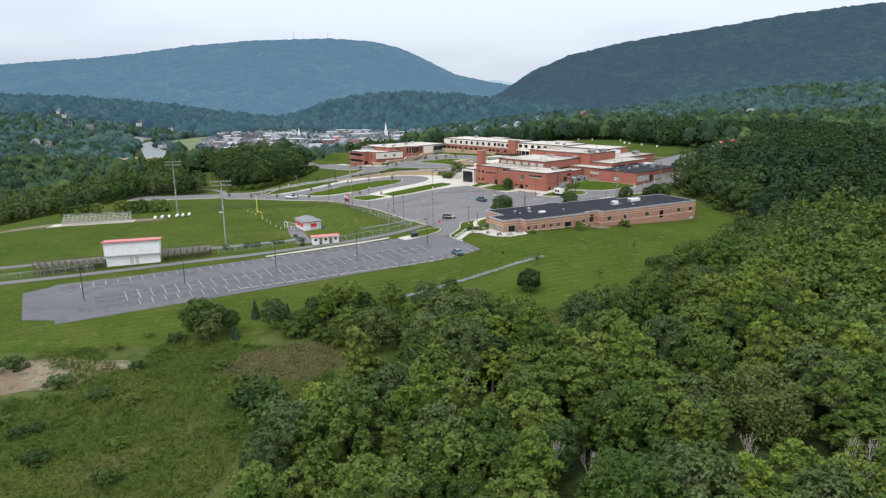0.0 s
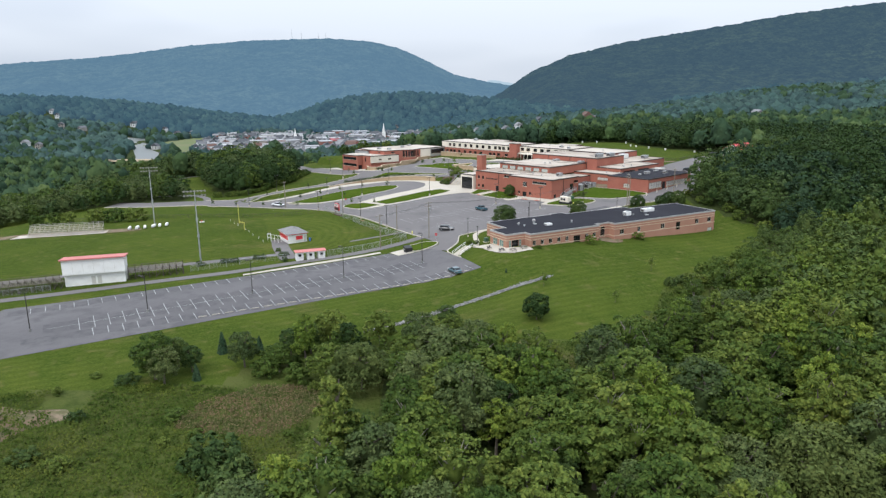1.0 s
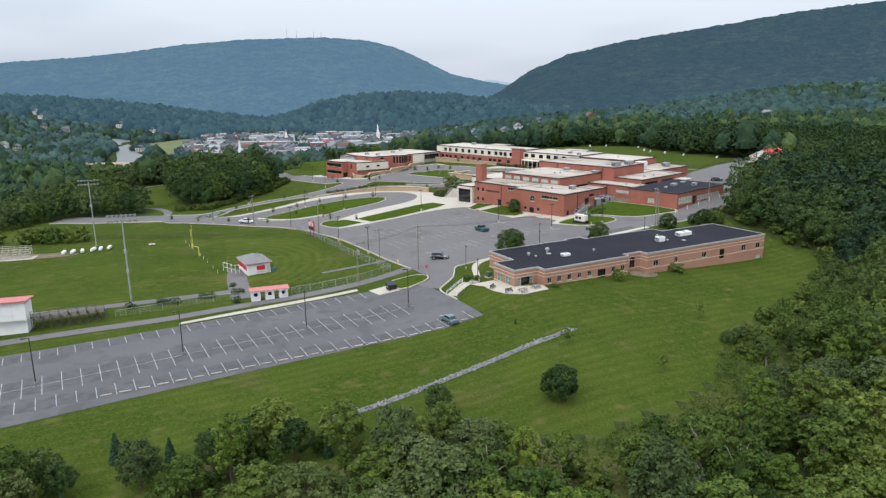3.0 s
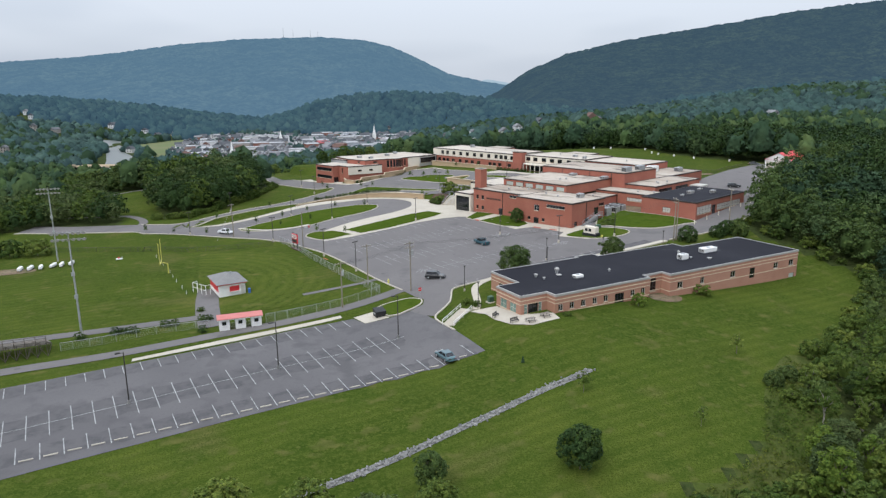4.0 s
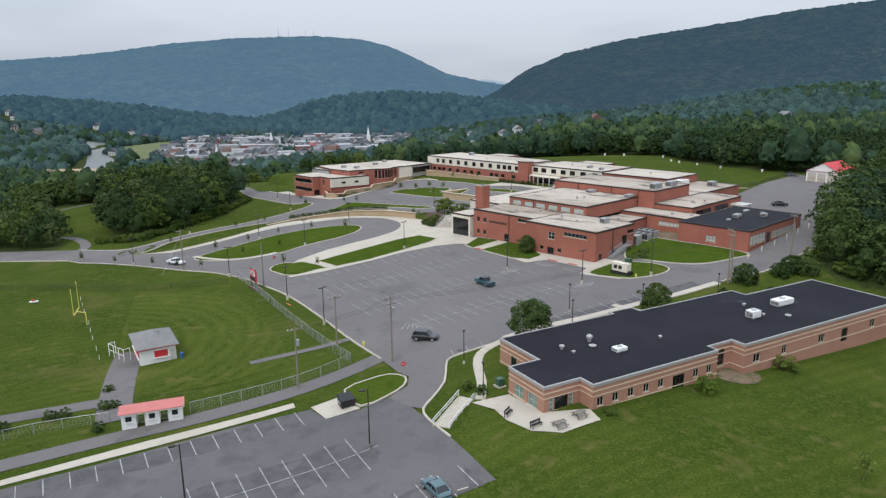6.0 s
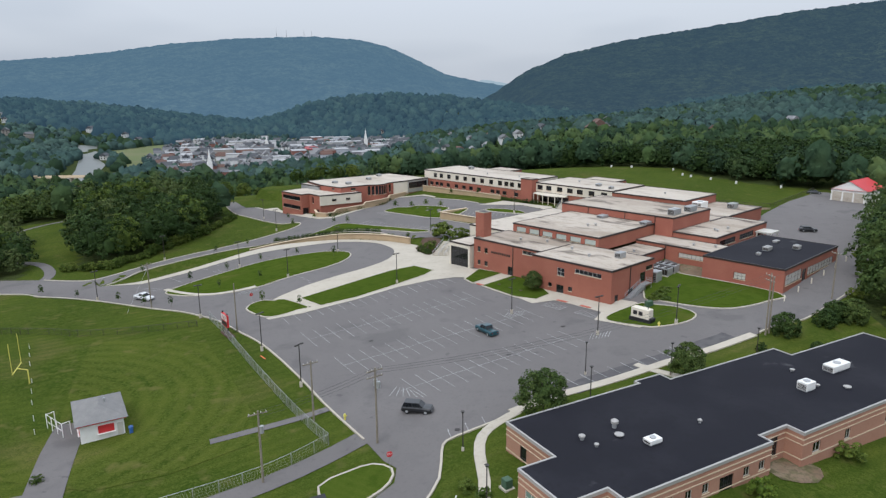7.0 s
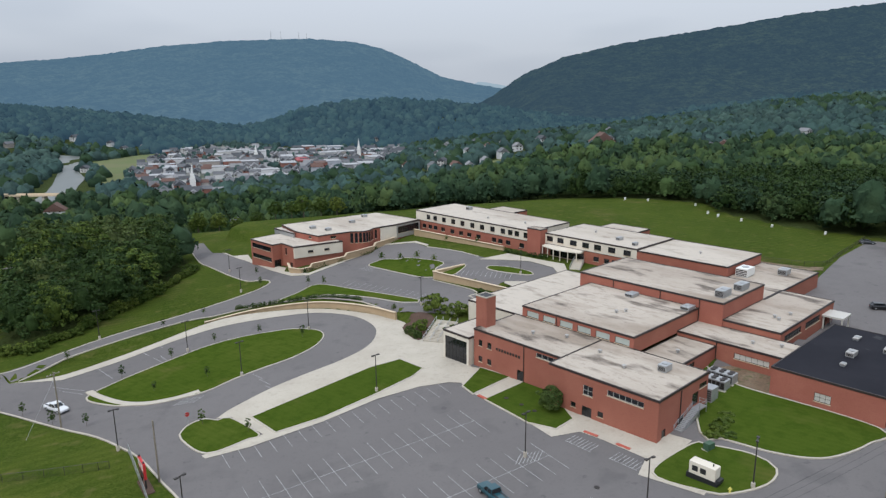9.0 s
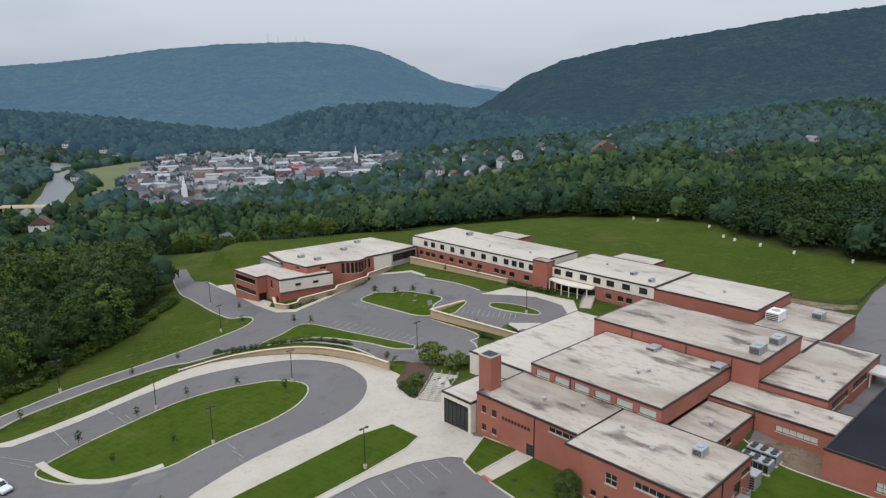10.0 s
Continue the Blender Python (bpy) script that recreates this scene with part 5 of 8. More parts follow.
for u, v, z, w, d, h, t in ((9.5, -5, 12.06, 2.2, 1.6, 1.3, 42), (-14, 22.4, 14.36, 2.8, 2.0, 0.8, 42), (-0.9, 22.6, 14.36, 2.8, 2.0, 0.8, 42), (3.0, 30.0, 16.46, 3.6, 2.0, 1.6, 42), (3.6, 37.5, 16.46, 3.6, 2.0, 1.5, 42),
                            (-6, 62, 12.96, 4.4, 3.0, 2.2, 42), (0.5, 70, 12.96, 3.0, 2.2, 1.5, 42), (-44, 64, 15.96, 2.0, 1.4, 0.9, 42), (-112, 70, 15.96, 2.0, 1.6, 1.2, 42), (-37, 61, 15.96, 1.6, 1.2, 0.9, 42)):
    white = h > 2
    roof_unit(*uv(u, v), z, w, d, h, t, "large white air handling unit on a flat roof" if white else "grey metal air handling unit on a flat roof", WHITE if white else STEEL)
for s, w_, size in ((58, 6.5, (4.2, 1.8, 1.1)), (47.5, 4.5, (2.0, 1.6, 1.3)), (17.5, 4.6, (2.0, 1.3, 0.7))):
    roof_unit(*sw(s, w_), 7.09, *size, 28.5, "white air conditioning unit on the black roof")
for u, v, w, d, h in ((29.5, 25, 2.6, 1.6, 1.2), (33.8, 31, 1.8, 1.6, 1.2), (27.5, 35, 2.4, 1.2, 0.6), (30, 19, 1.2, 1.0, 0.7)):
    roof_unit(*uv(u, v), 12.04, w * 0.9, d * 0.9, h * 0.8, 42, "pale grey air conditioning unit on the workshop roof", COPING)
for s, w_, r, h in ((10.6, 9.5, 0.42, 0.75), (11, 7.3, 0.3, 0.5), (16.2, 9.8, 0.5, 1.2), (26.5, 5.2, 0.3, 0.6), (51.6, 9.4, 0.35, 0.5), (49.8, 4.2, 0.3, 0.45), (53, 1.8, 0.55, 0.35), (15.2, 7.9, 0.6, 0.35)):
    roof_vent(*sw(s, w_), 7.09, r, h, "white metal vent cowl on the black roof")
for u, v, z in ((-3, -6, 12.06), (-12, -4, 12.06), (-18, -7, 12.06), (4, -9, 12.06), (-10, 10, 14.36), (-9, 12, 14.36), (5, 8, 10.46), (14, 20, 11.46), (18.6, 22, 11.46), (12.4, 34, 12.96), (13.6, 33, 12.96), (14, 38, 12.96),
                (-80, 64, 15.96), (-95, 62, 15.96), (-55, 68, 15.96), (-20, 66, 15.56)):
    roof_vent(*uv(u, v), z, 0.4, 0.7, "pale metal vent on a flat roof")
for u, v in ((7, 20), (13.5, 22), (8, 36), (2, 46)):
    roof_unit(*wv(u, v), hi_z - 0.1, 2.0, 1.4, 1.0, 42, "grey metal air handling unit on a flat roof", STEEL)


# ---- things on the school grounds ----
def ground_pose(x, y, turn=0.0, sink=0.0):
    return pose(x, y, land(x, y) + 0.09 - sink, 0, 0, turn)


def turn_of(x, y):
    return math.degrees(math.atan2(y, x))


def spread(make, places):
    """Build the first, copy it to the other places."""
    first = None
    for q in places:
        m = ground_pose(*q)
        if first is None:
            first = make(m)
        else:
            copy_thing(first, m)
    return first


# lamp posts
def bay_lamp(m):
    e = thing("street_lamp", "dark bronze car park lamp post with a short-armed flat head", "street lamp", m, "lamp posts of the lower car park")
    part("pole", rod(bmesh.new(), (0, 0, 0.3), (0, 0, 8.2), 0.11, 0.07, 8), BRONZE_POLE, e)
    part("base", rod(bmesh.new(), (0, 0, -0.4), (0, 0, 0.55), 0.26, 0.24, 12), GRAVEL, e)
    part("arm", rod(bmesh.new(), (-0.05, 0, 8.05), (-0.5, 0, 8.15), 0.04), BRONZE_POLE, e)
    head = part("head", box(bmesh.new(), -1.15, -0.42, -0.22, 0.22, 8.05, 8.25, bevel=0.05), BRONZE_POLE, e)
    part("lens", box(bmesh.new(), -1.08, -0.5, -0.17, 0.17, 8.02, 8.06), FRAME_PALE, head)
    return e


def loop_lamp(m):
    e = thing("street_lamp", "dark lamp post on a pale concrete base with a flat head", "street lamp", m, "lamp posts round the bus loop")
    part("pole", rod(bmesh.new(), (0, 0, 0.6), (0, 0, 7.6), 0.1, 0.075, 8), BRONZE_POLE, e)
    part("base", rod(bmesh.new(), (0, 0, -0.4), (0, 0, 0.85), 0.3, 0.29, 12), CONCRETE, e)
    part("arm", box(bmesh.new(), -0.42, 0.42, -0.05, 0.05, 7.45, 7.58), BRONZE_POLE, e)
    for s in (-1, 1):
        part("head", box(bmesh.new(), s * 0.62 - 0.28, s * 0.62 + 0.28, -0.2, 0.2, 7.4, 7.6, bevel=0.04), BRONZE_POLE, e)
    return e


spread(bay_lamp, [(-4.6, 197, 28), (-24, 185, 28), (-43.9, 173.5, 28), (-63.8, 162.2, 28), (-83.2, 151.2, 28)])
spread(loop_lamp, [(-23.8, 336, 40), (-33.4, 310, 42), (-51.6, 329.6, 45), (-47.5, 283, 30), (-50.3, 372.5, 50), (4, 342, 42), (-4.2, 298, 42), (21, 272, 42), (35.4, 257, 30), (51, 259.6, 60), (-28.4, 260.9, 55), (-17.7, 244, 55),
                   (-79.8, 302.3, 60), (-76.9, 339.2, 40), (32, 362, 20), (-60.6, 397, 40)])


# wooden poles and their wires
def utility_pole(x, y, h, turn, label, arms=1, cans=0, guy=None, plain=False):
    e = thing("utility_pole", label, "utility pole", ground_pose(x, y, turn))
    part("pole", rod(bmesh.new(), (0, 0, -0.5), (0, 0, h), 0.17, 0.12, 8), WOOD_POLE, e)
    for k in range(0 if plain else arms):
        z = h - 0.5 - 0.9 * k
        arm = part("crossarm", box(bmesh.new(), -1.25, 1.25, 0.12, 0.24, z - 0.07, z + 0.07), WOOD_POLE, e)
        for s in (-1.1, -0.4, 0.4, 1.1):
            part("insulator", rod(bmesh.new(), (s, 0.18, z + 0.06), (s, 0.18, z + 0.3), 0.06, 0.04, 6), FRAME_PALE, arm)
    for k in range(cans):
        a = 2.2 * k - 1.2
        can = part("transformer", rod(bmesh.new(), (math.cos(a) * 0.5, math.sin(a) * 0.5, h - 2.9), (math.cos(a) * 0.5, math.sin(a) * 0.5, h - 1.9), 0.27, n=10), STEEL, e, "grey drum transformer")
        part("bracket", rod(bmesh.new(), (0, 0, h - 2.3), (math.cos(a) * 0.3, math.sin(a) * 0.3, h - 2.3), 0.04), STEEL, can)
    if guy:
        part("guy_wire", rod(bmesh.new(), (0, 0, h - 1.2), (guy[0], guy[1], 0), 0.03, n=4), STEEL, e)
    return e


utility_pole(-36.3, 272.2, 10.4, 40, "plain weathered wooden pole beside the drive", plain=True)
utility_pole(-62.6, 293.2, 11, 60, "weathered wooden pole with one crossarm and a guy wire", guy=(-6.0, 1.0))
utility_pole(64.8, 252.6, 11.5, 100, "tall weathered wooden pole with two crossarms", 2)
utility_pole(65.7, 253.3, 10.6, 100, "weathered wooden pole standing beside its twin", plain=True)
utility_pole(-17.4, 215.9, 10, 30, "wooden pole with a grey drum transformer", 1, 1)
utility_pole(-3.2, 223.1, 11.2, 35, "wooden pole with two crossarms and transformers", 2, 2)
utility_pole(-13.5, 231.6, 9.6, 35, "weathered wooden pole beside the chain-link fence")
utility_pole(86.4, 269.4, 10, 100, "wooden pole with one crossarm beside the drive")


def short_pole(m):
    e = thing("lamp_post", "short dark lamp post with a small round head", "lamp post", m, "short lamp posts by the annex")
    part("pole", rod(bmesh.new(), (0, 0, -0.3), (0, 0, 5.4), 0.09, 0.06, 8), BRONZE_POLE, e)
    part("base", rod(bmesh.new(), (0, 0, -0.3), (0, 0, 0.45), 0.2, 0.18, 10), CONCRETE, e)
    part("head", rod(bmesh.new(), (0, 0, 5.35), (0, 0, 5.6), 0.16, 0.3, 10), BRONZE_POLE, e)
    return e


spread(short_pole, [(8.5, 218.7), (10.6, 205.3), (28, 230.3), (29.4, 240), (42.7, 238.3), (59, 243.6)])


def cable(name, a, b, sag, label, n=18):
    """A sagging wire between two points."""
    a, b = Vector(a), Vector(b)
    bm = bmesh.new()
    across = Vector((a.y - b.y, b.x - a.x, 0)).normalized() * 0.018
    rows = []
    for i in range(n + 1):
        f = i / n
        p = a.lerp(b, f) - Vector((0, 0, sag * 4 * f * (1 - f)))
        rows.append([bm.verts.new(p + across * math.cos(k) + Vector((0, 0, 0.018 * math.sin(k)))) for k in (0.5, 2.6, 4.7)])
    for p, q in zip(rows, rows[1:]):
        for k in range(3):
            bm.faces.new((p[k], p[(k + 1) % 3], q[(k + 1) % 3], q[k]))
    return tagged(part(name, bm, BLACK), label, "cable", "overhead wires")


def pole_top(x, y, h):
    return (x, y, land(x, y) + h)


for k in range(3):
    o = 0.8 * (k - 1)
    cable("cable", pole_top(-17.4 + o * 0.4, 215.9 - o, 9.7), pole_top(-3.2 + o * 0.4, 223.1 - o, 10.9), 0.5, "black overhead wire between wooden poles")
    cable("cable", pole_top(-3.2 + o * 0.4, 223.1 - o, 10.9), pole_top(64.8 + o * 0.4, 252.6 - o, 11.1), 2.2, "black overhead wire sagging across the car park")
cable("cable", pole_top(64.8, 252.6, 11.0), pole_top(86.4, 269.4, 9.6), 0.7, "black overhead wire between wooden poles")


# vehicles
def ring_loft(bm, rings, close=True):
    rows = [[bm.verts.new(v) for v in r] for r in rings]
    n = len(rows[0])
    for a, b in zip(rows, rows[1:]):
        for k in range(n):
            bm.faces.new((a[k], a[(k + 1) % n], b[(k + 1) % n], b[k]))
    if close:
        bm.faces.new(rows[0][::-1])
        bm.faces.new(rows[-1])
    bmesh.ops.recalc_face_normals(bm, faces=bm.faces[:])
    return bm


def section(x, w, z0, z1, taper=0.86):
    """A rounded cross-section of a car body."""
    h = z1 - z0
    return [(x, -w * 0.9, z0), (x, w * 0.9, z0), (x, w, z0 + h * 0.25), (x, w, z0 + h * 0.7), (x, w * taper, z1), (x, 0, z1 + 0.03), (x, -w * taper, z1), (x, -w, z0 + h * 0.7), (x, -w, z0 + h * 0.25)]


def vehicle(name, label, category, x, y, turn, paint, profile, cabin, length, width, wheel=0.34, bed=None, lower=None):
    """Profile: (x, top of the body); cabin: (x at the foot, x at the roof ...) and its height."""
    e = thing(name, label, category, ground_pose(x, y, turn))
    half, w = length / 2, width / 2
    rings = []
    for k, (px, pz) in enumerate(profile):
        end = 0.86 if k in (0, len(profile) - 1) else 1.0
        rings.append(section(px, w * end, 0.3 if end == 1 else 0.38, pz))
    part("body", ring_loft(bmesh.new(), rings), paint, e, smooth=False)
    if lower:
        part("sill", box(bmesh.new(), -half * 0.94, half * 0.94, -w - 0.015, w + 0.015, 0.26, 0.52, bevel=0.05), lower, e, "dark lower cladding")
    x0, x1, x2, x3, zb, zr = cabin
    wt = w * 0.78
    rows = [[(x0, -w * 0.9, zb), (x0, w * 0.9, zb), (x1, wt, zr), (x1, -wt, zr)], [(x3, -w * 0.9, zb), (x3, w * 0.9, zb), (x2, wt, zr), (x2, -wt, zr)]]
    bm = bmesh.new()
    v = [[bm.verts.new(q) for q in r] for r in rows]
    for i in range(4):
        bm.faces.new((v[0][i], v[0][(i + 1) % 4], v[1][(i + 1) % 4], v[1][i]))
    bm.faces.new(v[0][::-1])
    bm.faces.new(v[1])
    bmesh.ops.recalc_face_normals(bm, faces=bm.faces[:])
    part("window_glass", bm, GLASS, e, "dark tinted glass")
    bm = box(bmesh.new(), x1 - 0.05, x2 + 0.05, -wt - 0.03, wt + 0.03, zr - 0.04, zr + 0.05, bevel=0.03)
    part("roof", bm, paint, e)
    for s in (-1, 1):
        for a, b in (((x0, zb), (x1, zr)), ((x3, zb), (x2, zr)), (((x0 + x3) / 2, zb), ((x1 + x2) / 2, zr))):
            part("pillar", rod(bmesh.new(), (a[0], s * w * 0.9, a[1] - 0.02), (b[0], s * wt, b[1]), 0.05, n=4), paint, e)
        for wx in (-half * 0.62, half * 0.62):
            bm = rod(bmesh.new(), (wx, s * (w - 0.2), wheel), (wx, s * (w + 0.02), wheel), wheel, n=18)
            t = part("wheel", bm, RUBBER, e)
            part("rim", rod(bmesh.new(), (wx, s * (w + 0.01), wheel), (wx, s * (w + 0.035), wheel), wheel * 0.6, n=12), STEEL, t)
        part("headlight", box(bmesh.new(), half - 0.1, half - 0.0, s * w * 0.62 - 0.2, s * w * 0.62 + 0.2, 0.62, 0.78, bevel=0.03), FRAME_PALE, e)
        part("tail_light", box(bmesh.new(), -half, -half + 0.1, s * w * 0.66 - 0.16, s * w * 0.66 + 0.16, 0.66, 0.84, bevel=0.03), RED, e)
        part("mirror", box(bmesh.new(), x3 - 0.5, x3 - 0.32, s * (w + 0.1) - 0.1, s * (w + 0.1) + 0.1, zb, zb + 0.14, bevel=0.03), paint, e)
    for s in (1, -1):
        part("bumper", box(bmesh.new(), s * half - 0.12, s * half + 0.08, -w * 0.82, w * 0.82, 0.36, 0.56, bevel=0.05), lower or paint, e)
    if bed:
        part("bed_liner", box(bmesh.new(), bed[0], bed[1], -w * 0.76, w * 0.76, 0.7, 1.115), BLACK, e, "dark empty load bed")
    return e


def car_paint(name, colour):
    m = material(name, colour, 0.3, [(1.5, 0.5, 0.8, tuple(0.85 * c for c in colour), 0.4)], spec=0.5, metal=0.15)
    m.node_tree.nodes["Principled BSDF"].inputs["Coat Weight"].default_value = 0.5
    return m


TEAL_GREY, TEAL, BLACK_PAINT, GREY_PAINT, WHITE_PAINT = (car_paint(n, c) for n, c in (("grey_teal_car_paint", (0.075, 0.14, 0.155)), ("teal_car_paint", (0.008, 0.062, 0.08)), ("black_car_paint", (0.012, 0.013, 0.015)),
                                                                                  ("dark_grey_car_paint", (0.05, 0.055, 0.06)), ("white_car_paint", (0.7, 0.7, 0.7))))
SEDAN = [(-2.3, 0.82), (-2.1, 0.98), (-1.4, 1.02), (0.6, 1.0), (1.1, 0.94), (2.0, 0.8), (2.28, 0.66)]
SUV = [(-2.3, 0.95), (-2.2, 1.1), (-1.2, 1.12), (0.7, 1.1), (1.2, 1.05), (2.1, 0.98), (2.3, 0.8)]
TRUCK = [(-2.75, 1.0), (-2.7, 1.1), (-1.0, 1.1), (0.9, 1.12), (1.3, 1.1), (2.5, 1.05), (2.75, 0.85)]
vehicle("car", "grey-teal sedan parked in an end bay", "car", 3.9, 186.9, turn_of(-0.49, 0.87), TEAL_GREY, SEDAN, (-1.85, -1.1, 0.25, 1.15, 0.98, 1.42), 4.6, 1.8)
vehicle("car", "teal pickup truck parked alone in the upper car park", "pickup truck", 15, 262.2, turn_of(-0.508, 0.861), TEAL, TRUCK, (-0.95, -0.75, 0.5, 1.15, 1.08, 1.72), 5.5, 1.95, 0.38, bed=(-2.6, -1.0))
vehicle("car", "black sport utility car on the drive", "car", 2.2, 231.2, turn_of(0.97, -0.2), BLACK_PAINT, SUV, (-2.1, -1.85, 0.35, 1.05, 1.08, 1.68), 4.6, 1.88, 0.37)
vehicle("car", "white pickup truck with dark lower panels on the entry road", "pickup truck", -67.4, 300.7, turn_of(0.87, -0.49), WHITE_PAINT, TRUCK, (-0.95, -0.75, 0.5, 1.15, 1.08, 1.75), 5.5, 1.95, 0.4, bed=(-2.6, -1.0), lower=GREY_PAINT)
vehicle("car", "black car parked on the rear asphalt yard", "car", 111.4, 325.3, -12, BLACK_PAINT, SUV, (-2.1, -1.7, 0.3, 1.05, 1.08, 1.55), 4.6, 1.85)
vehicle("car", "dark grey car at the far edge of the rear yard", "car", 147, 387, -20, GREY_PAINT, SEDAN, (-1.85, -1.1, 0.25, 1.15, 0.98, 1.42), 4.6, 1.8)

# waste container
e = thing("dumpster", "black steel waste container with sloping lids", "dumpster", ground_pose(-9, 208.5, 28))
bm = bmesh.new()
lo = [bm.verts.new(v) for v in ((-1.0, -0.7, 0.15), (1.0, -0.7, 0.15), (1.0, 0.7, 0.15), (-1.0, 0.7, 0.15))]
hi = [bm.verts.new(v) for v in ((-1.1, -0.95, 1.2), (1.1, -0.95, 1.2), (1.1, 0.85, 1.65), (-1.1, 0.85, 1.65))]
bm.faces.new(lo[::-1])
for k in range(4):
    bm.faces.new((lo[k], lo[(k + 1) % 4], hi[(k + 1) % 4], hi[k]))
part("body", bm, BLACK, e)
for s in (-1, 1):
    m = pose(0, 0, 1.44, math.degrees(math.atan2(0.45, 1.8)))
    part("lid", box(bmesh.new(), s * 0.55 - 0.53, s * 0.55 + 0.53, -0.95, 0.95, 0, 0.06, m=m), BLACK, e)
    part("fork_pocket", box(bmesh.new(), s * 1.1 - 0.06, s * 1.1 + 0.06, -0.5, 0.5, 0.75, 0.95), STEEL, e)
    for y in (-0.6, 0.55):
        part("foot", box(bmesh.new(), s * 0.8 - 0.1, s * 0.8 + 0.1, y - 0.1, y + 0.1, 0, 0.17), BLACK, e)

# signs
def lettering(text, size, mat, parent, m):
    c = bpy.data.curves.new("lettering", "FONT")
    c.body, c.size, c.extrude, c.align_x, c.align_y = text, size, 0.004, "CENTER", "CENTER"
    ob = bpy.data.objects.new("lettering", c)
    scene.collection.objects.link(ob)
    me = bpy.data.meshes.new_from_object(ob.evaluated_get(bpy.context.evaluated_depsgraph_get()))
    bpy.data.objects.remove(ob)
    me.materials.append(mat)
    o = new("lettering", me)
    o.parent = parent
    o.matrix_basis = m
    return o


for x, y, t in ((-1.0, 215.5, 20), (-37.6, 289.2, 40)):
    e = thing("stop_sign", "red octagonal stop sign on a thin steel post", "road sign", ground_pose(x, y, t), "stop signs")
    part("post", rod(bmesh.new(), (0, 0, -0.2), (0, 0, 2.9), 0.035), STEEL, e)
    plate = part("plate", rod(bmesh.new(), (0, -0.07, 2.5), (0, -0.04, 2.5), 0.42, n=8), RED, e)
    lettering("STOP", 0.27, WHITE, plate, pose(0, -0.078, 2.5, 90, 0, 0))

e = thing("barrier_board", "orange barrier board lying on the grass", "barrier", ground_pose(-27.4, 257.4, -52))
bm = box(bmesh.new(), -1.0, 1.0, -0.12, 0.12, 0.04, 0.12, bevel=0.02)
part("board", bm, material("orange_plastic", (0.62, 0.17, 0.05), 0.5), e)
for x in (-0.75, 0.75):
    part("foot", box(bmesh.new(), x - 0.06, x + 0.06, -0.3, 0.3, -0.02, 0.05), BLACK, e)

e = thing("sign_board", "red and white school sign board on two dark posts", "sign", ground_pose(-38.4, 271.5, -55))
for s in (-1.35, 1.35):
    part("post", box(bmesh.new(), s - 0.12, s + 0.12, -0.12, 0.12, -0.3, 4.6), BLACK, e)
part("base", box(bmesh.new(), -1.7, 3.2, -0.7, 0.9, -0.3, 0.12, bevel=0.05), MULCH, e)
board = part("board", box(bmesh.new(), -1.75, 1.75, -0.2, 0.2, 1.7, 4.3, bevel=0.03), RED, e)
for s in (-1, 1):
    y = s * 0.205
    part("white_panel", box(bmesh.new(), -1.6, 1.6, y - 0.012, y + 0.012, 3.0, 4.1), WHITE, board, "white upper panel")
    for k, (a, b) in enumerate(((-1.3, 1.2), (-1.0, 1.3), (-1.3, 0.7))):
        part("line", box(bmesh.new(), a, b, y * 1.03 - 0.014, y * 1.03 + 0.014, 3.75 - 0.3 * k, 3.9 - 0.3 * k), RED if k % 2 else BLACK, board)
    part("black_panel", box(bmesh.new(), -1.6, 1.6, y - 0.012, y + 0.012, 1.85, 2.75), BLACK, board, "dark message panel")

for x, y in ((47.5, 258.9), (-8.7, 231)):
    e = thing("fire_hydrant", "yellow cast fire hydrant in the grass", "fire hydrant", ground_pose(x, y, 20), "hydrants")
    bm = rod(bmesh.new(), (0, 0, -0.1), (0, 0, 0.75), 0.17, 0.15, 12)
    rod(bm, (0, 0, 0.75), (0, 0, 0.98), 0.19, 0.05, 12)
    part("barrel", bm, GOAL_YELLOW, e)
    for a in (0, 2.1, 4.2):
        part("cap", rod(bmesh.new(), (0, 0, 0.55), (math.cos(a) * 0.3, math.sin(a) * 0.3, 0.55), 0.09, n=8), GOAL_YELLOW, e)


# outdoor stairs
def stairs(a, b, width, steps, label, rails=2, z0=None, z1=None, mat=None, rail_mat=None):
    a, b = Vector((*a, 0)), Vector((*b, 0))
    z0 = land(a.x, a.y) + 0.1 if z0 is None else z0
    z1 = land(b.x, b.y) + 0.12 if z1 is None else z1
    length = (b - a).length
    d = b - a
    e = thing("stairs", label, "stairs", pose(a.x, a.y, z0, 0, 0, turn_of(d.x, d.y)))
    for k in range(steps):
        part("step", box(bmesh.new(), length * k / steps, length * (k + 1) / steps + 0.04, -width / 2, width / 2, -0.5 + (z1 - z0) * max(0, k - 1) / steps, (z1 - z0) * (k + 1) / steps), mat or CONCRETE, e)
    for i in range(rails):
        y = -width / 2 + width * i / max(1, rails - 1)
        bm = bmesh.new()
        rod(bm, (-0.3, y, 0.9), (length, y, z1 - z0 + 0.9), 0.05)
        rod(bm, (-0.3, y, 0.5), (length, y, z1 - z0 + 0.5), 0.04)
        part("handrail", bm, rail_mat or WHITE, e)
        for k in range(5):
            f = k / 4
            part("post", rod(bmesh.new(), (length * f - 0.1 * (k == 0), y, (z1 - z0) * f - 0.2), (length * f - 0.1 * (k == 0), y, (z1 - z0) * f + 0.92), 0.04), rail_mat or WHITE, e)
    return e


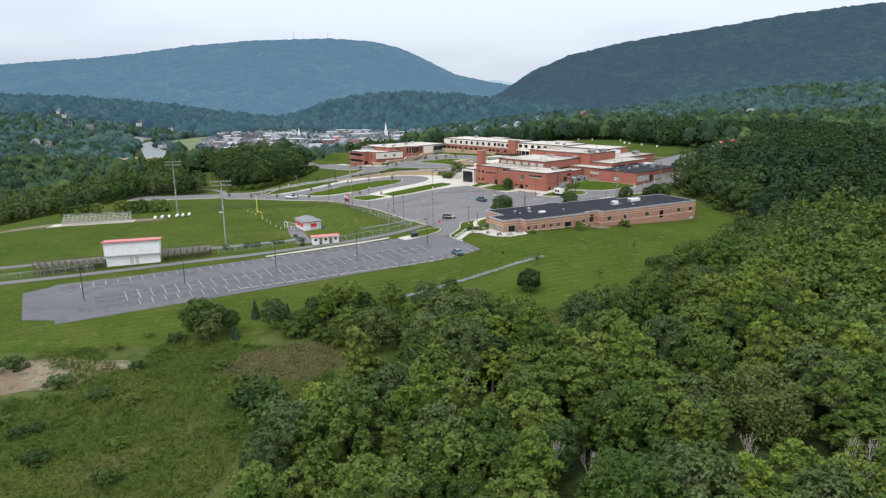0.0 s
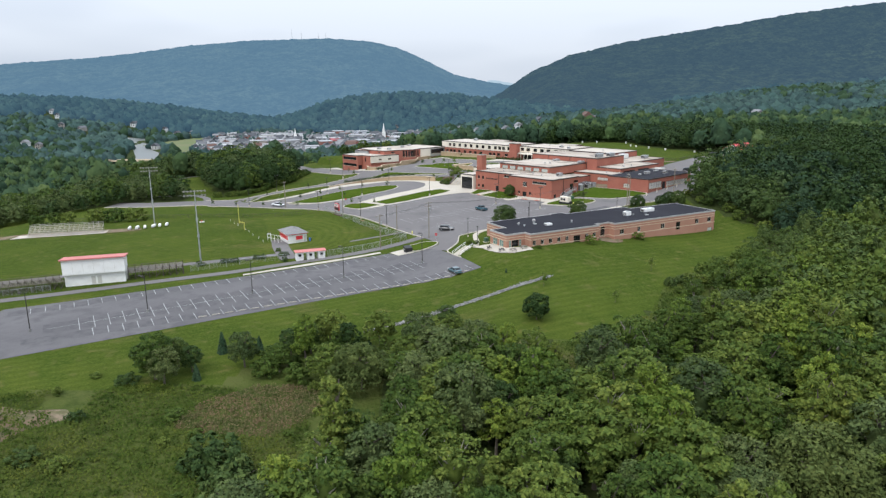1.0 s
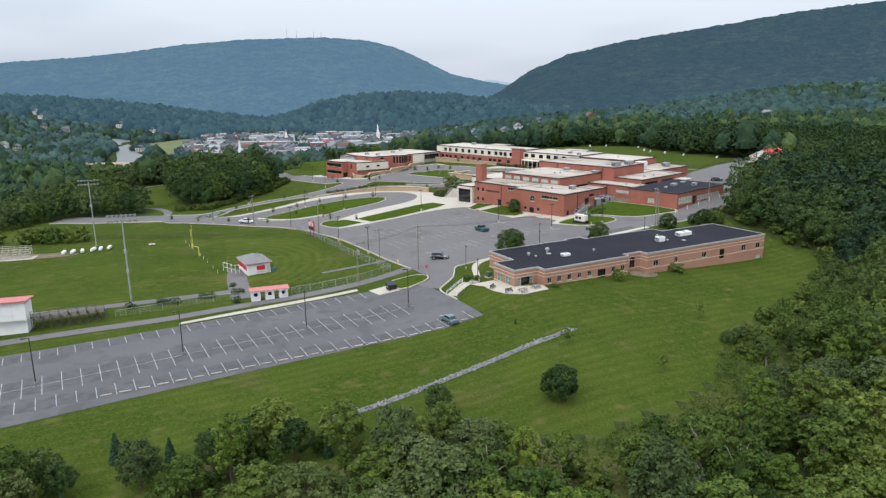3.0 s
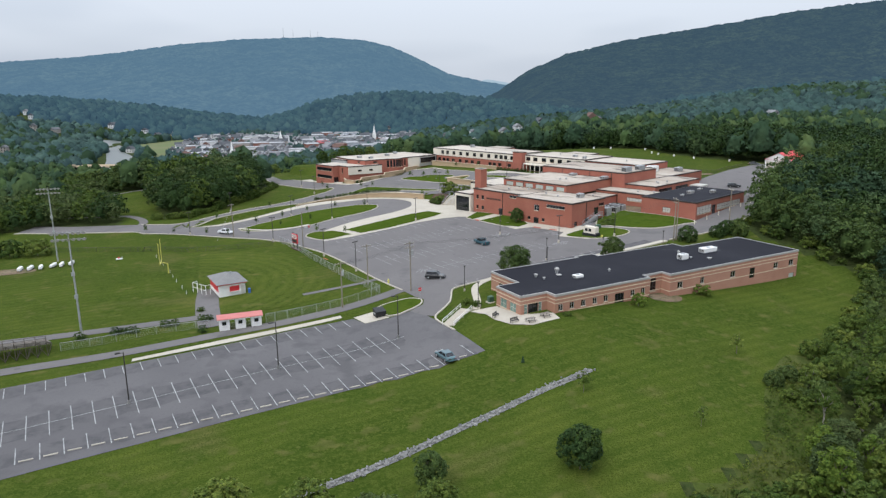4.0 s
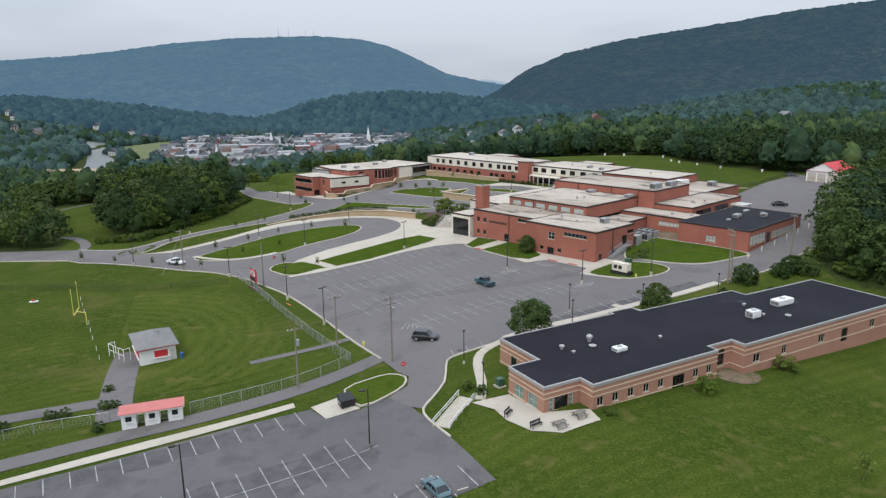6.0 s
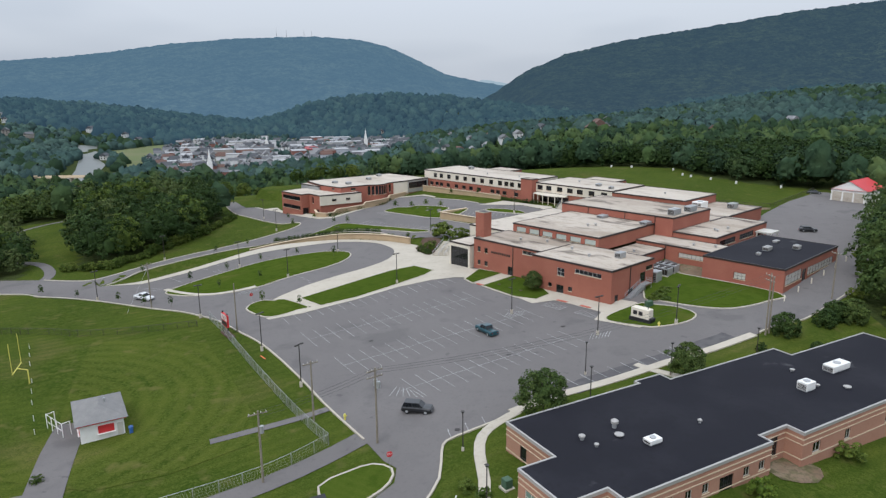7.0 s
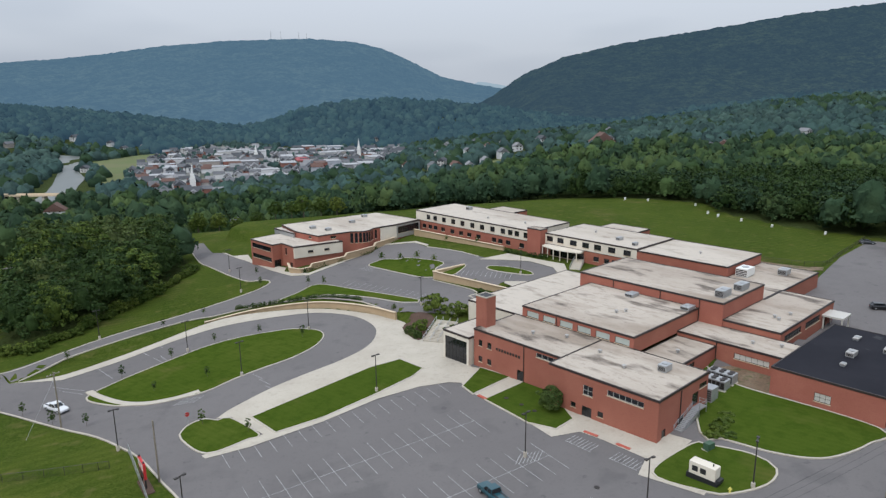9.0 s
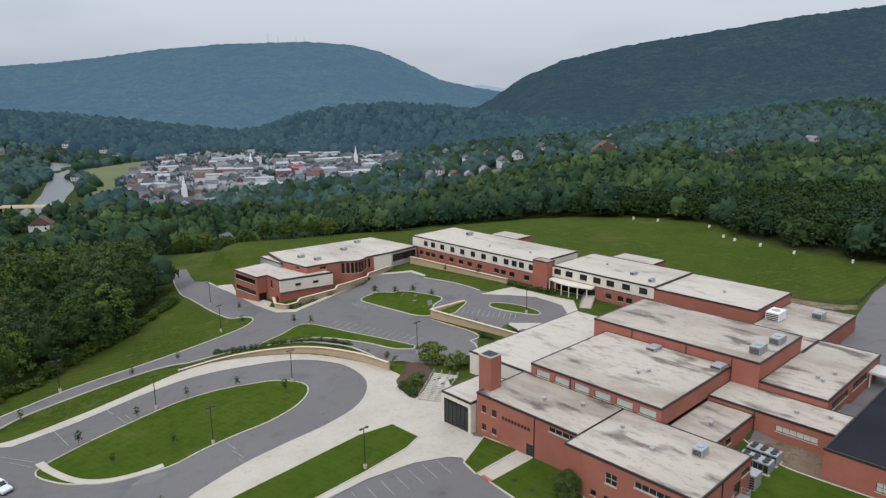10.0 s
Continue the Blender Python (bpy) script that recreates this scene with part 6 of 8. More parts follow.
stairs((4.7, 199.7), (8.3, 206.5), 2.4, 16, "pale concrete stairs with white pipe rails up to the annex", 2)
stairs((7.1, 320.8), (10.3, 329), 5.4, 16, "wide pale concrete plaza stairs with steel rails", 4, 4.1, 6.2, None, STEEL)
stairs((29, 346), (33, 349.2), 3.0, 14, "pale concrete stairs up to the turning circle", 3, 6.3, 8.4, None, STEEL)
stairs((47.8, 364), (50.9, 372), 3.0, 8, "pale concrete steps to the classroom wing door", 2, 8.9, 9.9, None, STEEL)
(ax, ay), (bx, by) = uv(15.7, -11.0), uv(15.7, -5.4)
stairs((ax, ay), (bx, by), 1.3, 14, "grey galvanised outdoor stairs with pipe rails", 2, land(ax, ay) + 0.1, 7.2, STEEL, STEEL)
e = thing("landing", "grey galvanised landing with railing at the upper door", "landing", pose(*uv(15.7, -4.1), 0, 0, 0, 42))
part("deck", box(bmesh.new(), -1.3, 1.3, -0.7, 0.7, 7.1, 7.22), STEEL, e)
for sx in (-1.25, 1.25):
    for sy in (-0.65, 0.65):
        g = land(*uv(15.7, -4.1)) - 0.2
        part("post", rod(bmesh.new(), (sx, sy, g), (sx, sy, 8.3), 0.05), STEEL, e)
for z in (7.75, 8.25):
    part("rail", rod(bmesh.new(), (-1.25, -0.65, z), (1.25, -0.65, z), 0.04), STEEL, e)
    part("rail", rod(bmesh.new(), (1.25, -0.65, z), (1.25, 0.65, z), 0.04), STEEL, e)

# ---- the sports field ----
STAND_TIMBER = material("weathered_grey_planks", (0.2, 0.175, 0.145), 0.85, [(2.0, 0.4, 0.7, (0.2, 0.175, 0.15), 0.7)])
RUSTY = material("dark_weathered_steel_frame", (0.09, 0.075, 0.065), 0.7, [(2.0, 0.4, 0.7, (0.14, 0.1, 0.075), 0.6)], metal=0.3)


def bleachers(a, b, height, rows, label, planks, frame, back=1, group="bleachers"):
    """Seen from behind: braced frames, planks stepping down away from the line a-b."""
    a, b = Vector((*a, 0)), Vector((*b, 0))
    d = b - a
    length = d.length
    m = pose(a.x, a.y, land(*((a + b) / 2).xy), 0, 0, turn_of(d.x, d.y))
    e = thing("bleachers", label, "bleachers", m, group)
    depth = rows * 0.75
    n = max(3, int(length / 1.5))
    for k in range(n + 1):
        x = length * k / n
        bm = bmesh.new()
        rod(bm, (x, 0, -0.3), (x, 0, height + 1.0), 0.06, n=5)
        rod(bm, (x, 0, height), (x, depth * back, 0.3), 0.06, n=5)
        rod(bm, (x, 0, 0.2), (x, depth * back, 0.2), 0.05, n=5)
        for j in range(1, 3):
            y = depth * back * j / 3
            rod(bm, (x, y, -0.2), (x, y, height * (1 - j / 3) + 0.1), 0.05, n=5)
        part("frame", bm, frame, e)
        if k < n:
            x2 = length * (k + 1) / n
            bm = rod(bmesh.new(), (x, 0, 0.1), (x2, 0, height * 0.95), 0.04, n=4)
            rod(bm, (x2, 0, 0.1), (x, 0, height * 0.95), 0.04, n=4)
            part("brace", bm, frame, e)
    for k in range(rows):
        f = k / rows
        y = depth * back * f
        z = height * (1 - f)
        part("seat_plank", box(bmesh.new(), 0, length, y - 0.14, y + 0.14, z + 0.38, z + 0.43), planks, e)
        part("foot_plank", box(bmesh.new(), 0, length, y + 0.2, y + 0.5, z, z + 0.05), planks, e)
    for z in (height + 0.55, height + 1.0):
        part("rail", rod(bmesh.new(), (0, 0, z), (length, 0, z), 0.045, n=5), frame, e)
    return e


bleachers((-110, 177), (-94.3, 183.4), 3.0, 9, "weathered home bleachers with cross-braced steel frames", STAND_TIMBER, RUSTY)
bleachers((-80.2, 189.6), (-68, 195), 3.0, 9, "weathered home bleachers beside the press box", STAND_TIMBER, RUSTY)
tagged(sheet("pavement", [(-146, 246), (-116.5, 252.6), (-117.6, 257.5), (-146, 252)], ROOF_NEW, 0.12, cut=2.0), "white concrete pad under the visitor bleachers", "pavement", kind="structure")
tagged(sheet("soil_patch", [(-166, 243), (-150, 246), (-143, 249), (-112, 254), (-106, 258), (-112, 260.5), (-140, 256), (-160, 251)], SOIL, 0.08, cut=3.0, curved=True), "bare brown soil round the visitor bleachers", "soil", kind="structure")
bleachers((-119, 257), (-142, 252), 2.6, 5, "small pale aluminium visitor bleachers on a white pad", ROOF_NEW, COPING, 1)

# press box
px, py = (-94.1 - 80.3) / 2, (184.2 + 188.4) / 2
e = thing("press_box", "white two-storey press box with a red roof above the bleachers", "press box", ground_pose(px, py, turn_of(13.8, 4.2)))
part("lower_wall", box(bmesh.new(), -7.0, 7.0, 0.8, 4.6, -0.5, 2.9), WHITE, e)
up = part("upper_wall", box(bmesh.new(), -7.2, 7.2, 0, 4.8, 2.9, 6.2), WHITE, e)
part("parapet", box(bmesh.new(), -7.2, 7.2, 0.004, 0.3, 6.2, 6.78), WHITE, e)
for k in range(1, 6):
    part("panel_joint", box(bmesh.new(), -7.2 + 2.4 * k - 0.02, -7.2 + 2.4 * k + 0.02, -0.012, 0.01, 2.95, 6.15), FRAME_PALE, up)
bm = bmesh.new()
v = [bm.verts.new(q) for q in ((-7.6, -0.5, 6.75), (7.6, -0.5, 6.75), (7.6, 5.4, 6.22), (-7.6, 5.4, 6.22), (-7.6, -0.5, 7.0), (7.6, -0.5, 7.0), (7.6, 5.4, 6.47), (-7.6, 5.4, 6.47))]
for f in ((3, 2, 1, 0), (4, 5, 6, 7), (0, 1, 5, 4), (1, 2, 6, 5), (2, 3, 7, 6), (3, 0, 4, 7)):
    bm.faces.new([v[i] for i in f])
part("roof", bm, RED_ROOF, e)
for x in (-0.9, 0.5):
    part("door", box(bmesh.new(), x, x + 0.95, 0.76, 0.82, 0.05, 2.1), FRAME_PALE, e)
part("window_strip", box(bmesh.new(), -6.6, 6.6, 4.78, 4.84, 4.2, 5.7), GLASS, e, "dark window strip facing the field")


# floodlight masts
def floodlight(m):
    e = thing("floodlight_mast", "tall grey stadium floodlight mast with two rows of lamps", "floodlight mast", m, "floodlights of the sports field")
    part("pole", rod(bmesh.new(), (0, 0, -0.5), (0, 0, 21), 0.22, 0.12, 10), STEEL, e)
    for z in (19.6, 20.8):
        bar = part("crossbar", box(bmesh.new(), -3.0, 3.0, -0.06, 0.06, z - 0.06, z + 0.06), STEEL, e)
        for k in range(7):
            x = -2.7 + 0.9 * k
            bm = rod(bmesh.new(), (x, -0.15, z + 0.1), (x, -0.5, z - 0.02), 0.16, 0.32, 10)
            part("lamp", bm, COPING, bar)
    for z in (8.0, 12.5):
        part("box", box(bmesh.new(), -0.3, 0.3, -0.5, -0.15, z, z + 0.8), STEEL, e)
    return e


spread(floodlight, [(-66.7, 204.6, 17), (-105.9, 268.8, 17), (-152.5, 165, 17), (-191, 250, 17)])
e = thing("goal_post", "yellow slender field goal post", "goal post", ground_pose(-69, 250.5, -73))
part("stem", rod(bmesh.new(), (0, 1.6, -0.3), (0, 1.6, 2.6), 0.11, n=8), GOAL_YELLOW, e)
part("neck", rod(bmesh.new(), (0, 1.6, 2.6), (0, 0, 3.05), 0.09, n=8), GOAL_YELLOW, e)
part("crossbar", rod(bmesh.new(), (-2.82, 0, 3.05), (2.82, 0, 3.05), 0.08, n=8), GOAL_YELLOW, e)
for s in (-2.82, 2.82):
    part("upright", rod(bmesh.new(), (s, 0, 3.05), (s, 0, 8.6), 0.06, n=8), GOAL_YELLOW, e)


def pad(m):
    e = thing("blocking_pad", "white padded blocking dummy on a low steel sled", "blocking pad", m, "blocking pads on the field")
    bm = bmesh.new()
    box(bm, -0.42, 0.42, -1.5, 1.5, 0.12, 0.95, bevel=0.18)
    part("cushion", bm, WHITE, e)
    for s in (-0.3, 0.3):
        part("runner", box(bmesh.new(), s - 0.06, s + 0.06, -1.6, 1.6, 0, 0.14), BLACK, e)
    return e


spread(pad, [(-110.6, 258.5, 15), (-108.3, 259.4, 10), (-105.8, 260.0, 22), (-103.4, 261.8, 5), (-101.5, 262.6, 18), (-99.5, 264, 12)])
e = thing("line_marker", "small white and red line marking cart on the grass", "line marker", ground_pose(-88, 268, 20))
part("tray", box(bmesh.new(), -0.9, 0.9, -0.35, 0.35, 0.1, 0.4, bevel=0.06), WHITE, e)
part("tank", rod(bmesh.new(), (-0.1, 0, 0.35), (-0.1, 0, 0.75), 0.25, n=10), RED, e)
part("handle", rod(bmesh.new(), (0.4, 0, 0.3), (0.95, 0, 0.95), 0.035), STEEL, e)

def field_marker(m):
    e = thing("field_marker", "slim white marker stake on the field's end line", "marker", m, "marker stakes along the end line")
    part("stake", rod(bmesh.new(), (0, 0, -0.3), (0, 0, 0.75), 0.05, 0.045, 6), WHITE, e)
    part("cap", rod(bmesh.new(), (0, 0, 0.75), (0, 0, 0.82), 0.065, 0.03, 6), WHITE, e)
    return e


spread(field_marker, [(-77.7, 268.8), (-74.9, 264), (-72.1, 259.2), (-67.2, 251.2), (-64.8, 246.9), (-62.3, 242.6), (-59, 237.2), (-56.4, 232.8)])

# refreshment stand
t = 30
e = thing("refreshment_stand", "small white refreshment stand with red shutters and grey hipped roof", "kiosk", ground_pose(-44.9, 230.7, t))
part("wall", box(bmesh.new(), -3.0, 3.0, 0, 9.0, -0.5, 2.75), WHITE, e)
part("fascia", box(bmesh.new(), -3.35, 3.35, -0.35, 9.35, 2.7, 2.98), RED, e)
bm = bmesh.new()
v = [bm.verts.new(q) for q in ((-3.6, -0.6, 2.95), (3.6, -0.6, 2.95), (3.6, 9.6, 2.95), (-3.6, 9.6, 2.95), (0, 3.0, 4.35), (0, 6.0, 4.35))]
for f in ((0, 1, 4), (1, 2, 5, 4), (2, 3, 5), (3, 0, 4, 5), (3, 2, 1, 0)):
    bm.faces.new([v[i] for i in f])
part("roof", bm, SHINGLE, e)
for k in range(6):
    y = 0.7 + 1.4 * k
    sh = part("shutter", box(bmesh.new(), -3.08, -2.98, y, y + 1.05, 0.95, 2.25, bevel=0.02), RED, e)
    part("sill", box(bmesh.new(), -3.3, -3.0, y - 0.05, y + 1.1, 0.86, 0.95), WHITE, sh)
part("shutter", box(bmesh.new(), -0.6, 1.6, -0.08, 0.02, 1.0, 2.2, bevel=0.02), RED, e)
part("counter", box(bmesh.new(), -0.7, 1.7, -0.4, 0.0, 0.9, 0.98), WHITE, e)
part("door", box(bmesh.new(), 2.0, 2.85, -0.05, 0.02, 0.05, 2.05), FRAME_PALE, e)
part("roof_vent", rod(bmesh.new(), (0.9, 4.5, 3.8), (0.9, 4.5, 4.6), 0.14, n=8), STEEL, e)
e = thing("waste_bin", "blue plastic waste bin by the kiosk corner", "bin", ground_pose(-41.4, 232.2, 10))
BLUE = material("blue_plastic", (0.04, 0.12, 0.35), 0.5)
part("drum", rod(bmesh.new(), (0, 0, 0), (0, 0, 1.0), 0.28, 0.34, 12), BLUE, e)
part("lid", rod(bmesh.new(), (0, 0, 1.0), (0, 0, 1.14), 0.36, 0.2, 12), BLUE, e)
e = thing("gate_frame", "white pipe gate frames at the field entrance", "gate", ground_pose(-55.4, 234.6, turn_of(4.1, -3.2)))
for k in range(4):
    part("post", rod(bmesh.new(), (1.73 * k, 0, -0.3), (1.73 * k, 0, 2.3), 0.06), WHITE, e)
for z in (1.1, 2.25):
    part("rail", rod(bmesh.new(), (0, 0, z), (5.2, 0, z), 0.05), WHITE, e)
for k in range(2):
    part("side_rail", rod(bmesh.new(), (5.2 * k, 0, 2.25), (5.2 * k, 1.2, 2.25), 0.05), WHITE, e)
    part("post", rod(bmesh.new(), (5.2 * k, 1.2, -0.3), (5.2 * k, 1.2, 2.3), 0.06), WHITE, e)

# ticket booths
d = Vector((7.6, 2.7, 0))
e = thing("ticket_booth", "low white ticket booths in a row under one flat roof", "ticket booth", ground_pose(-40, 205, turn_of(7.6, 2.7)))
for k in range(3):
    x = 3.05 * k
    cab = part("cabin", box(bmesh.new(), x, x + 1.95, 0, 2.5, -0.3, 2.3), WHITE, e)
    part("window", box(bmesh.new(), x + 0.55, x + 1.35, -0.03, 0.02, 1.1, 1.85), GLASS, cab)
    part("shelf", box(bmesh.new(), x + 0.45, x + 1.45, -0.25, 0.0, 1.0, 1.07), WHITE, cab)
    if k < 2:
        bm = bmesh.new()
        for z in (0.2, 1.05):
            rod(bm, (x + 1.95, 1.2, z), (x + 3.05, 1.2, z), 0.04)
        for i in range(5):
            rod(bm, (x + 2.1 + 0.2 * i, 1.2, 0.2), (x + 2.1 + 0.2 * i, 1.2, 1.05), 0.025, n=4)
        part("gate", bm, FRAME_PALE, e)
part("roof", box(bmesh.new(), -0.35, 8.4, -0.5, 2.8, 2.36, 2.5, bevel=0.03), RED_ROOF, e)
part("roof_trim", box(bmesh.new(), -0.3, 8.35, -0.45, 2.75, 2.24, 2.37), WHITE, e)


# fences
def fence(line, height, label, mat, gap=2.6, wires=5, rail=True, curved=True):
    e = thing("fence", label, "fence")
    pts = curve_points(line, step=gap) if curved else curve_points(line, step=gap)
    tops = []
    post = None
    for x, y in pts:
        z = land(x, y)
        m = pose(x, y, z)
        if post is None:
            post = part("post", rod(bmesh.new(), (0, 0, -0.3), (0, 0, height), 0.045, n=6), mat, e)
            post.matrix_basis = m
        else:
            again("post", post, e, m)
        tops.append(Vector((x, y, z)))
    bm = bmesh.new()
    for a, b in zip(tops, tops[1:]):
        up = Vector((0, 0, 1))
        for k in range(wires):
            h = 0.08 + (height - 0.12) * k / (wires - 1)
            rod(bm, a + up * h, b + up * h, 0.035 if (rail and k == wires - 1) else 0.011, n=4 if k == wires - 1 else 3, cap=False)
        n = 7
        for k in range(n):
            p, q = a.lerp(b, k / n), a.lerp(b, (k + 1) / n)
            rod(bm, p + up * 0.08, q + up * height, 0.009, n=3, cap=False)
            rod(bm, q + up * 0.08, p + up * height, 0.009, n=3, cap=False)
    part("mesh", bm, mat, e, "woven wire mesh with a top rail")
    return e


fence([(-45.1, 281.6), (-36.8, 268), (-30.5, 257), (-16.3, 233.2), (-10.1, 223.9)], 1.9, "galvanised chain-link fence along the drive", STEEL)
fence([(-150, 284), (-130, 283), (-83, 277.7), (-68, 274.7), (-46.3, 277.1)], 1.5, "dark wire fence across the grass behind the field", BRONZE_POLE)
fence([(-60.7, 200.2), (-52.5, 205.3), (-43, 208)], 1.6, "chain-link fence beside the service road", STEEL)
fence([(-32, 209.6), (-17.8, 217), (-10.1, 223.9)], 1.8, "chain-link fence from the ticket booths to the drive", STEEL)
fence([(-140, 163.5), (-112, 174.6), (-96, 181.6)], 1.6, "chain-link fence behind the home bleachers", STEEL)
fence([(100.5, 371.6), (104.5, 368.3), (107.6, 365.6), (113.2, 362.2), (118, 361.4), (122, 364.8), (127.4, 370.4), (139.3, 382.2), (150, 393)], 1.5, "dark wire fence between the mown field and the yard", BRONZE_POLE)
fence([(-67, 197.4), (-60.7, 200.2)], 1.6, "short chain-link fence beside the bleachers", STEEL, gap=2.2)
fence([(-53.2, 348.9), (-42.3, 354.1), (-25, 353.4), (-11.2, 346.1), (-2.6, 338.4)], 1.1, "dark railing along the retaining wall", BRONZE_POLE, gap=2.4)

# ---- beside the school ----
e = thing("generator", "cream standby generator on a black base in the grass", "generator", ground_pose(45.3, 262.4, -48))
part("base", box(bmesh.new(), -2.3, 2.3, -0.9, 0.9, -0.2, 0.8, bevel=0.04), BLACK, e)
hs = part("housing", box(bmesh.new(), -2.0, 1.9, -0.82, 0.82, 0.8, 2.7, bevel=0.07), CREAM, e)
for x in (-1.5, -0.3):
    part("louvre_panel", box(bmesh.new(), x, x + 0.85, -0.85, -0.8, 1.35, 2.15), BLACK, hs)
part("side_louvre", box(bmesh.new(), -2.03, -1.97, -0.6, 0.6, 1.1, 2.4), FRAME_DARK, hs)
part("exhaust", rod(bmesh.new(), (1.2, 0, 2.6), (1.2, 0, 3.05), 0.1, n=8), BLACK, e)
part("fuel_box", box(bmesh.new(), 1.9, 2.5, -0.7, 0.7, 0.6, 1.1, bevel=0.04), BLACK, e)
GREEN_BOX = material("dark_green_painted_metal", (0.05, 0.1, 0.06), 0.55)
for x, y, w in ((49, 270, 1.5), (13.3, 209, 1.0)):
    e = thing("utility_box", "dark green metal utility cabinet on a pad", "utility box", ground_pose(x, y, 30), "utility cabinets")
    part("cabinet", box(bmesh.new(), -w / 2, w / 2, -0.5, 0.5, 0.05, 1.2, bevel=0.05), GREEN_BOX, e)
    part("pad", box(bmesh.new(), -w / 2 - 0.2, w / 2 + 0.2, -0.7, 0.7, -0.2, 0.08), CONCRETE, e)
for k, (u, v) in enumerate(((13.2, 6.6), (13.2, 9.6))):
    x, y = uv(u, v)
    e = thing("chiller", "large grey louvred chiller with fans on top", "chiller", pose(x, y, land(x, y), 0, 0, -48), "chillers in the courtyard")
    part("pad", box(bmesh.new(), -2.6, 2.6, -1.4, 1.4, -0.5, 0.25), CONCRETE, e)
    part("body", box(bmesh.new(), -2.4, 2.4, -1.15, 1.15, 0.25, 2.0, bevel=0.05), STEEL, e)
    for i in range(6):
        part("coil", box(bmesh.new(), -2.3 + 0.78 * i, -2.3 + 0.78 * i + 0.68, -1.19, -1.13, 0.5, 1.75), FRAME_DARK, e)
    for i in range(3):
        for j in (-0.5, 0.5):
            part("fan_cowl", rod(bmesh.new(), (-1.6 + 1.6 * i, j, 2.0), (-1.6 + 1.6 * i, j, 2.16), 0.48, n=14), FRAME_DARK, e)
e = thing("heat_pump", "grey box-shaped cooling unit beside the stairs", "cooling unit", pose(*uv(14.6, 1.6), land(*uv(14.6, 1.6)), 0, 0, 42))
part("body", box(bmesh.new(), -1.2, 1.2, -1.1, 1.1, 0.1, 2.6, bevel=0.05), STEEL, e)
for i in range(5):
    part("louvre", box(bmesh.new(), -1.24, -1.18, -0.95, 0.95, 0.4 + 0.4 * i, 0.65 + 0.4 * i), FRAME_DARK, e)
for u, v in ((9.6, 18.0), (10.5, 18.4)):
    x, y = uv(u, v)
    e = thing("gas_tank", "upright white gas tank with a domed top", "tank", pose(x, y, land(x, y), 0, 0, 0), "white gas tanks")
    bm = rod(bmesh.new(), (0, 0, 0.2), (0, 0, 1.9), 0.45, n=14)
    rod(bm, (0, 0, 1.9), (0, 0, 2.2), 0.45, 0.2, 14)
    part("vessel", bm, WHITE, e, smooth=False)
    part("foot", rod(bmesh.new(), (0, 0, -0.3), (0, 0, 0.22), 0.38, n=12), STEEL, e)
    part("valve", rod(bmesh.new(), (0, 0, 2.2), (0, 0, 2.4), 0.09, n=8), STEEL, e)
for k in range(6):
    x, y = uv(41.2, 6 + 7.2 * k)
    e = thing("bollard", "cream painted steel bollard along the workshop wall", "bollard", ground_pose(x, y), "bollards along the workshop")
    bm = rod(bmesh.new(), (0, 0, -0.3), (0, 0, 1.2), 0.13, n=10)
    rod(bm, (0, 0, 1.2), (0, 0, 1.3), 0.13, 0.05, 10)
    part("post", bm, CREAM, e)


def bench(m):
    e = thing("bench", "dark metal slatted bench on the patio", "bench", m, "patio benches")
    for k in range(4):
        part("slat", box(bmesh.new(), -0.9, 0.9, -0.22 + 0.12 * k, -0.13 + 0.12 * k, 0.43, 0.47), BLACK, e)
    for k in range(3):
        part("back_slat", box(bmesh.new(), -0.9, 0.9, 0.27, 0.31, 0.52 + 0.13 * k, 0.61 + 0.13 * k), BLACK, e)
    for s in (-0.75, 0.75):
        bm = box(bmesh.new(), s - 0.04, s + 0.04, -0.22, -0.15, -0.1, 0.43)
        box(bm, s - 0.04, s + 0.04, 0.22, 0.3, -0.1, 0.92)
        part("leg", bm, BLACK, e)
    return e


def picnic_table(m):
    e = thing("picnic_table", "dark picnic table with two fixed benches", "picnic table", m, "patio picnic tables")
    for k in range(4):
        part("top_plank", box(bmesh.new(), -0.9, 0.9, -0.36 + 0.19 * k, -0.19 + 0.19 * k, 0.72, 0.76), STAND_TIMBER, e)
    for s in (-1, 1):
        part("seat", box(bmesh.new(), -0.9, 0.9, s * 0.7 - 0.13, s * 0.7 + 0.13, 0.42, 0.46), STAND_TIMBER, e)
        bm = rod(bmesh.new(), (s * 0.65, -0.7, -0.05), (s * 0.65, -0.2, 0.72), 0.04)
        rod(bm, (s * 0.65, 0.7, -0.05), (s * 0.65, 0.2, 0.72), 0.04)
        rod(bm, (s * 0.65, -0.75, 0.4), (s * 0.65, 0.75, 0.4), 0.04)
        part("leg_frame", bm, BLACK, e)
    return e


spread(bench, [(13.6, 200, 60), (16.7, 196.2, 35)])
spread(picnic_table, [(19.6, 195.9, 28), (22.6, 198.2, 28)])
first = None
for x, y in ((20.2, 291.5), (22.6, 288.6), (24.6, 286.0), (8.0, 224.4), (18.0, 250.4), (-7.5, 262.0), (30.0, 262.6)):
    m = pose(x, y, land(x, y) + (0.25 if x > 20 and y > 280 else 0.1))
    if first is None:
        first = tagged(part("manhole_cover", rod(bmesh.new(), (0, 0, 0), (0, 0, 0.03), 0.42, n=18), FRAME_DARK), "round dark iron manhole cover", "manhole cover", "manhole covers")
        first.matrix_basis = m
    else:
        copy_thing(first, m)
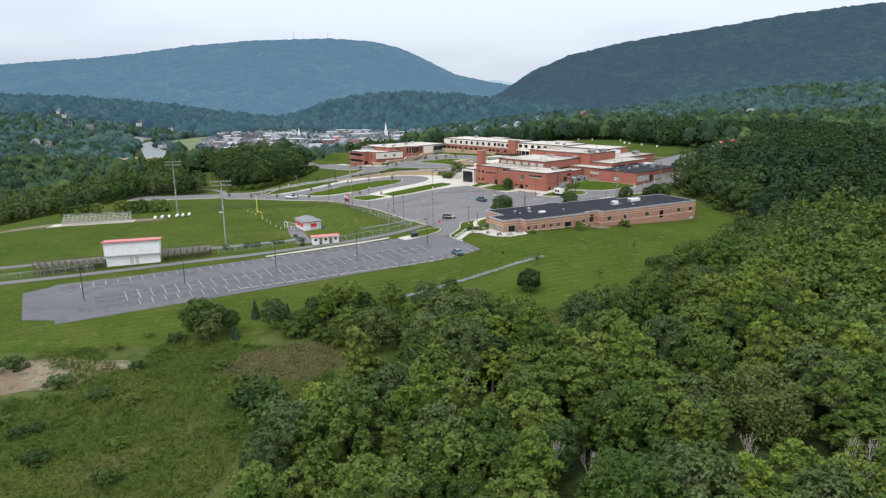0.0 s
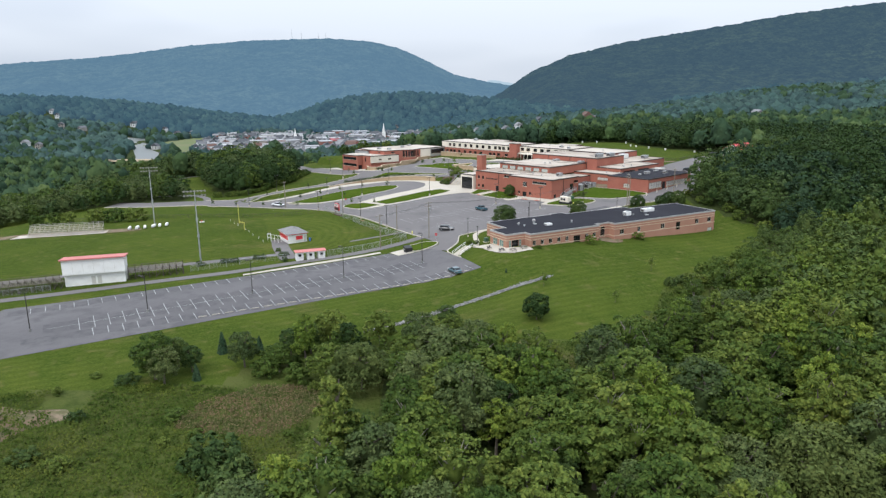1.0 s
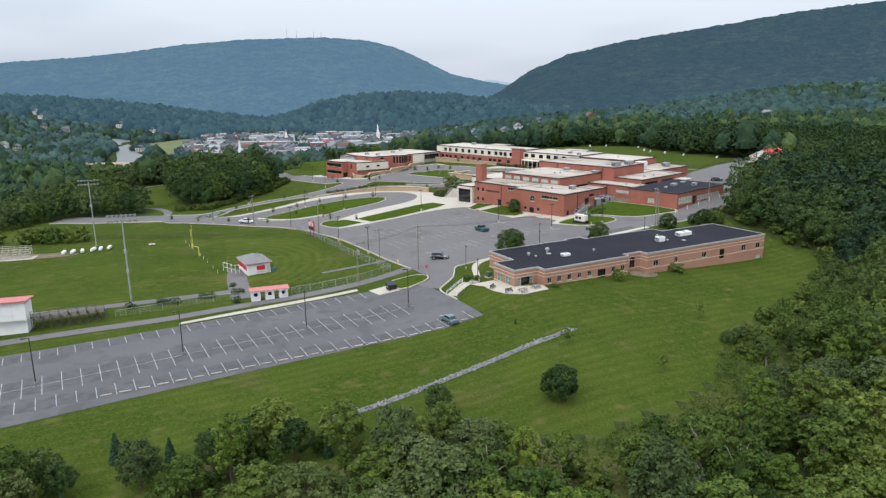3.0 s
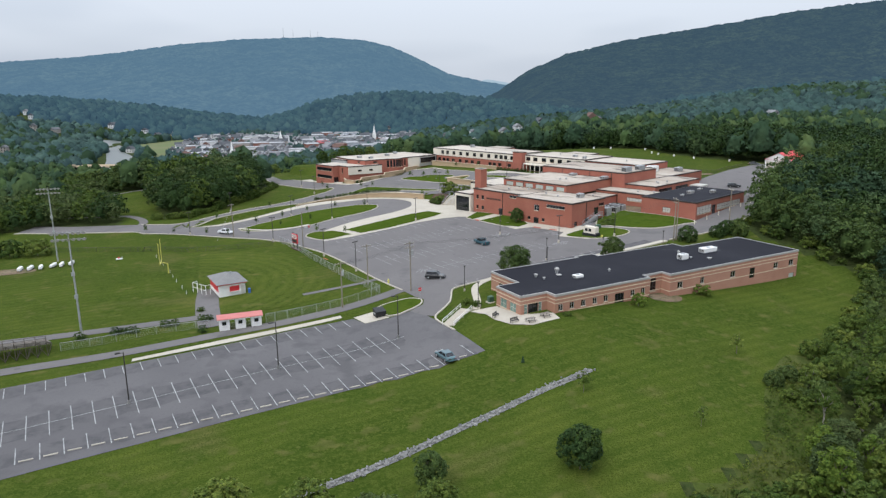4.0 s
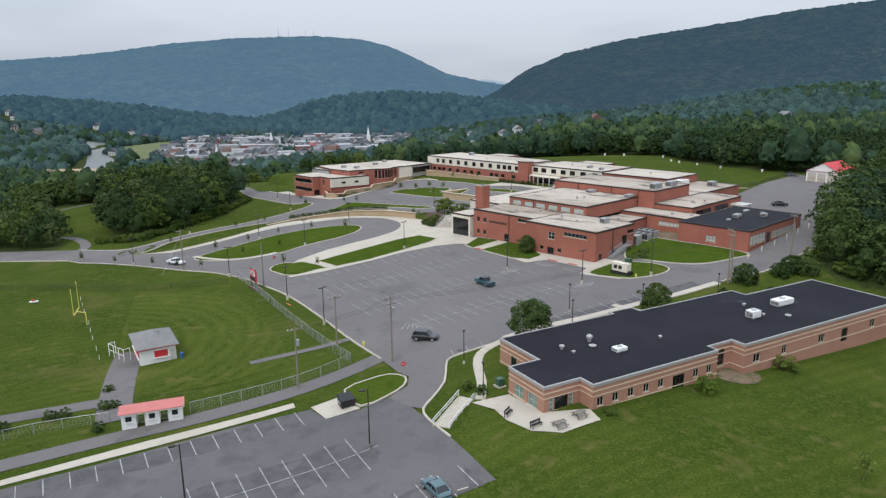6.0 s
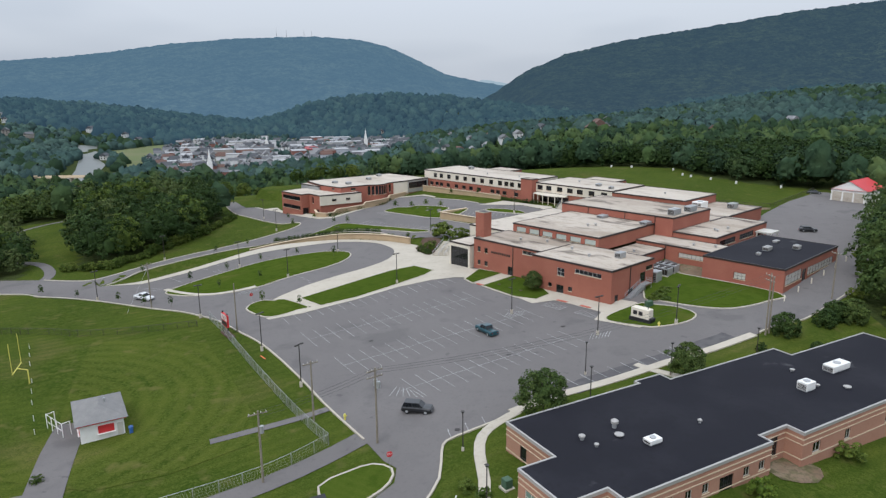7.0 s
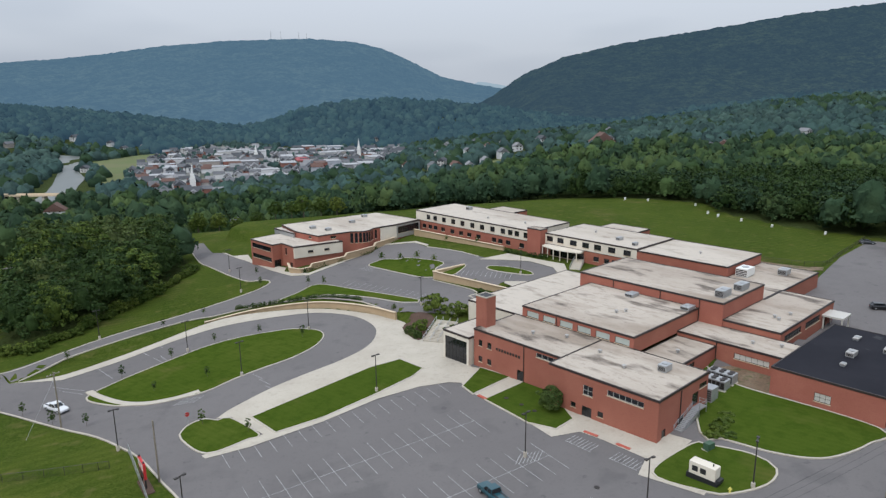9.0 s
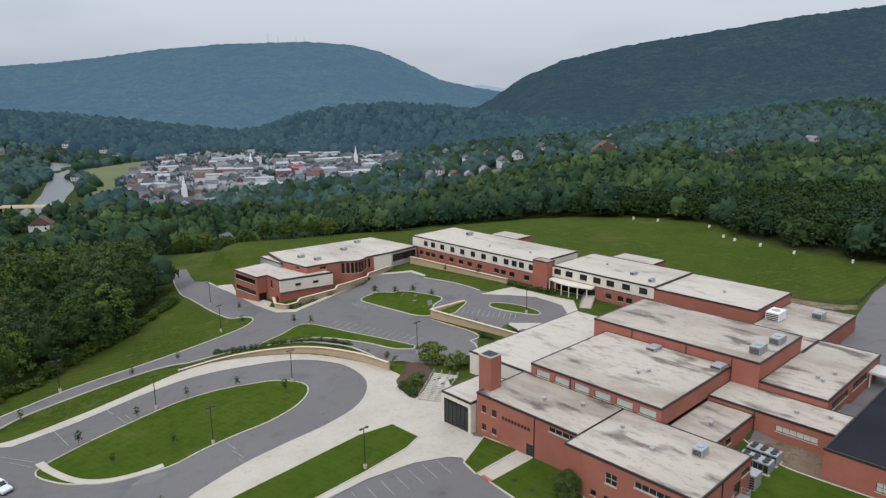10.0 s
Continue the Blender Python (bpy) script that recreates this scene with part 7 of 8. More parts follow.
tagged(sheet("soil_patch", [uv(10, 2), uv(16, 5), uv(21, 3), uv(21.2, 9), uv(21, 16), uv(9.5, 16)], SOIL, 0.1, cut=2.0, curved=True), "bare soil and weeds in the service courtyard", "soil", kind="structure")

# white garage with a red roof behind the yard
d = Vector((152.5 - 145.5, 365 - 374, 0))
e = thing("garage", "white garage with a red metal gable roof and white doors", "garage", pose(145.5, 374, 9.5, 0, 0, turn_of(d.x, d.y)))
L = d.length
part("wall", box(bmesh.new(), 0, L, 0, 15, -1.5, 4.4), WHITE, e)
bm = bmesh.new()
v = [bm.verts.new(q) for q in ((-0.4, -0.4, 4.2), (L + 0.4, -0.4, 4.2), (L / 2, -0.4, 7.4), (-0.4, 15.4, 4.2), (L + 0.4, 15.4, 4.2), (L / 2, 15.4, 7.4))]
for f in ((0, 2, 5, 3), (2, 1, 4, 5), (3, 4, 1, 0)):
    bm.faces.new([v[i] for i in f])
part("roof", bm, RED, e)
for y in (-0.02, 14.98):
    bm = bmesh.new()
    f = bm.faces.new([bm.verts.new(q) for q in ((0, y, 4.3), (L, y, 4.3), (L / 2, y, 7.2))])
    r = bmesh.ops.extrude_face_region(bm, geom=[f])
    for q in r["geom"]:
        if isinstance(q, bmesh.types.BMVert):
            q.co.y += 0.1
    part("gable", bm, WHITE, e)
for k in range(3):
    x = 0.55 + 3.55 * k
    dr = part("garage_door", box(bmesh.new(), x, x + 3.0, -0.06, 0.02, 0.02, 3.4), ROOF_NEW, e)
    for i in range(1, 4):
        part("joint", box(bmesh.new(), x, x + 3.0, -0.075, -0.05, 0.85 * i - 0.02, 0.85 * i + 0.02), FRAME_PALE, dr)
first = None
for x, y in ((118.9, 458.9), (116.9, 440.8), (118.5, 434.8), (123.7, 426), (129.7, 414.6), (142, 402), (104, 476), (96, 484)):
    m = ground_pose(x, y, 25)
    if first is None:
        first = tagged(part("marker_post", box(bmesh.new(), -0.45, 0.45, -0.2, 0.2, -0.2, 1.0, bevel=0.06), WHITE), "low white marker post at the field edge", "marker post", "markers along the field edge")
        first.matrix_basis = m
    else:
        copy_thing(first, m)


# ---- plants ----
rng = np.random.default_rng(7)


def quad_mesh(name, verts, quads, mat):
    """A mesh of triangles or quads from arrays."""
    me = bpy.data.meshes.new(name)
    verts, quads = np.asarray(verts, np.float32), np.asarray(quads, np.int32)
    me.vertices.add(len(verts))
    me.vertices.foreach_set("co", verts.ravel())
    me.loops.add(quads.size)
    me.loops.foreach_set("vertex_index", quads.ravel())
    me.polygons.add(len(quads))
    me.polygons.foreach_set("loop_start", np.arange(0, quads.size, quads.shape[1], dtype=np.int32))
    me.update(calc_edges=True)
    me.materials.append(mat)
    return me


def leaf_quads(p, n, size):
    """One three-cornered leaf clump at each place p, facing n."""
    k = len(p)
    n = n / np.linalg.norm(n, axis=1, keepdims=True)
    t = np.cross(n, rng.normal(size=(k, 3)))
    t /= np.linalg.norm(t, axis=1, keepdims=True)
    b = np.cross(n, t)
    s = (size * rng.uniform(0.6, 1.35, k))[:, None]
    a = s * rng.uniform(0.7, 1.0, k)[:, None]
    v = np.stack([p + t * s * 1.2 - n * s * 0.15, p - t * s * 0.6 + b * a, p - t * s * 0.6 - b * a], 1).reshape(-1, 3)
    return v, np.arange(3 * k).reshape(-1, 3)


def triangles(q):
    return np.concatenate([q[:, [0, 1, 2]], q[:, [0, 2, 3]]])


def join_quads(parts):
    vs, qs, k = [], [], 0
    for v, q in parts:
        vs.append(v)
        qs.append(q + k)
        k += len(v)
    return np.concatenate(vs), np.concatenate(qs)


def lump(r):
    v, q = [], []
    for j in range(5):
        t = math.pi * (0.06 + 0.62 * j / 4)
        for i in range(7):
            a = 2 * math.pi * (i + 0.5 * (j % 2)) / 7
            k = r * rng.uniform(0.72, 1.18)
            v.append((math.sin(t) * math.cos(a) * k, math.sin(t) * math.sin(a) * k, (math.cos(t) + 0.35) * k * 1.05))
    for j in range(4):
        for i in range(7):
            q.append((j * 7 + i, (j + 1) * 7 + i, (j + 1) * 7 + (i + 1) % 7, j * 7 + (i + 1) % 7))
    q += [(0, 1, 2, 3), (0, 3, 4, 6)]
    return np.array(v), np.array(q)


def crown(h, r, low, lobes, per, size, droop=0.0, narrow=0.0, ragged=0.3):
    """Many small sprays of leaf clumps on an uneven crown from height low to h, over a small dark heart."""
    shift = rng.uniform(0, 40)
    mid, half = (h + low) / 2, (h - low) / 2
    v, q = lump(1.0)
    parts = [(v * (r * 0.44, r * 0.44, half * 0.5) + (0, 0, mid - half * 0.3), triangles(q))]
    for i in range(lobes):
        f = 1 - 2 * (i + 0.5) / lobes * 0.86
        a = i * 2.39996 + rng.uniform(-0.4, 0.4)
        flat = math.sqrt(max(0.0, 1 - f * f))
        d = Vector((math.cos(a) * flat, math.sin(a) * flat, f))
        out = 1 + ragged * 1.6 * noise.noise((d.x * 1.7 + shift, d.y * 1.7, d.z * 1.7)) + ragged * 0.5 * rng.uniform(-1, 1)
        lr = r * rng.uniform(0.17, 0.33)
        k = out * (1 - narrow * (f + 1) / 2)
        c = np.array([d.x * (r - lr * 0.6) * k, d.y * (r - lr * 0.6) * k, mid + d.z * (half - lr * 0.5) * min(out, 1.12)])
        n = max(4, int(per * rng.uniform(0.6, 1.4)))
        way = rng.normal(size=(n, 3)) + np.array([d.x, d.y, d.z + 0.5]) * 0.8
        way /= np.linalg.norm(way, axis=1, keepdims=True)
        p = c + way * lr * (rng.uniform(0.35, 1.0, (n, 1)) ** 0.6 * 1.25) * np.array([1.1, 1.1, 0.75])
        if droop:
            p[:, 2] -= droop * rng.uniform(0, 1, n) ** 2 * lr
        parts.append(leaf_quads(p, way * 0.7 + rng.normal(size=(n, 3)) * 0.45 + (0, 0, 0.45), size))
    return join_quads(parts)


def trunk_bmesh(h, r, limbs, spread):
    bm = bmesh.new()
    bends = [Vector((0, 0, -0.5))]
    for k in range(1, 5):
        bends.append(Vector((rng.normal() * 0.04 * h * k / 4, rng.normal() * 0.04 * h * k / 4, h * 0.8 * k / 4)))
    for k in range(4):
        rod(bm, bends[k], bends[k + 1], r * (1 - 0.2 * k), r * (1 - 0.2 * (k + 1)), 6, False)
    for k in range(limbs):
        a, f = k * 2.4 + rng.uniform(0, 1), rng.uniform(0.3, 0.9)
        s = bends[1].lerp(bends[4], f)
        e = s + Vector((math.cos(a) * spread, math.sin(a) * spread, h * rng.uniform(0.1, 0.26)))
        rod(bm, s, e, r * 0.4, r * 0.12, 5, False)
    return bm


def make_tree(name, label, category, h, r, low, lobes, per, size, mat, droop=0.0, narrow=0.0, limbs=6, trunk=None, group="", ragged=0.3, bark=None):
    e = thing(name, label, category, group=group)
    part("trunk", trunk_bmesh(h, trunk or 0.03 * h, limbs, r * 0.6), bark or BARK, e)
    c = new("crown", quad_mesh("crown", *crown(h, r, low, lobes, per, size, droop, narrow, ragged), mat))
    c.parent = e
    return e


PLANTED = []


def plant(first, x, y, s=1.0, turn=None, sink=0.1, flat=1.0):
    """The first call sets the tree itself, later ones a copy."""
    turn = rng.uniform(0, 360) if turn is None else turn
    m = pose(x, y, land(x, y) - sink, 0, 0, turn) @ Matrix.Diagonal((s, s, s * flat, 1))
    if first.name in PLANTED:
        return copy_thing(first, m)
    PLANTED.append(first.name)
    first.matrix_basis = m
    return first


def fir(h, r):
    parts = []
    for k in range(11):
        f = k / 11
        n = int(120 * (1 - f) + 20)
        a = rng.uniform(0, 2 * math.pi, n)
        d = r * (1 - f) ** 0.9 * np.sqrt(rng.uniform(0.12, 1, n))
        z = h * (0.08 + 0.9 * f) - d * 0.28 + rng.normal(size=n) * 0.12
        p = np.stack([np.cos(a) * d, np.sin(a) * d, z], 1)
        nn = np.stack([np.cos(a), np.sin(a), np.full(n, 0.8)], 1) + rng.normal(size=(n, 3)) * 0.35
        parts.append(leaf_quads(p, nn, 0.34))
    return join_quads(parts)


WOOD = "trees of the near wood"
kinds = [
    make_tree("tree", "green broadleaf tree with a dense rounded crown", "tree", 10.2, 3.3, 1.8, 44, 82, 0.23, LEAF, group=WOOD),
    make_tree("tree", "bright green broadleaf tree with an open uneven crown", "tree", 11.2, 2.8, 2.4, 40, 76, 0.22, LEAF_LIME, narrow=0.2, ragged=0.42, group=WOOD),
    make_tree("tree", "dark green broadleaf tree with a dense crown", "tree", 10.6, 3.4, 1.8, 46, 82, 0.23, LEAF_DARK, group=WOOD),
    make_tree("tree", "slender green tree among the wood", "tree", 12, 2.3, 2.6, 38, 72, 0.22, LEAF, narrow=0.4, ragged=0.4, group=WOOD),
    make_tree("tree", "thin-crowned green tree showing pale bare limbs", "tree", 10, 2.7, 4.2, 24, 64, 0.21, LEAF, limbs=12, ragged=0.5, group=WOOD, bark=BARK_PALE),
    make_tree("tree", "grey-green broadleaf tree with soft feathery foliage", "tree", 9.8, 3.6, 1.4, 48, 80, 0.21, LEAF_GREY, ragged=0.25, group=WOOD),
]
shrub = make_tree("shrub", "low green shrub at the wood's edge", "shrub", 3.0, 1.8, -0.3, 16, 60, 0.19, LEAF, limbs=4, trunk=0.06, group="shrubs at the wood's edge")
dark_shrub = make_tree("shrub", "low dark green shrub in the rough meadow", "shrub", 2.6, 2.1, -0.3, 16, 60, 0.19, LEAF_DARK, limbs=4, trunk=0.05, group="shrubs in the meadow")
willow = make_tree("willow_tree", "pale grey-green willow with a wide drooping crown", "tree", 9.0, 5.2, 1.2, 60, 150, 0.2, LEAF_PALE, droop=2.2, ragged=0.2)
flowering = make_tree("tree", "broad tree with pale yellowish blossom on its crown", "tree", 7.6, 4.2, 0.6, 54, 120, 0.2, LEAF_PALE)
round_tree = make_tree("tree", "small dark round-headed tree alone on the lawn", "tree", 5.6, 2.4, 0.5, 44, 110, 0.15, LEAF_DARK, trunk=0.12, ragged=0.16)
lot_tree = make_tree("tree", "broad green shade tree beside the annex", "tree", 7.6, 3.5, 1.1, 54, 130, 0.17, LEAF_DARK, narrow=0.15, trunk=0.17, ragged=0.3, group="shade trees beside the annex")
sapling = make_tree("young_tree", "thin young street tree with a small green head", "young tree", 3.3, 0.62, 0.9, 14, 30, 0.1, LEAF_DARK, trunk=0.05, limbs=4, ragged=0.2, group="young trees along the drives")
lawn_sapling = make_tree("young_tree", "spindly young tree planted on the lawn", "young tree", 3.9, 1.0, 0.9, 16, 16, 0.14, LEAF, trunk=0.05, limbs=6, ragged=0.5, group="young trees on the lawn")
bush = make_tree("bush", "round leafy green bush on the grass", "bush", 3.3, 2.1, -0.6, 44, 66, 0.15, LEAF_DARK, limbs=3, trunk=0.06, ragged=0.1)
hedge_bush = make_tree("hedge_bush", "small clipped dark hedge bush", "bush", 1.35, 0.72, -0.35, 16, 24, 0.11, LEAF_DARK, limbs=2, trunk=0.03, ragged=0.05, group="hedge bushes")
yellow_bush = make_tree("bush", "bright yellow-green bush against the annex wall", "bush", 2.6, 1.4, 0.0, 18, 36, 0.18, LEAF_LIME, limbs=3, trunk=0.05)
fir_tree = thing("fir_tree", "dark conical fir at the edge of the rough meadow", "tree", group="firs")
part("trunk", rod(bmesh.new(), (0, 0, -0.4), (0, 0, 6.6), 0.16, 0.03), BARK, fir_tree)
needles = new("crown", quad_mesh("crown", *fir(7.2, 1.9), LEAF_FIR))
needles.parent = fir_tree
dead_tree = thing("dead_tree", "leafless bleached dead tree with forked branches", "dead tree", group="dead trees")
bm = bmesh.new()
tips = [(Vector((0, 0, -0.4)), Vector((0.2, 0.1, 4.2)), 0.2)]
for level in range(4):
    grown = []
    for a, b, r in tips:
        rod(bm, a, b, r, r * 0.6, 5, False)
        for k in range(3 if level else 4):
            d = (b - a).normalized() + Vector(rng.normal(size=3)) * 0.36 + Vector((0, 0, 0.4))
            grown.append((b, b + d.normalized() * (2.9 - 0.5 * level) * rng.uniform(0.7, 1.2), r * 0.55))
    tips = grown
part("bare_crown", bm, DEAD_WOOD, dead_tree)

WOOD_EDGE = [(-28, 62), (-25.5, 84), (-19.5, 97), (-14, 110), (-14, 122), (-30, 131), (-27, 140), (-12, 140), (2, 146), (9, 143), (20, 136), (30, 144), (40, 147), (54, 158), (60, 177), (69, 188), (81, 201), (94, 217), (103, 232),
             (99, 250), (92, 259), (93, 267), (105, 288), (123, 314), (143, 341), (162, 361), (180, 372), (177, 388), (160, 397), (148, 406), (136, 418), (130, 430), (125, 438),
             (124, 446), (126, 464), (111, 483), (62, 517), (330, 540), (330, 66)]


def scatter(poly, gap, jitter=0.45, seen=None):
    """Places in a polygon, about gap apart."""
    res = []
    x0, x1 = min(p[0] for p in poly), max(p[0] for p in poly)
    y0, y1 = min(p[1] for p in poly), max(p[1] for p in poly)
    j = 0
    y = y0
    while y < y1:
        x = x0 + (gap / 2 if j % 2 else 0)
        while x < x1:
            a, b = x + rng.uniform(-1, 1) * gap * jitter, y + rng.uniform(-1, 1) * gap * jitter
            if abs(a) < 0.68 * b + 16 and inside(poly, a, b):
                res.append((a, b))
            x += gap
        y += gap * 0.87
        j += 1
    return res


def edge_growth(x, y):
    """Trees stand low at the edge of the lawn and tall inside the wood."""
    return 0.62 + 0.42 * ease(abs(side(WOOD_EDGE[5:20], x, y)) / 22)


DEAD_PLACES = ((14.4, 83, 0.7), (19.6, 83.6, 0.8), (22, 84.4, 0.65), (41.9, 85, 0.95), (47.4, 82.5, 0.7), (54.6, 83.2, 1.05), (58.5, 85, 0.9), (80, 172, 0.8))
near, beyond = [], []
for x, y in scatter(WOOD_EDGE, 5.5):
    if y > 62 and y < 178 and x < 75:
        near.append((x, y))
for x, y in scatter(WOOD_EDGE, 7.0):
    if y >= 178 or (x >= 75 and y > 62):
        beyond.append((x, y))
for x, y in near:
    if math.hypot(x - 49.5, y - 98.5) < 7.5 or (abs(x - 46) < 6 and 84 < y < 98.5) or math.hypot(x + 13, y - 127) < 5.5 or (abs(x + 11) < 4.5 and 114 < y < 127) or any(abs(x - a) < 3 and -5 < y - b < 3 for a, b, _ in DEAD_PLACES):
        continue
    k = rng.choice(6, p=(0.3, 0.16, 0.16, 0.13, 0.13, 0.12))
    grown = edge_growth(x, y)
    if noise.noise((x * 0.09, y * 0.09, 1.5)) < -0.5:
        plant(shrub, x, y, rng.uniform(0.7, 1.2))
    else:
        plant(kinds[k], x, y, grown * rng.uniform(0.66, 1.2), flat=rng.uniform(0.82, 1.12))
plant(willow, 49.5, 98.5, 1.2)
plant(flowering, -13.2, 127.4, 1.0)
for k, x, y, s in ((0, -48.6, 128.6, 0.82), (5, -46.4, 126.9, 0.6), (2, -43.4, 131.6, 0.66), (2, -46.5, 133.5, 0.74), (5, -34.8, 134.0, 0.6), (2, -27.4, 138.2, 0.76), (2, -24.0, 140.0, 0.8), (0, -20.6, 142.0, 0.76), (2, -17.2, 140.4, 0.8),
                   (0, -11.3, 142.8, 0.72), (2, 1.6, 151.2, 0.68), (5, -3.1, 137.4, 0.85), (5, 6.4, 136.0, 0.8)):
    plant(kinds[k], x, y, s)
for x, y, s in ((-40.5, 139.9, 0.62), (-33.7, 140.4, 0.8), (-41.6, 128.8, 0.75), (-13.2, 141.6, 0.7)):
    plant(fir_tree, x, y, s)
for x, y, s in DEAD_PLACES:
    plant(dead_tree, x, y, s)
for x, y, s in ((-28, 101, 1.5), (-25.6, 97.4, 1.35), (-31, 104.2, 1.2)):
    plant(dark_shrub, x, y, s)
plant(round_tree, 20.3, 154.8, 1.0)
plant(lot_tree, 20.1, 225.8, 0.95)
plant(lot_tree, 44.6, 236.8, 0.82)
plant(lot_tree, 27.3, 286.0, 0.62)
plant(bush, 68.5, 252.9, 1.1, flat=1.1)
for x, y, s in ((78, 257, 0.8), (81.4, 259.4, 0.95), (84.4, 259, 1.1), (71, 246.4, 0.5), (2.6, 325.6, 0.42), (3.4, 324.2, 0.4), (1.4, 327.6, 0.5)):
    plant(bush, x, y, s)
for x, y, s, f in ((7.4, 336.6, 1.45, 1.0), (4.0, 328.6, 1.05, 0.8), (13.1, 332.8, 1.2, 0.9), (51.2, 273.4, 0.62, 0.5), (52.8, 275.2, 0.7, 0.45), (54.4, 277.2, 0.66, 0.45), (53.6, 273.0, 0.55, 0.45), (55.8, 279.4, 0.55, 0.4)):
    plant(shrub, x, y, s, flat=f)
for x, y in ((42.4, 206.6),):
    plant(yellow_bush, x, y, 1.0)
for x, y, s in ((58.7, 216.6, 0.85), (26.8, 199.0, 0.35), (10.4, 207.6, 0.5), (8.5, 209.6, 0.5)):
    plant(shrub, x, y, s, flat=0.8)
plant(fir_tree, 16.5, 182.3, 0.28)
for x, y, s in ((54.3, 188.6, 1.0), (24.4, 172.5, 0.95), (39.2, 164.8, 0.85)):
    plant(lawn_sapling, x, y, s)
for x, y, s in ((56, 178.6, 0.6), (59.5, 181, 0.6), (-4.6, 134, 0.6)):
    plant(bush, x, y, s)
for x, y in scatter([(-120, 66), (-26, 66), (-28, 104), (-20, 112), (-22, 128), (-40, 126), (-56, 130), (-90, 126)], 8.5, 0.6):
    if rng.uniform() < 0.6:
        plant(dark_shrub if rng.uniform() < 0.45 else shrub, x, y, rng.uniform(0.3, 0.75), flat=rng.uniform(0.6, 1))
for (ax, ay), (bx, by) in zip(WOOD_EDGE[2:25], WOOD_EDGE[3:26]):
    n = int(math.hypot(bx - ax, by - ay) / 4.5)
    for k in range(n):
        f = (k + rng.uniform(0, 1)) / n
        plant(shrub, ax + (bx - ax) * f + rng.normal() * 1.2, ay + (by - ay) * f + rng.normal() * 1.2, rng.uniform(0.5, 1.05))
for x, y in ((-78.3, 326.3), (-63.4, 345.9), (-61, 315.4), (-54, 325.6), (-46.4, 333.6), (-36.2, 336.6), (-50.4, 306.4), (-41.1, 311.3), (-24.4, 330.9), (-35.2, 289.6), (-25.8, 285.6), (-55.8, 354.8), (-73.2, 299.2),
             (-49.2, 387.5), (-86, 304.6), (-64.6, 294), (-29.5, 369), (-24.6, 367), (-44.9, 374.6), (-57.8, 293), (-97, 308), (22, 397), (12, 404)):
    plant(sapling, x, y, rng.uniform(0.85, 1.15))
for x, y, s in ((-9.4, 390.2, 0.95), (2.2, 386, 0.9), (-3.3, 389.3, 0.85), (7.6, 380.4, 0.85)):
    plant(lawn_sapling, x, y, s)
for k in range(34):
    f = k / 33
    x, y = curve_points([(-47, 354.3), (-25, 354.4), (-11, 347.4), (-3, 339.6)], step=0.5)[int(f * 74)] if f < 1 else (-3, 339.6)
    plant(hedge_bush, x, y + 2.4, rng.uniform(0.75, 1.1))
for x0, y0, x1, y1, n in ((-61.7, 206.2, -57, 207, 5), (-53.3, 209.5, -50.2, 210.5, 4), (-46.3, 212, -44, 213.3, 3), (-48.9, 219, -47.7, 219.7, 2), (-67.4, 203.1, -65.1, 204, 2), (-33.5, 382.6, -12, 405.6, 22),
                          (24.4, 353.4, 29.6, 349.2, 7), (30, 387.4, 42, 376.6, 12), (19.4, 351.6, 22, 349, 4), (-43.9, 205.2, -42.7, 205.8, 1), (60.5, 246.6, 62, 247.4, 2)):
    for k in range(n):
        f = (k + 0.5) / n
        plant(hedge_bush, x0 + (x1 - x0) * f + rng.normal() * 0.15, y0 + (y1 - y0) * f + rng.normal() * 0.15, rng.uniform(0.8, 1.2))
for x, y, s in ((-148, 276, 1.2), (-142, 277, 1.2), (-131, 276, 1.5), (-124, 276, 1.5), (-116, 276.6, 1.5), (-154, 276, 1.1)):
    plant(shrub, x, y, s * 1.1)

# tufts and weeds of the rough meadow, past counting
REEDS = [(-40, 113), (-38, 121), (-31, 127), (-21, 128), (-18.5, 119), (-25, 112)]


def weeds(name, poly, gap, tall, size, mat, label, bare=-0.45):
    """Tufts of leaves in drifts of uneven height."""
    p, n = [], []
    for x, y in scatter(poly, gap, 0.7):
        drift = noise.noise((x * 0.07, y * 0.07, 2.0)) + 0.5 * noise.noise((x * 0.3, y * 0.3, 7.0))
        if drift > (0.1 if x < -56 and y > 102 else bare) and (mat is REED or not inside(REEDS, x, y)):
            z, up = land(x, y), tall * (0.5 + 0.9 * max(0.0, drift + 0.45))
            for k in range(8):
                p.append((x + rng.normal() * 0.3, y + rng.normal() * 0.3, z + rng.uniform(0.05, 1) * up))
                n.append((rng.normal() * 0.8, rng.normal() * 0.8 - 0.4, 0.9))
    tagged(new(name, quad_mesh(name, *leaf_quads(np.array(p), np.array(n), size), mat)), label, "weeds", kind="stuff")


weeds("meadow_weeds", [(-130, 64), (-34, 64), (-30, 90), (-20, 108), (-20, 122), (-38, 127), (-60, 124), (-92, 118), (-130, 112)], 0.66, 0.65, 0.16, WEED, "tangled green weeds and tufts of the rough meadow", -0.9)
weeds("meadow_weeds", REEDS, 0.6, 0.9, 0.14, REED, "dry brown reeds and seed heads in the meadow", -0.7)
weeds("meadow_weeds", EDGE_ROUGH, 0.8, 0.55, 0.16, WEED, "yellowing rough grass and weeds along the wood's edge", -0.35)

# woods beyond, past counting
def variants(count, h, r, low, lobes, per, size, **kw):
    return [crown(h * rng.uniform(0.85, 1.15), r * rng.uniform(0.85, 1.15), low, lobes, per, size, **kw) for _ in range(count)]


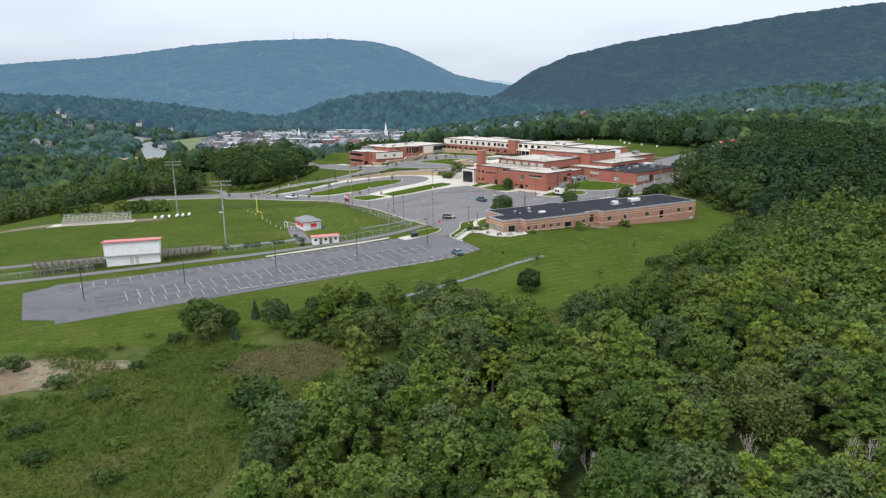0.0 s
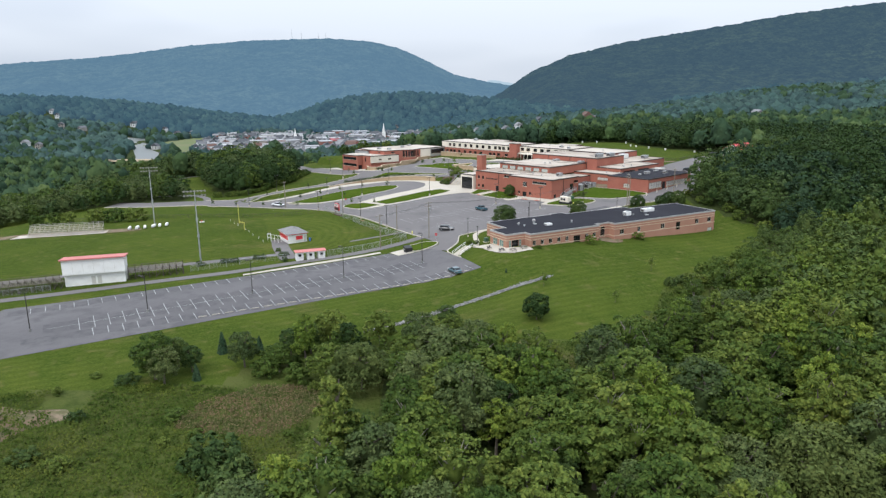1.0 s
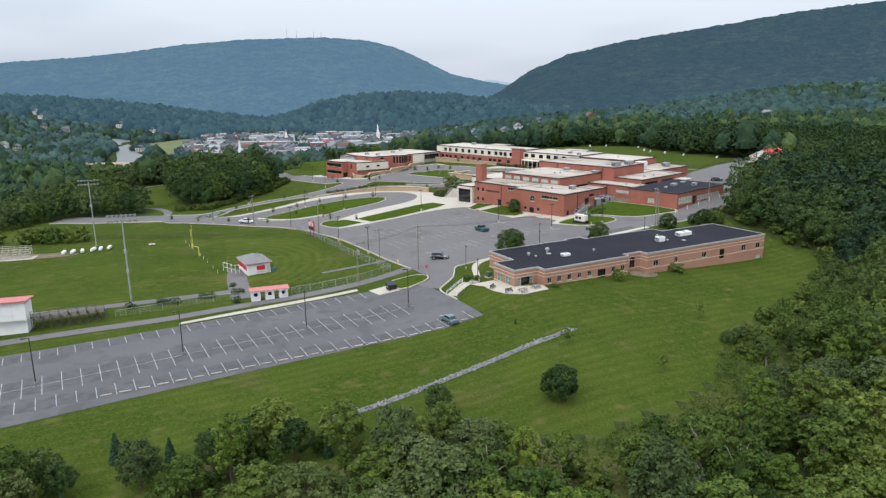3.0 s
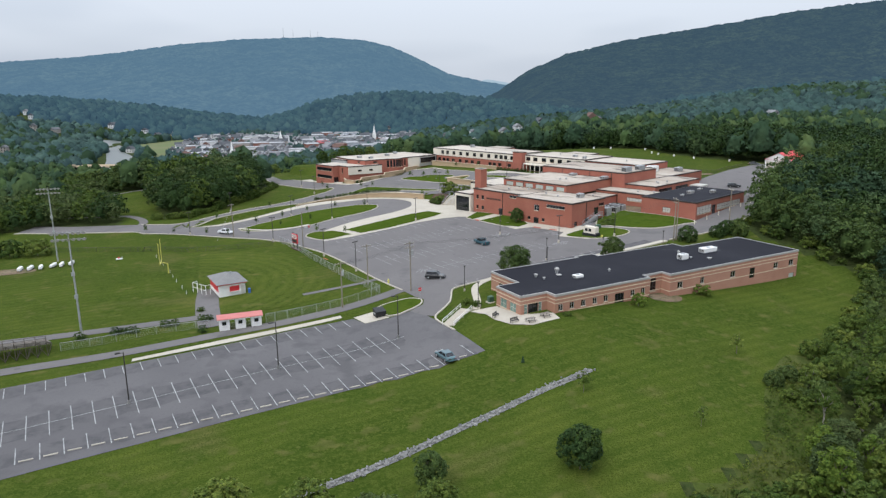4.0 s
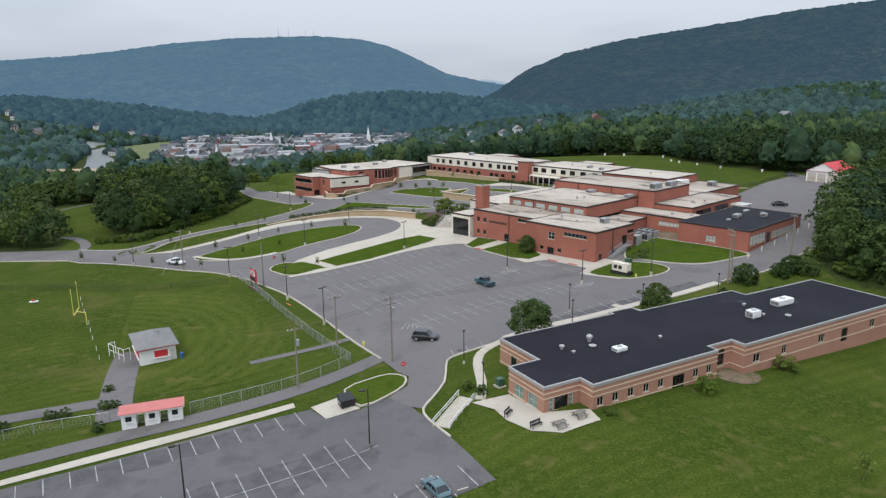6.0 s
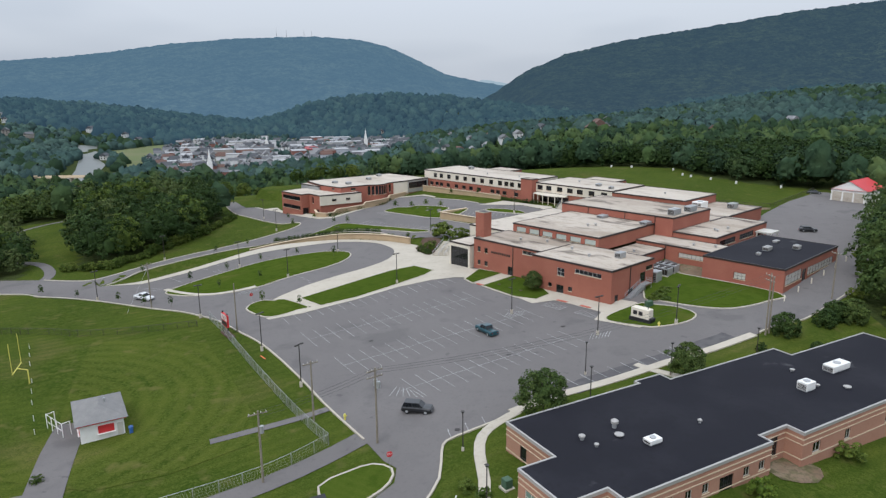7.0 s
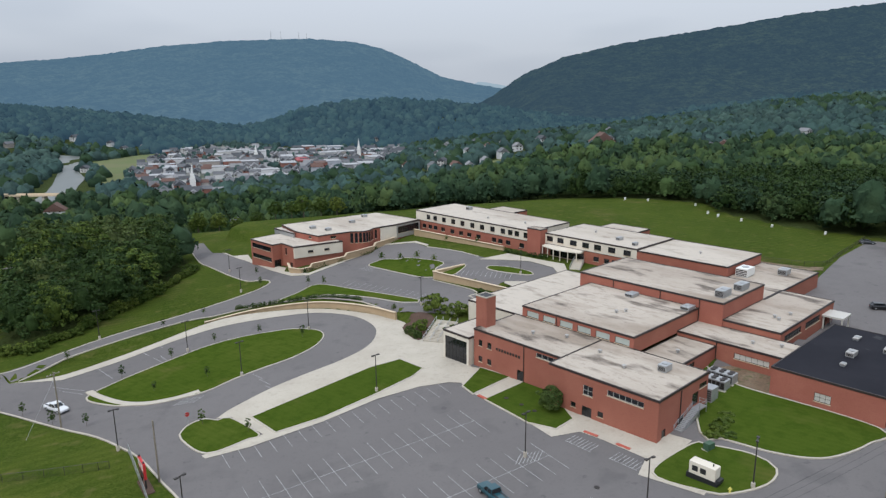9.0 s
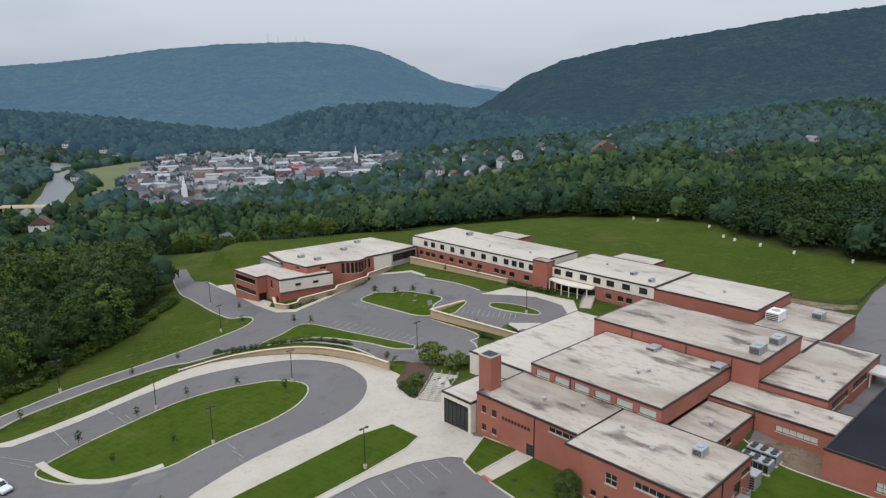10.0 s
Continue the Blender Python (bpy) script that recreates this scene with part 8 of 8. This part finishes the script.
def woods(name, places, shapes, kinds_of, smin, smax, patch=0.012, grow=None, smooth=False):
    """kinds_of: (material, label, share); trees of a kind stand in loose patches."""
    groups = [[] for _ in kinds_of]
    for x, y in places:
        v, q = shapes[rng.integers(len(shapes))]
        a, s = rng.uniform(0, 6.28), rng.uniform(smin, smax) * (grow(x, y) if grow else 1.0)
        c, d = math.cos(a) * s, math.sin(a) * s
        z = land(x, y)
        w = np.stack([v[:, 0] * c - v[:, 1] * d + x, v[:, 0] * d + v[:, 1] * c + y, v[:, 2] * s * rng.uniform(0.85, 1.15) + z - 0.3], 1)
        f = min(0.999, max(0.0, rng.uniform() * 0.75 + 0.125 + 0.5 * noise.noise((x * patch, y * patch, 4.0))))
        k = 0
        while k < len(kinds_of) - 1 and f > kinds_of[k][2]:
            f -= kinds_of[k][2]
            k += 1
        groups[k].append((w, q))
    for (mat, label, _), parts in zip(kinds_of, groups):
        if parts:
            me = quad_mesh(name, *join_quads(parts), mat)
            if smooth:
                me.polygons.foreach_set("use_smooth", [True] * len(me.polygons))
            tagged(new(name, me), label, "woods", kind="stuff")


def dome(h, r, n, size):
    """A round uneven crown: leaf clumps over a dark core."""
    v, q = lump(1.0)
    v = v * (r * 0.86, r * 0.86, h * 0.46) + (0, 0, h * 0.42)
    d = rng.normal(size=(n, 3))
    d[:, 2] = np.abs(d[:, 2]) * 0.9 - 0.25
    d /= np.linalg.norm(d, axis=1, keepdims=True)
    bump = np.array([1 + 0.3 * noise.noise(tuple(k * 2.1 + r)) for k in d])[:, None]
    p = d * (r, r, h * 0.55) * bump + (0, 0, h * 0.45)
    return join_quads([(v, triangles(q)), leaf_quads(p, d + rng.normal(size=(n, 3)) * 0.4 + (0, 0, 0.2), size)])


medium = variants(8, 11.5, 4.3, 0.8, 24, 20, 0.5)
BESIDE = ((LEAF_DARK, "dark green broadleaf wood beside the lawn", 0.36), (LEAF, "mid-green broadleaf wood beside the lawn", 0.52), (LEAF_LIME, "yellow-green trees among the wood", 0.12))
edge_line = WOOD_EDGE[13:26]
rim = [q for q in beyond if abs(side(edge_line, *q)) < 13]
def rim_growth(x, y):
    """The wood is low beside the lawn and full-grown behind the annex."""
    return 0.5 + 0.45 * ease((y - 200) / 60) + 0.42 * ease((side(edge_line, x, y) * -1 - 3) / 22) * (1 - ease((y - 200) / 60))


rim_shapes = variants(6, 11.5, 4.3, 0.6, 34, 32, 0.33, ragged=0.4)
FIELD_WOOD = ((LEAF_FAR_DARK, "deep green trees behind the back field", 0.3), (LEAF_DARK, "dark green broadleaf trees behind the back field", 0.6), (LEAF_FAR, "mid-green trees behind the back field", 0.1))
woods("woodland", [q for q in rim if q[1] < 225], rim_shapes, BESIDE, 0.8, 1.25, 0.03, rim_growth)
woods("woodland", [q for q in rim if q[1] >= 225], rim_shapes, FIELD_WOOD, 0.8, 1.25, 0.03, rim_growth)
deep = [q for q in beyond if abs(side(edge_line, *q)) >= 13]
woods("woodland", [q for q in deep if q[1] < 225], medium, BESIDE, 0.8, 1.25, 0.03, rim_growth)
woods("woodland", [q for q in deep if q[1] >= 225], medium, FIELD_WOOD, 0.8, 1.25, 0.03, rim_growth)
LEFT_WOOD = [(-92, 335), (-87, 346), (-84, 363), (-79, 408), (-88, 425), (-102, 452), (-112, 470), (-330, 470), (-330, 436), (-148, 436), (-129, 396), (-117, 369), (-102, 338)]
LEFT_CLUMP = [(-118, 328), (-116, 332), (-123, 347), (-141, 378), (-161, 396), (-200, 398), (-330, 396), (-330, 300), (-240, 285), (-170, 296), (-150, 328), (-125, 329)]
SLOPE = ((LEAF_DARK, "dark green wooded slope below the entry road", 0.66), (LEAF, "mid-green trees on the wooded slope", 0.14), (LEAF_GREY, "grey-green trees on the wooded slope", 0.2))
fine = variants(8, 11.5, 4.3, 0.8, 30, 36, 0.34, ragged=0.45)
slope_trees = scatter(LEFT_WOOD, 6.6)
woods("woodland", [q for q in slope_trees if q[1] < 425 and q[0] > -135], fine, SLOPE, 0.72, 1.45, 0.03)
woods("woodland", [q for q in slope_trees if not (q[1] < 425 and q[0] > -135)], medium, SLOPE, 0.75, 1.2, 0.03)
LOW_WOOD = ((LEAF_DARK, "dark green trees in the low ground beside the lane", 0.25), (LEAF, "mid-green trees in the low ground beside the lane", 0.3), (LEAF_GREY, "grey-green trees in the low ground beside the lane", 0.45))
woods("woodland", scatter(LEFT_CLUMP, 6.8), medium, LOW_WOOD, 0.65, 1.0, 0.03)
for q in range(46):
    f = q / 45
    x, y = curve_points([(-104, 334), (-92, 332.5), (-86, 345), (-82.5, 362), (-77, 384), (-74.5, 406)], step=0.5)[int(f * 165)]
    plant(shrub, x + rng.normal() * 0.8, y + rng.normal() * 0.8, rng.uniform(0.5, 1.1))

TOWN = [(-361, 1000), (-372, 1060), (-402, 1296), (-385, 1420), (-300, 1420), (-203, 1290), (-141, 1315), (-41, 1300), (-25, 1117), (-62, 962), (-127, 943), (-159, 878), (-188, 850), (-187, 762), (-244, 780), (-308, 890)]
RIVER = [(-520, 1160), (-452, 1028), (-390, 897), (-366, 840), (-350, 790), (-348, 735), (-316, 735), (-314, 775), (-328, 815), (-357, 884), (-380, 947), (-438, 1042), (-490, 1180)]
RIVER_BANK = [(-455, 1040), (-436, 1050), (-340, 880), (-312, 871), (-300, 800), (-300, 725), (-350, 725), (-362, 790), (-420, 930)]
MEADOW_FAR = [(-456, 1070), (-460, 1130), (-440, 1215), (-398, 1300), (-385, 1220), (-352, 1040), (-310, 900), (-300, 870), (-322, 850), (-362, 959), (-400, 1030)]
RIGHT_FIELDS = [(60, 820), (60, 850), (130, 870), (150, 838)]
HOUSE_YARDS = [[(-112, 440), (-88, 416), (-80, 470), (-116, 476)], [(-300, 712), (-270, 712), (-240, 640), (-270, 630)], [(-205, 600), (-170, 600), (-150, 545), (-185, 540)]]
LONE_HOUSES = [(170, 824), (176, 836), (250, 765), (262, 768), (387, 868), (300, 1320), (320, 1345), (345, 1350), (60, 830), (44, 815), (32, 842), (80, 862), (330, 1290),
               (-90, 1420), (-480, 1280), (-510, 1300), (-470, 1330), (-560, 1290), (-700, 1290), (-730, 1330), (-190, 560), (-262, 575), (-600, 1180), (-640, 1190), (-130, 640), (20, 900), (-20, 930), (100, 905),
               (10, 880), (50, 960), (75, 975), (15, 1010), (95, 1000), (130, 930), (190, 880), (225, 1010), (150, 1060), (-5, 1100), (30, 1130), (70, 1120), (-410, 1010), (-560, 980), (-590, 1000)]


def before_a_house(x, y):
    """Gardens lie open on the side of the school."""
    for hx, hy in LONE_HOUSES:
        if abs(hx - x) < 40 and abs(hy - y) < 70:
            r = math.hypot(hx, hy)
            a, b = ((hx - x) * hx + (hy - y) * hy) / r, ((hx - x) * hy - (hy - y) * hx) / r
            if -11 < a < 0.055 * r and abs(b) < 11:
                return True
    return False


CLEAR = [GROUNDS, TOWN, RIVER, RIVER_BANK, MEADOW_FAR, RIGHT_FIELDS, LEFT_WOOD, LEFT_CLUMP, WOOD_EDGE] + HOUSE_YARDS
far_shapes = [dome(11.5 * rng.uniform(0.85, 1.2), 4.9 * rng.uniform(0.8, 1.25), 74, 0.95) for _ in range(10)]
places = [q for q in scatter([(-560, 330), (560, 330), (820, 760), (-820, 760)], 9.2, 0.6) if not any(inside(c, *q) for c in CLEAR) and not before_a_house(*q)]
BEHIND = ((LEAF_FAR_DARK, "deep green woods behind the school grounds", 0.5), (LEAF_FAR, "mixed green woods behind the school grounds", 0.43), (LEAF_FAR_PALE, "light green trees behind the school grounds", 0.07))
woods("woodland", places, far_shapes, BEHIND, 0.65, 1.2)
for x, y in ((-112, 520), (-104, 528), (-98, 540), (-118, 536), (-84, 530), (-60, 500), (-66, 492), (-52, 488), (-45, 494), (-90, 552), (-36, 484)):
    plant(kinds[0], x, y, rng.uniform(0.8, 1.1))

lumps = [lump(6.5) for _ in range(12)]
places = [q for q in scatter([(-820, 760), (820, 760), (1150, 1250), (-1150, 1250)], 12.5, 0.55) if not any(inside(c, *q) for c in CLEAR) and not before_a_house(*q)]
woods("woodland", places, lumps, ((LEAF_FAR_DARK, "deep green woods round the valley town", 0.3), (LEAF_VALLEY, "woods round the valley town, haze tinted into their grey-green", 0.7)), 0.75, 1.45, 0.006, smooth=True)
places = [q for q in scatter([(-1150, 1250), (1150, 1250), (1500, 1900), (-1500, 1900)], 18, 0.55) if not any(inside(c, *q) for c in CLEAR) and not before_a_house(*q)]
woods("backdrop", places, lumps, ((LEAF_HILLS, "wooded hills beyond the town with a blue haze glow", 1.0),), 1.1, 2.0, smooth=True)
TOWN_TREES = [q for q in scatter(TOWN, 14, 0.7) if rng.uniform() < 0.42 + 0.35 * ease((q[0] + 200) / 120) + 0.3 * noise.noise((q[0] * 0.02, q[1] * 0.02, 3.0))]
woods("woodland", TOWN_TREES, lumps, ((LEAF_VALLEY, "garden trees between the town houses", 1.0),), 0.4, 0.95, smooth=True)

# the wood goes on below and beside the flight
round_about = []
for k in range(26):
    for j in range(44):
        x, y = -20 + 7.6 * j + rng.normal() * 1.6, -70 + 7.2 * k + rng.normal() * 1.6
        if (y < 60 or abs(x) >= 0.68 * y + 14) and x > -32 and (y < 60 or inside(WOOD_EDGE, x, y)):
            round_about.append((x, y))
woods("woodland", round_about, [dome(9.5 * rng.uniform(0.85, 1.2), 4.4, 40, 0.8) for _ in range(5)], BESIDE, 0.7, 1.1, 0.03)


# ---- mountains far behind ----
def mountain(name, ridge, y_foot, y_ridge, base, mat, label, step, rows):
    """A long wooded ridge: ridge gives x and height along its crest."""
    x0, x1 = ridge[0][0], ridge[-1][0]
    nx = int((x1 - x0) / step) + 1
    rx, rz = [p[0] for p in ridge], [p[1] for p in ridge]
    v = []
    for j in range(rows + 1):
        f = j / rows
        y = y_foot + (y_ridge - y_foot) * f
        for i in range(nx):
            x = x0 + i * step
            top = float(np.interp(x, rx, rz))
            g = noise.noise((x / 260, y / 700, 3.0)) * 0.5 + noise.noise((x / 90, y / 200, 5.0)) * 0.2
            rise = f ** 0.95 * (1 - 0.06 * math.sin(math.pi * f))
            z = base + (top - base) * rise + g * 45 * math.sin(math.pi * min(1, f)) + noise.noise((x / 14, y / 14, 1.0)) * 5
            v.append((x * (0.55 + 0.45 * y / y_ridge), y, z))
    back = [(x0 + i * step, y_ridge + 300, base) for i in range(nx)]
    v += back
    q = [(j * nx + i, j * nx + i + 1, (j + 1) * nx + i + 1, (j + 1) * nx + i) for j in range(rows + 1) for i in range(nx - 1)]
    me = quad_mesh(name, v, q, mat)
    me.polygons.foreach_set("use_smooth", [True] * len(me.polygons))
    tagged(new(name, me), label, "mountain", kind="structure")


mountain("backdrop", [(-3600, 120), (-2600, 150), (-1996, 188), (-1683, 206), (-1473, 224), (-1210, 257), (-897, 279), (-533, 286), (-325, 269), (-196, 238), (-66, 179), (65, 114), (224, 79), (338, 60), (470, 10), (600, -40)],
         1850, 3400, -45, FAR_LEFT, "long wooded mountain ridge with a glowing blue-green haze", 16, 60)
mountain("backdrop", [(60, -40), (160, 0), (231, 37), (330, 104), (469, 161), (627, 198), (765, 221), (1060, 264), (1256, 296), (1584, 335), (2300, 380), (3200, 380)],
         1480, 2600, -40, FAR_RIGHT, "steep dark wooded mountain side with a faint haze glow", 12, 60)
mountain("backdrop", [(100, 40), (332, 101), (449, 79), (545, 66), (800, 40)], 4200, 4500, -40, FAR_GAP, "farthest ridge in the mountain gap, pale blue from its haze glow", 30, 6)
for k, x in enumerate((-700, -655, -575, -540)):
    e = thing("radio_mast", "thin steel radio mast on the mountain crest", "radio mast", pose(x, 3390, along([(-1210, 257), (-897, 279), (-533, 286)], x) - 3), "masts on the mountain crest")
    part("mast", rod(bmesh.new(), (0, 0, 0), (0, 0, (44, 36, 30, 26)[k]), 1.1, 0.5, 5), STEEL, e)

# ---- river, bridge and valley meadow ----
tagged(sheet("water", RIVER, WATER, 0.35, cut=24.0), "grey slow river below the town", "river", kind="structure")
VALLEY_GRASS = material("pale_valley_meadow", (0.1, 0.125, 0.04), 0.95, [(0.02, 0.4, 0.6, (0.13, 0.13, 0.055), 0.8)])
tagged(sheet("meadow", MEADOW_FAR, VALLEY_GRASS, 0.5, cut=24.0), "pale green meadow beside the river", "meadow", kind="structure")
tagged(sheet("meadow", RIGHT_FIELDS, VALLEY_GRASS, 0.5, cut=24.0), "pale green clearing among hillside houses", "meadow", kind="structure")
bridge = thing("bridge", "low concrete road bridge over the river", "bridge")
part("deck", box(bmesh.new(), -395, -296, 776, 784, -29.2, -28.2), STONE_BAND, bridge)
for y in (776.2, 783.5):
    part("parapet", box(bmesh.new(), -395, -296, y, y + 0.4, -28.2, -27.4), STONE_BAND, bridge)
for x in (-378, -356, -334, -313):
    part("pier", box(bmesh.new(), x - 1, x + 1, 777, 783, -38, -29.5), CONCRETE, bridge)

# ---- the valley town ----
TOWN_ASPHALT = material("town_pavement", (0.16, 0.155, 0.15), 0.9, [(0.03, 0.4, 0.6, (0.2, 0.195, 0.185), 0.7), (0.015, 0.5, 0.65, (0.06, 0.085, 0.03), 0.8)])
tagged(sheet("pavement", TOWN, TOWN_ASPHALT, 0.6, cut=24.0), "grey streets, yards and gardens of the town", "pavement", kind="structure")
WALLS = [material("town_wall", c, 0.8, [(0.2, 0.4, 0.7, tuple(0.8 * k for k in c), 0.6)]) for c in ((0.64, 0.64, 0.64), (0.5, 0.49, 0.47), (0.34, 0.31, 0.28), (0.25, 0.11, 0.085), (0.24, 0.24, 0.25), (0.42, 0.44, 0.48))]
ROOFS = [material("town_roof", c, 0.85, [(0.2, 0.4, 0.7, tuple(0.75 * k for k in c), 0.6)]) for c in ((0.075, 0.08, 0.088), (0.13, 0.133, 0.14), (0.22, 0.22, 0.225), (0.13, 0.075, 0.06), (0.36, 0.36, 0.365), (0.32, 0.07, 0.075))]
HOUSES = {}


def town_house(x, y, w, d, h, turn, wall_i, roof_i, flat=False, name="town_house"):
    key = (w, d, h, wall_i, roof_i, flat)
    m = pose(x, y, land(x, y) + 0.3, 0, 0, turn)
    if key in HOUSES:
        return copy_thing(HOUSES[key], m)
    colour = ("white", "cream", "tan", "red brick", "grey", "pale blue-grey")[wall_i]
    e = thing(name, "%s town %s with a %s roof" % (colour, "block" if flat else "house", "flat" if flat else "gabled"), "house", m, "houses of the valley town")
    part("wall", box(bmesh.new(), -w / 2, w / 2, -d / 2, d / 2, -2, h), WALLS[wall_i], e)
    bm = bmesh.new()
    if flat:
        box(bm, -w / 2 - 0.3, w / 2 + 0.3, -d / 2 - 0.3, d / 2 + 0.3, h, h + 0.5)
    else:
        g = w * 0.38
        a = [bm.verts.new(q) for q in ((-w / 2 - 0.5, -d / 2 - 0.5, h - 0.3), (w / 2 + 0.5, -d / 2 - 0.5, h - 0.3), (0, -d / 2 - 0.5, h + g))]
        b = [bm.verts.new(q) for q in ((-w / 2 - 0.5, d / 2 + 0.5, h - 0.3), (w / 2 + 0.5, d / 2 + 0.5, h - 0.3), (0, d / 2 + 0.5, h + g))]
        for f in ((a[0], a[1], a[2]), (b[1], b[0], b[2]), (a[0], a[2], b[2], b[0]), (a[2], a[1], b[1], b[2]), (a[1], a[0], b[0], b[1])):
            bm.faces.new(f)
    part("roof", bm, ROOFS[roof_i], e)
    for s in (-1, 1):
        for k in range(2):
            part("window", box(bmesh.new(), w * 0.22 * s - 0.6, w * 0.22 * s + 0.6, -d / 2 - 0.05, -d / 2 + 0.05, 1.2 + 2.8 * k, 2.8 + 2.8 * k), GLASS, e)
    HOUSES[key] = e
    return e


sizes = [(8, 11, 5.6), (7, 12, 6), (9, 9, 5.2), (10, 14, 6.4)]
street = math.degrees(math.atan2(947 - 1580, -168 + 359)) + 90
count = 0
for x, y in scatter(TOWN, 21, 0.22):
    if count > 270 or abs(side([(-359, 1580), (-234, 1182), (-168, 947)], x, y)) < 9 or rng.uniform() < 0.2:
        continue
    count += 1
    w, d, h = sizes[rng.integers(4)]
    big = rng.uniform() < 0.1
    wi = int(rng.choice(6, p=(0.4, 0.14, 0.1, 0.14, 0.08, 0.14)))
    if big:
        w, d, h = (18, 24, 9) if rng.uniform() < 0.5 else (16, 30, 6)
    town_house(x, y, w, d, h, street + 90 * int(rng.integers(2)) + rng.normal() * 3, wi, 4 if big else int(rng.choice(4, p=(0.38, 0.34, 0.22, 0.06))), big)
for x, y in LONE_HOUSES:
    w, d, h = sizes[rng.integers(4)]
    town_house(x, y, w, d, h, rng.uniform(-30, 30), int(rng.choice((0, 0, 1, 2))), int(rng.integers(4)))
town_house(-285, 706, 16, 10, 5, 15, 0, 3)
town_house(-187, 596, 18, 11, 6, 20, 2, 3)
town_house(-160, 1072, 16, 46, 7, street, 3, 5, True)
town_house(-128, 1020, 14, 24, 8, street, 3, 3, True)
# a large pale house with red-brown roofs on the hillside
town_house(168, 818, 22, 12, 8, 8, 2, 3)


def church(x, y, turn, height, label):
    e = thing("church", label, "church", pose(x, y, land(x, y), 0, 0, turn))
    part("nave", box(bmesh.new(), -6, 6, 3, 26, -1, 9), WALLS[3], e)
    bm = bmesh.new()
    a = [bm.verts.new(q) for q in ((-6.6, 2.6, 8.8), (6.6, 2.6, 8.8), (0, 2.6, 14.5))]
    b = [bm.verts.new(q) for q in ((-6.6, 26.4, 8.8), (6.6, 26.4, 8.8), (0, 26.4, 14.5))]
    for f in ((a[0], a[1], a[2]), (b[1], b[0], b[2]), (a[0], a[2], b[2], b[0]), (a[2], a[1], b[1], b[2])):
        bm.faces.new(f)
    part("roof", bm, ROOFS[0], e)
    part("tower", box(bmesh.new(), -2.6, 2.6, -2, 3.2, -1, height * 0.5), WHITE, e)
    part("belfry", box(bmesh.new(), -1.9, 1.9, -1.3, 2.5, height * 0.5, height * 0.62), WHITE, e)
    part("spire", rod(bmesh.new(), (0, 0.6, height * 0.62), (0, 0.6, height), 1.5, 0.06, 8), WHITE, e)


church(-222, 835, 15, 27, "red brick church with a tall white steeple")
church(-91, 1125, 10, 29, "red brick church with a slender white spire")
church(-232, 1122, 10, 22, "small brick church with a white steeple")
tagged(sheet("road", [(-313, 1415), (-240, 1182), (-175, 947), (-161, 947), (-227, 1182), (-300, 1415)], material("street_asphalt", (0.22, 0.22, 0.22), 0.9), 0.9, cut=24.0), "grey main street through the town", "road", kind="structure")
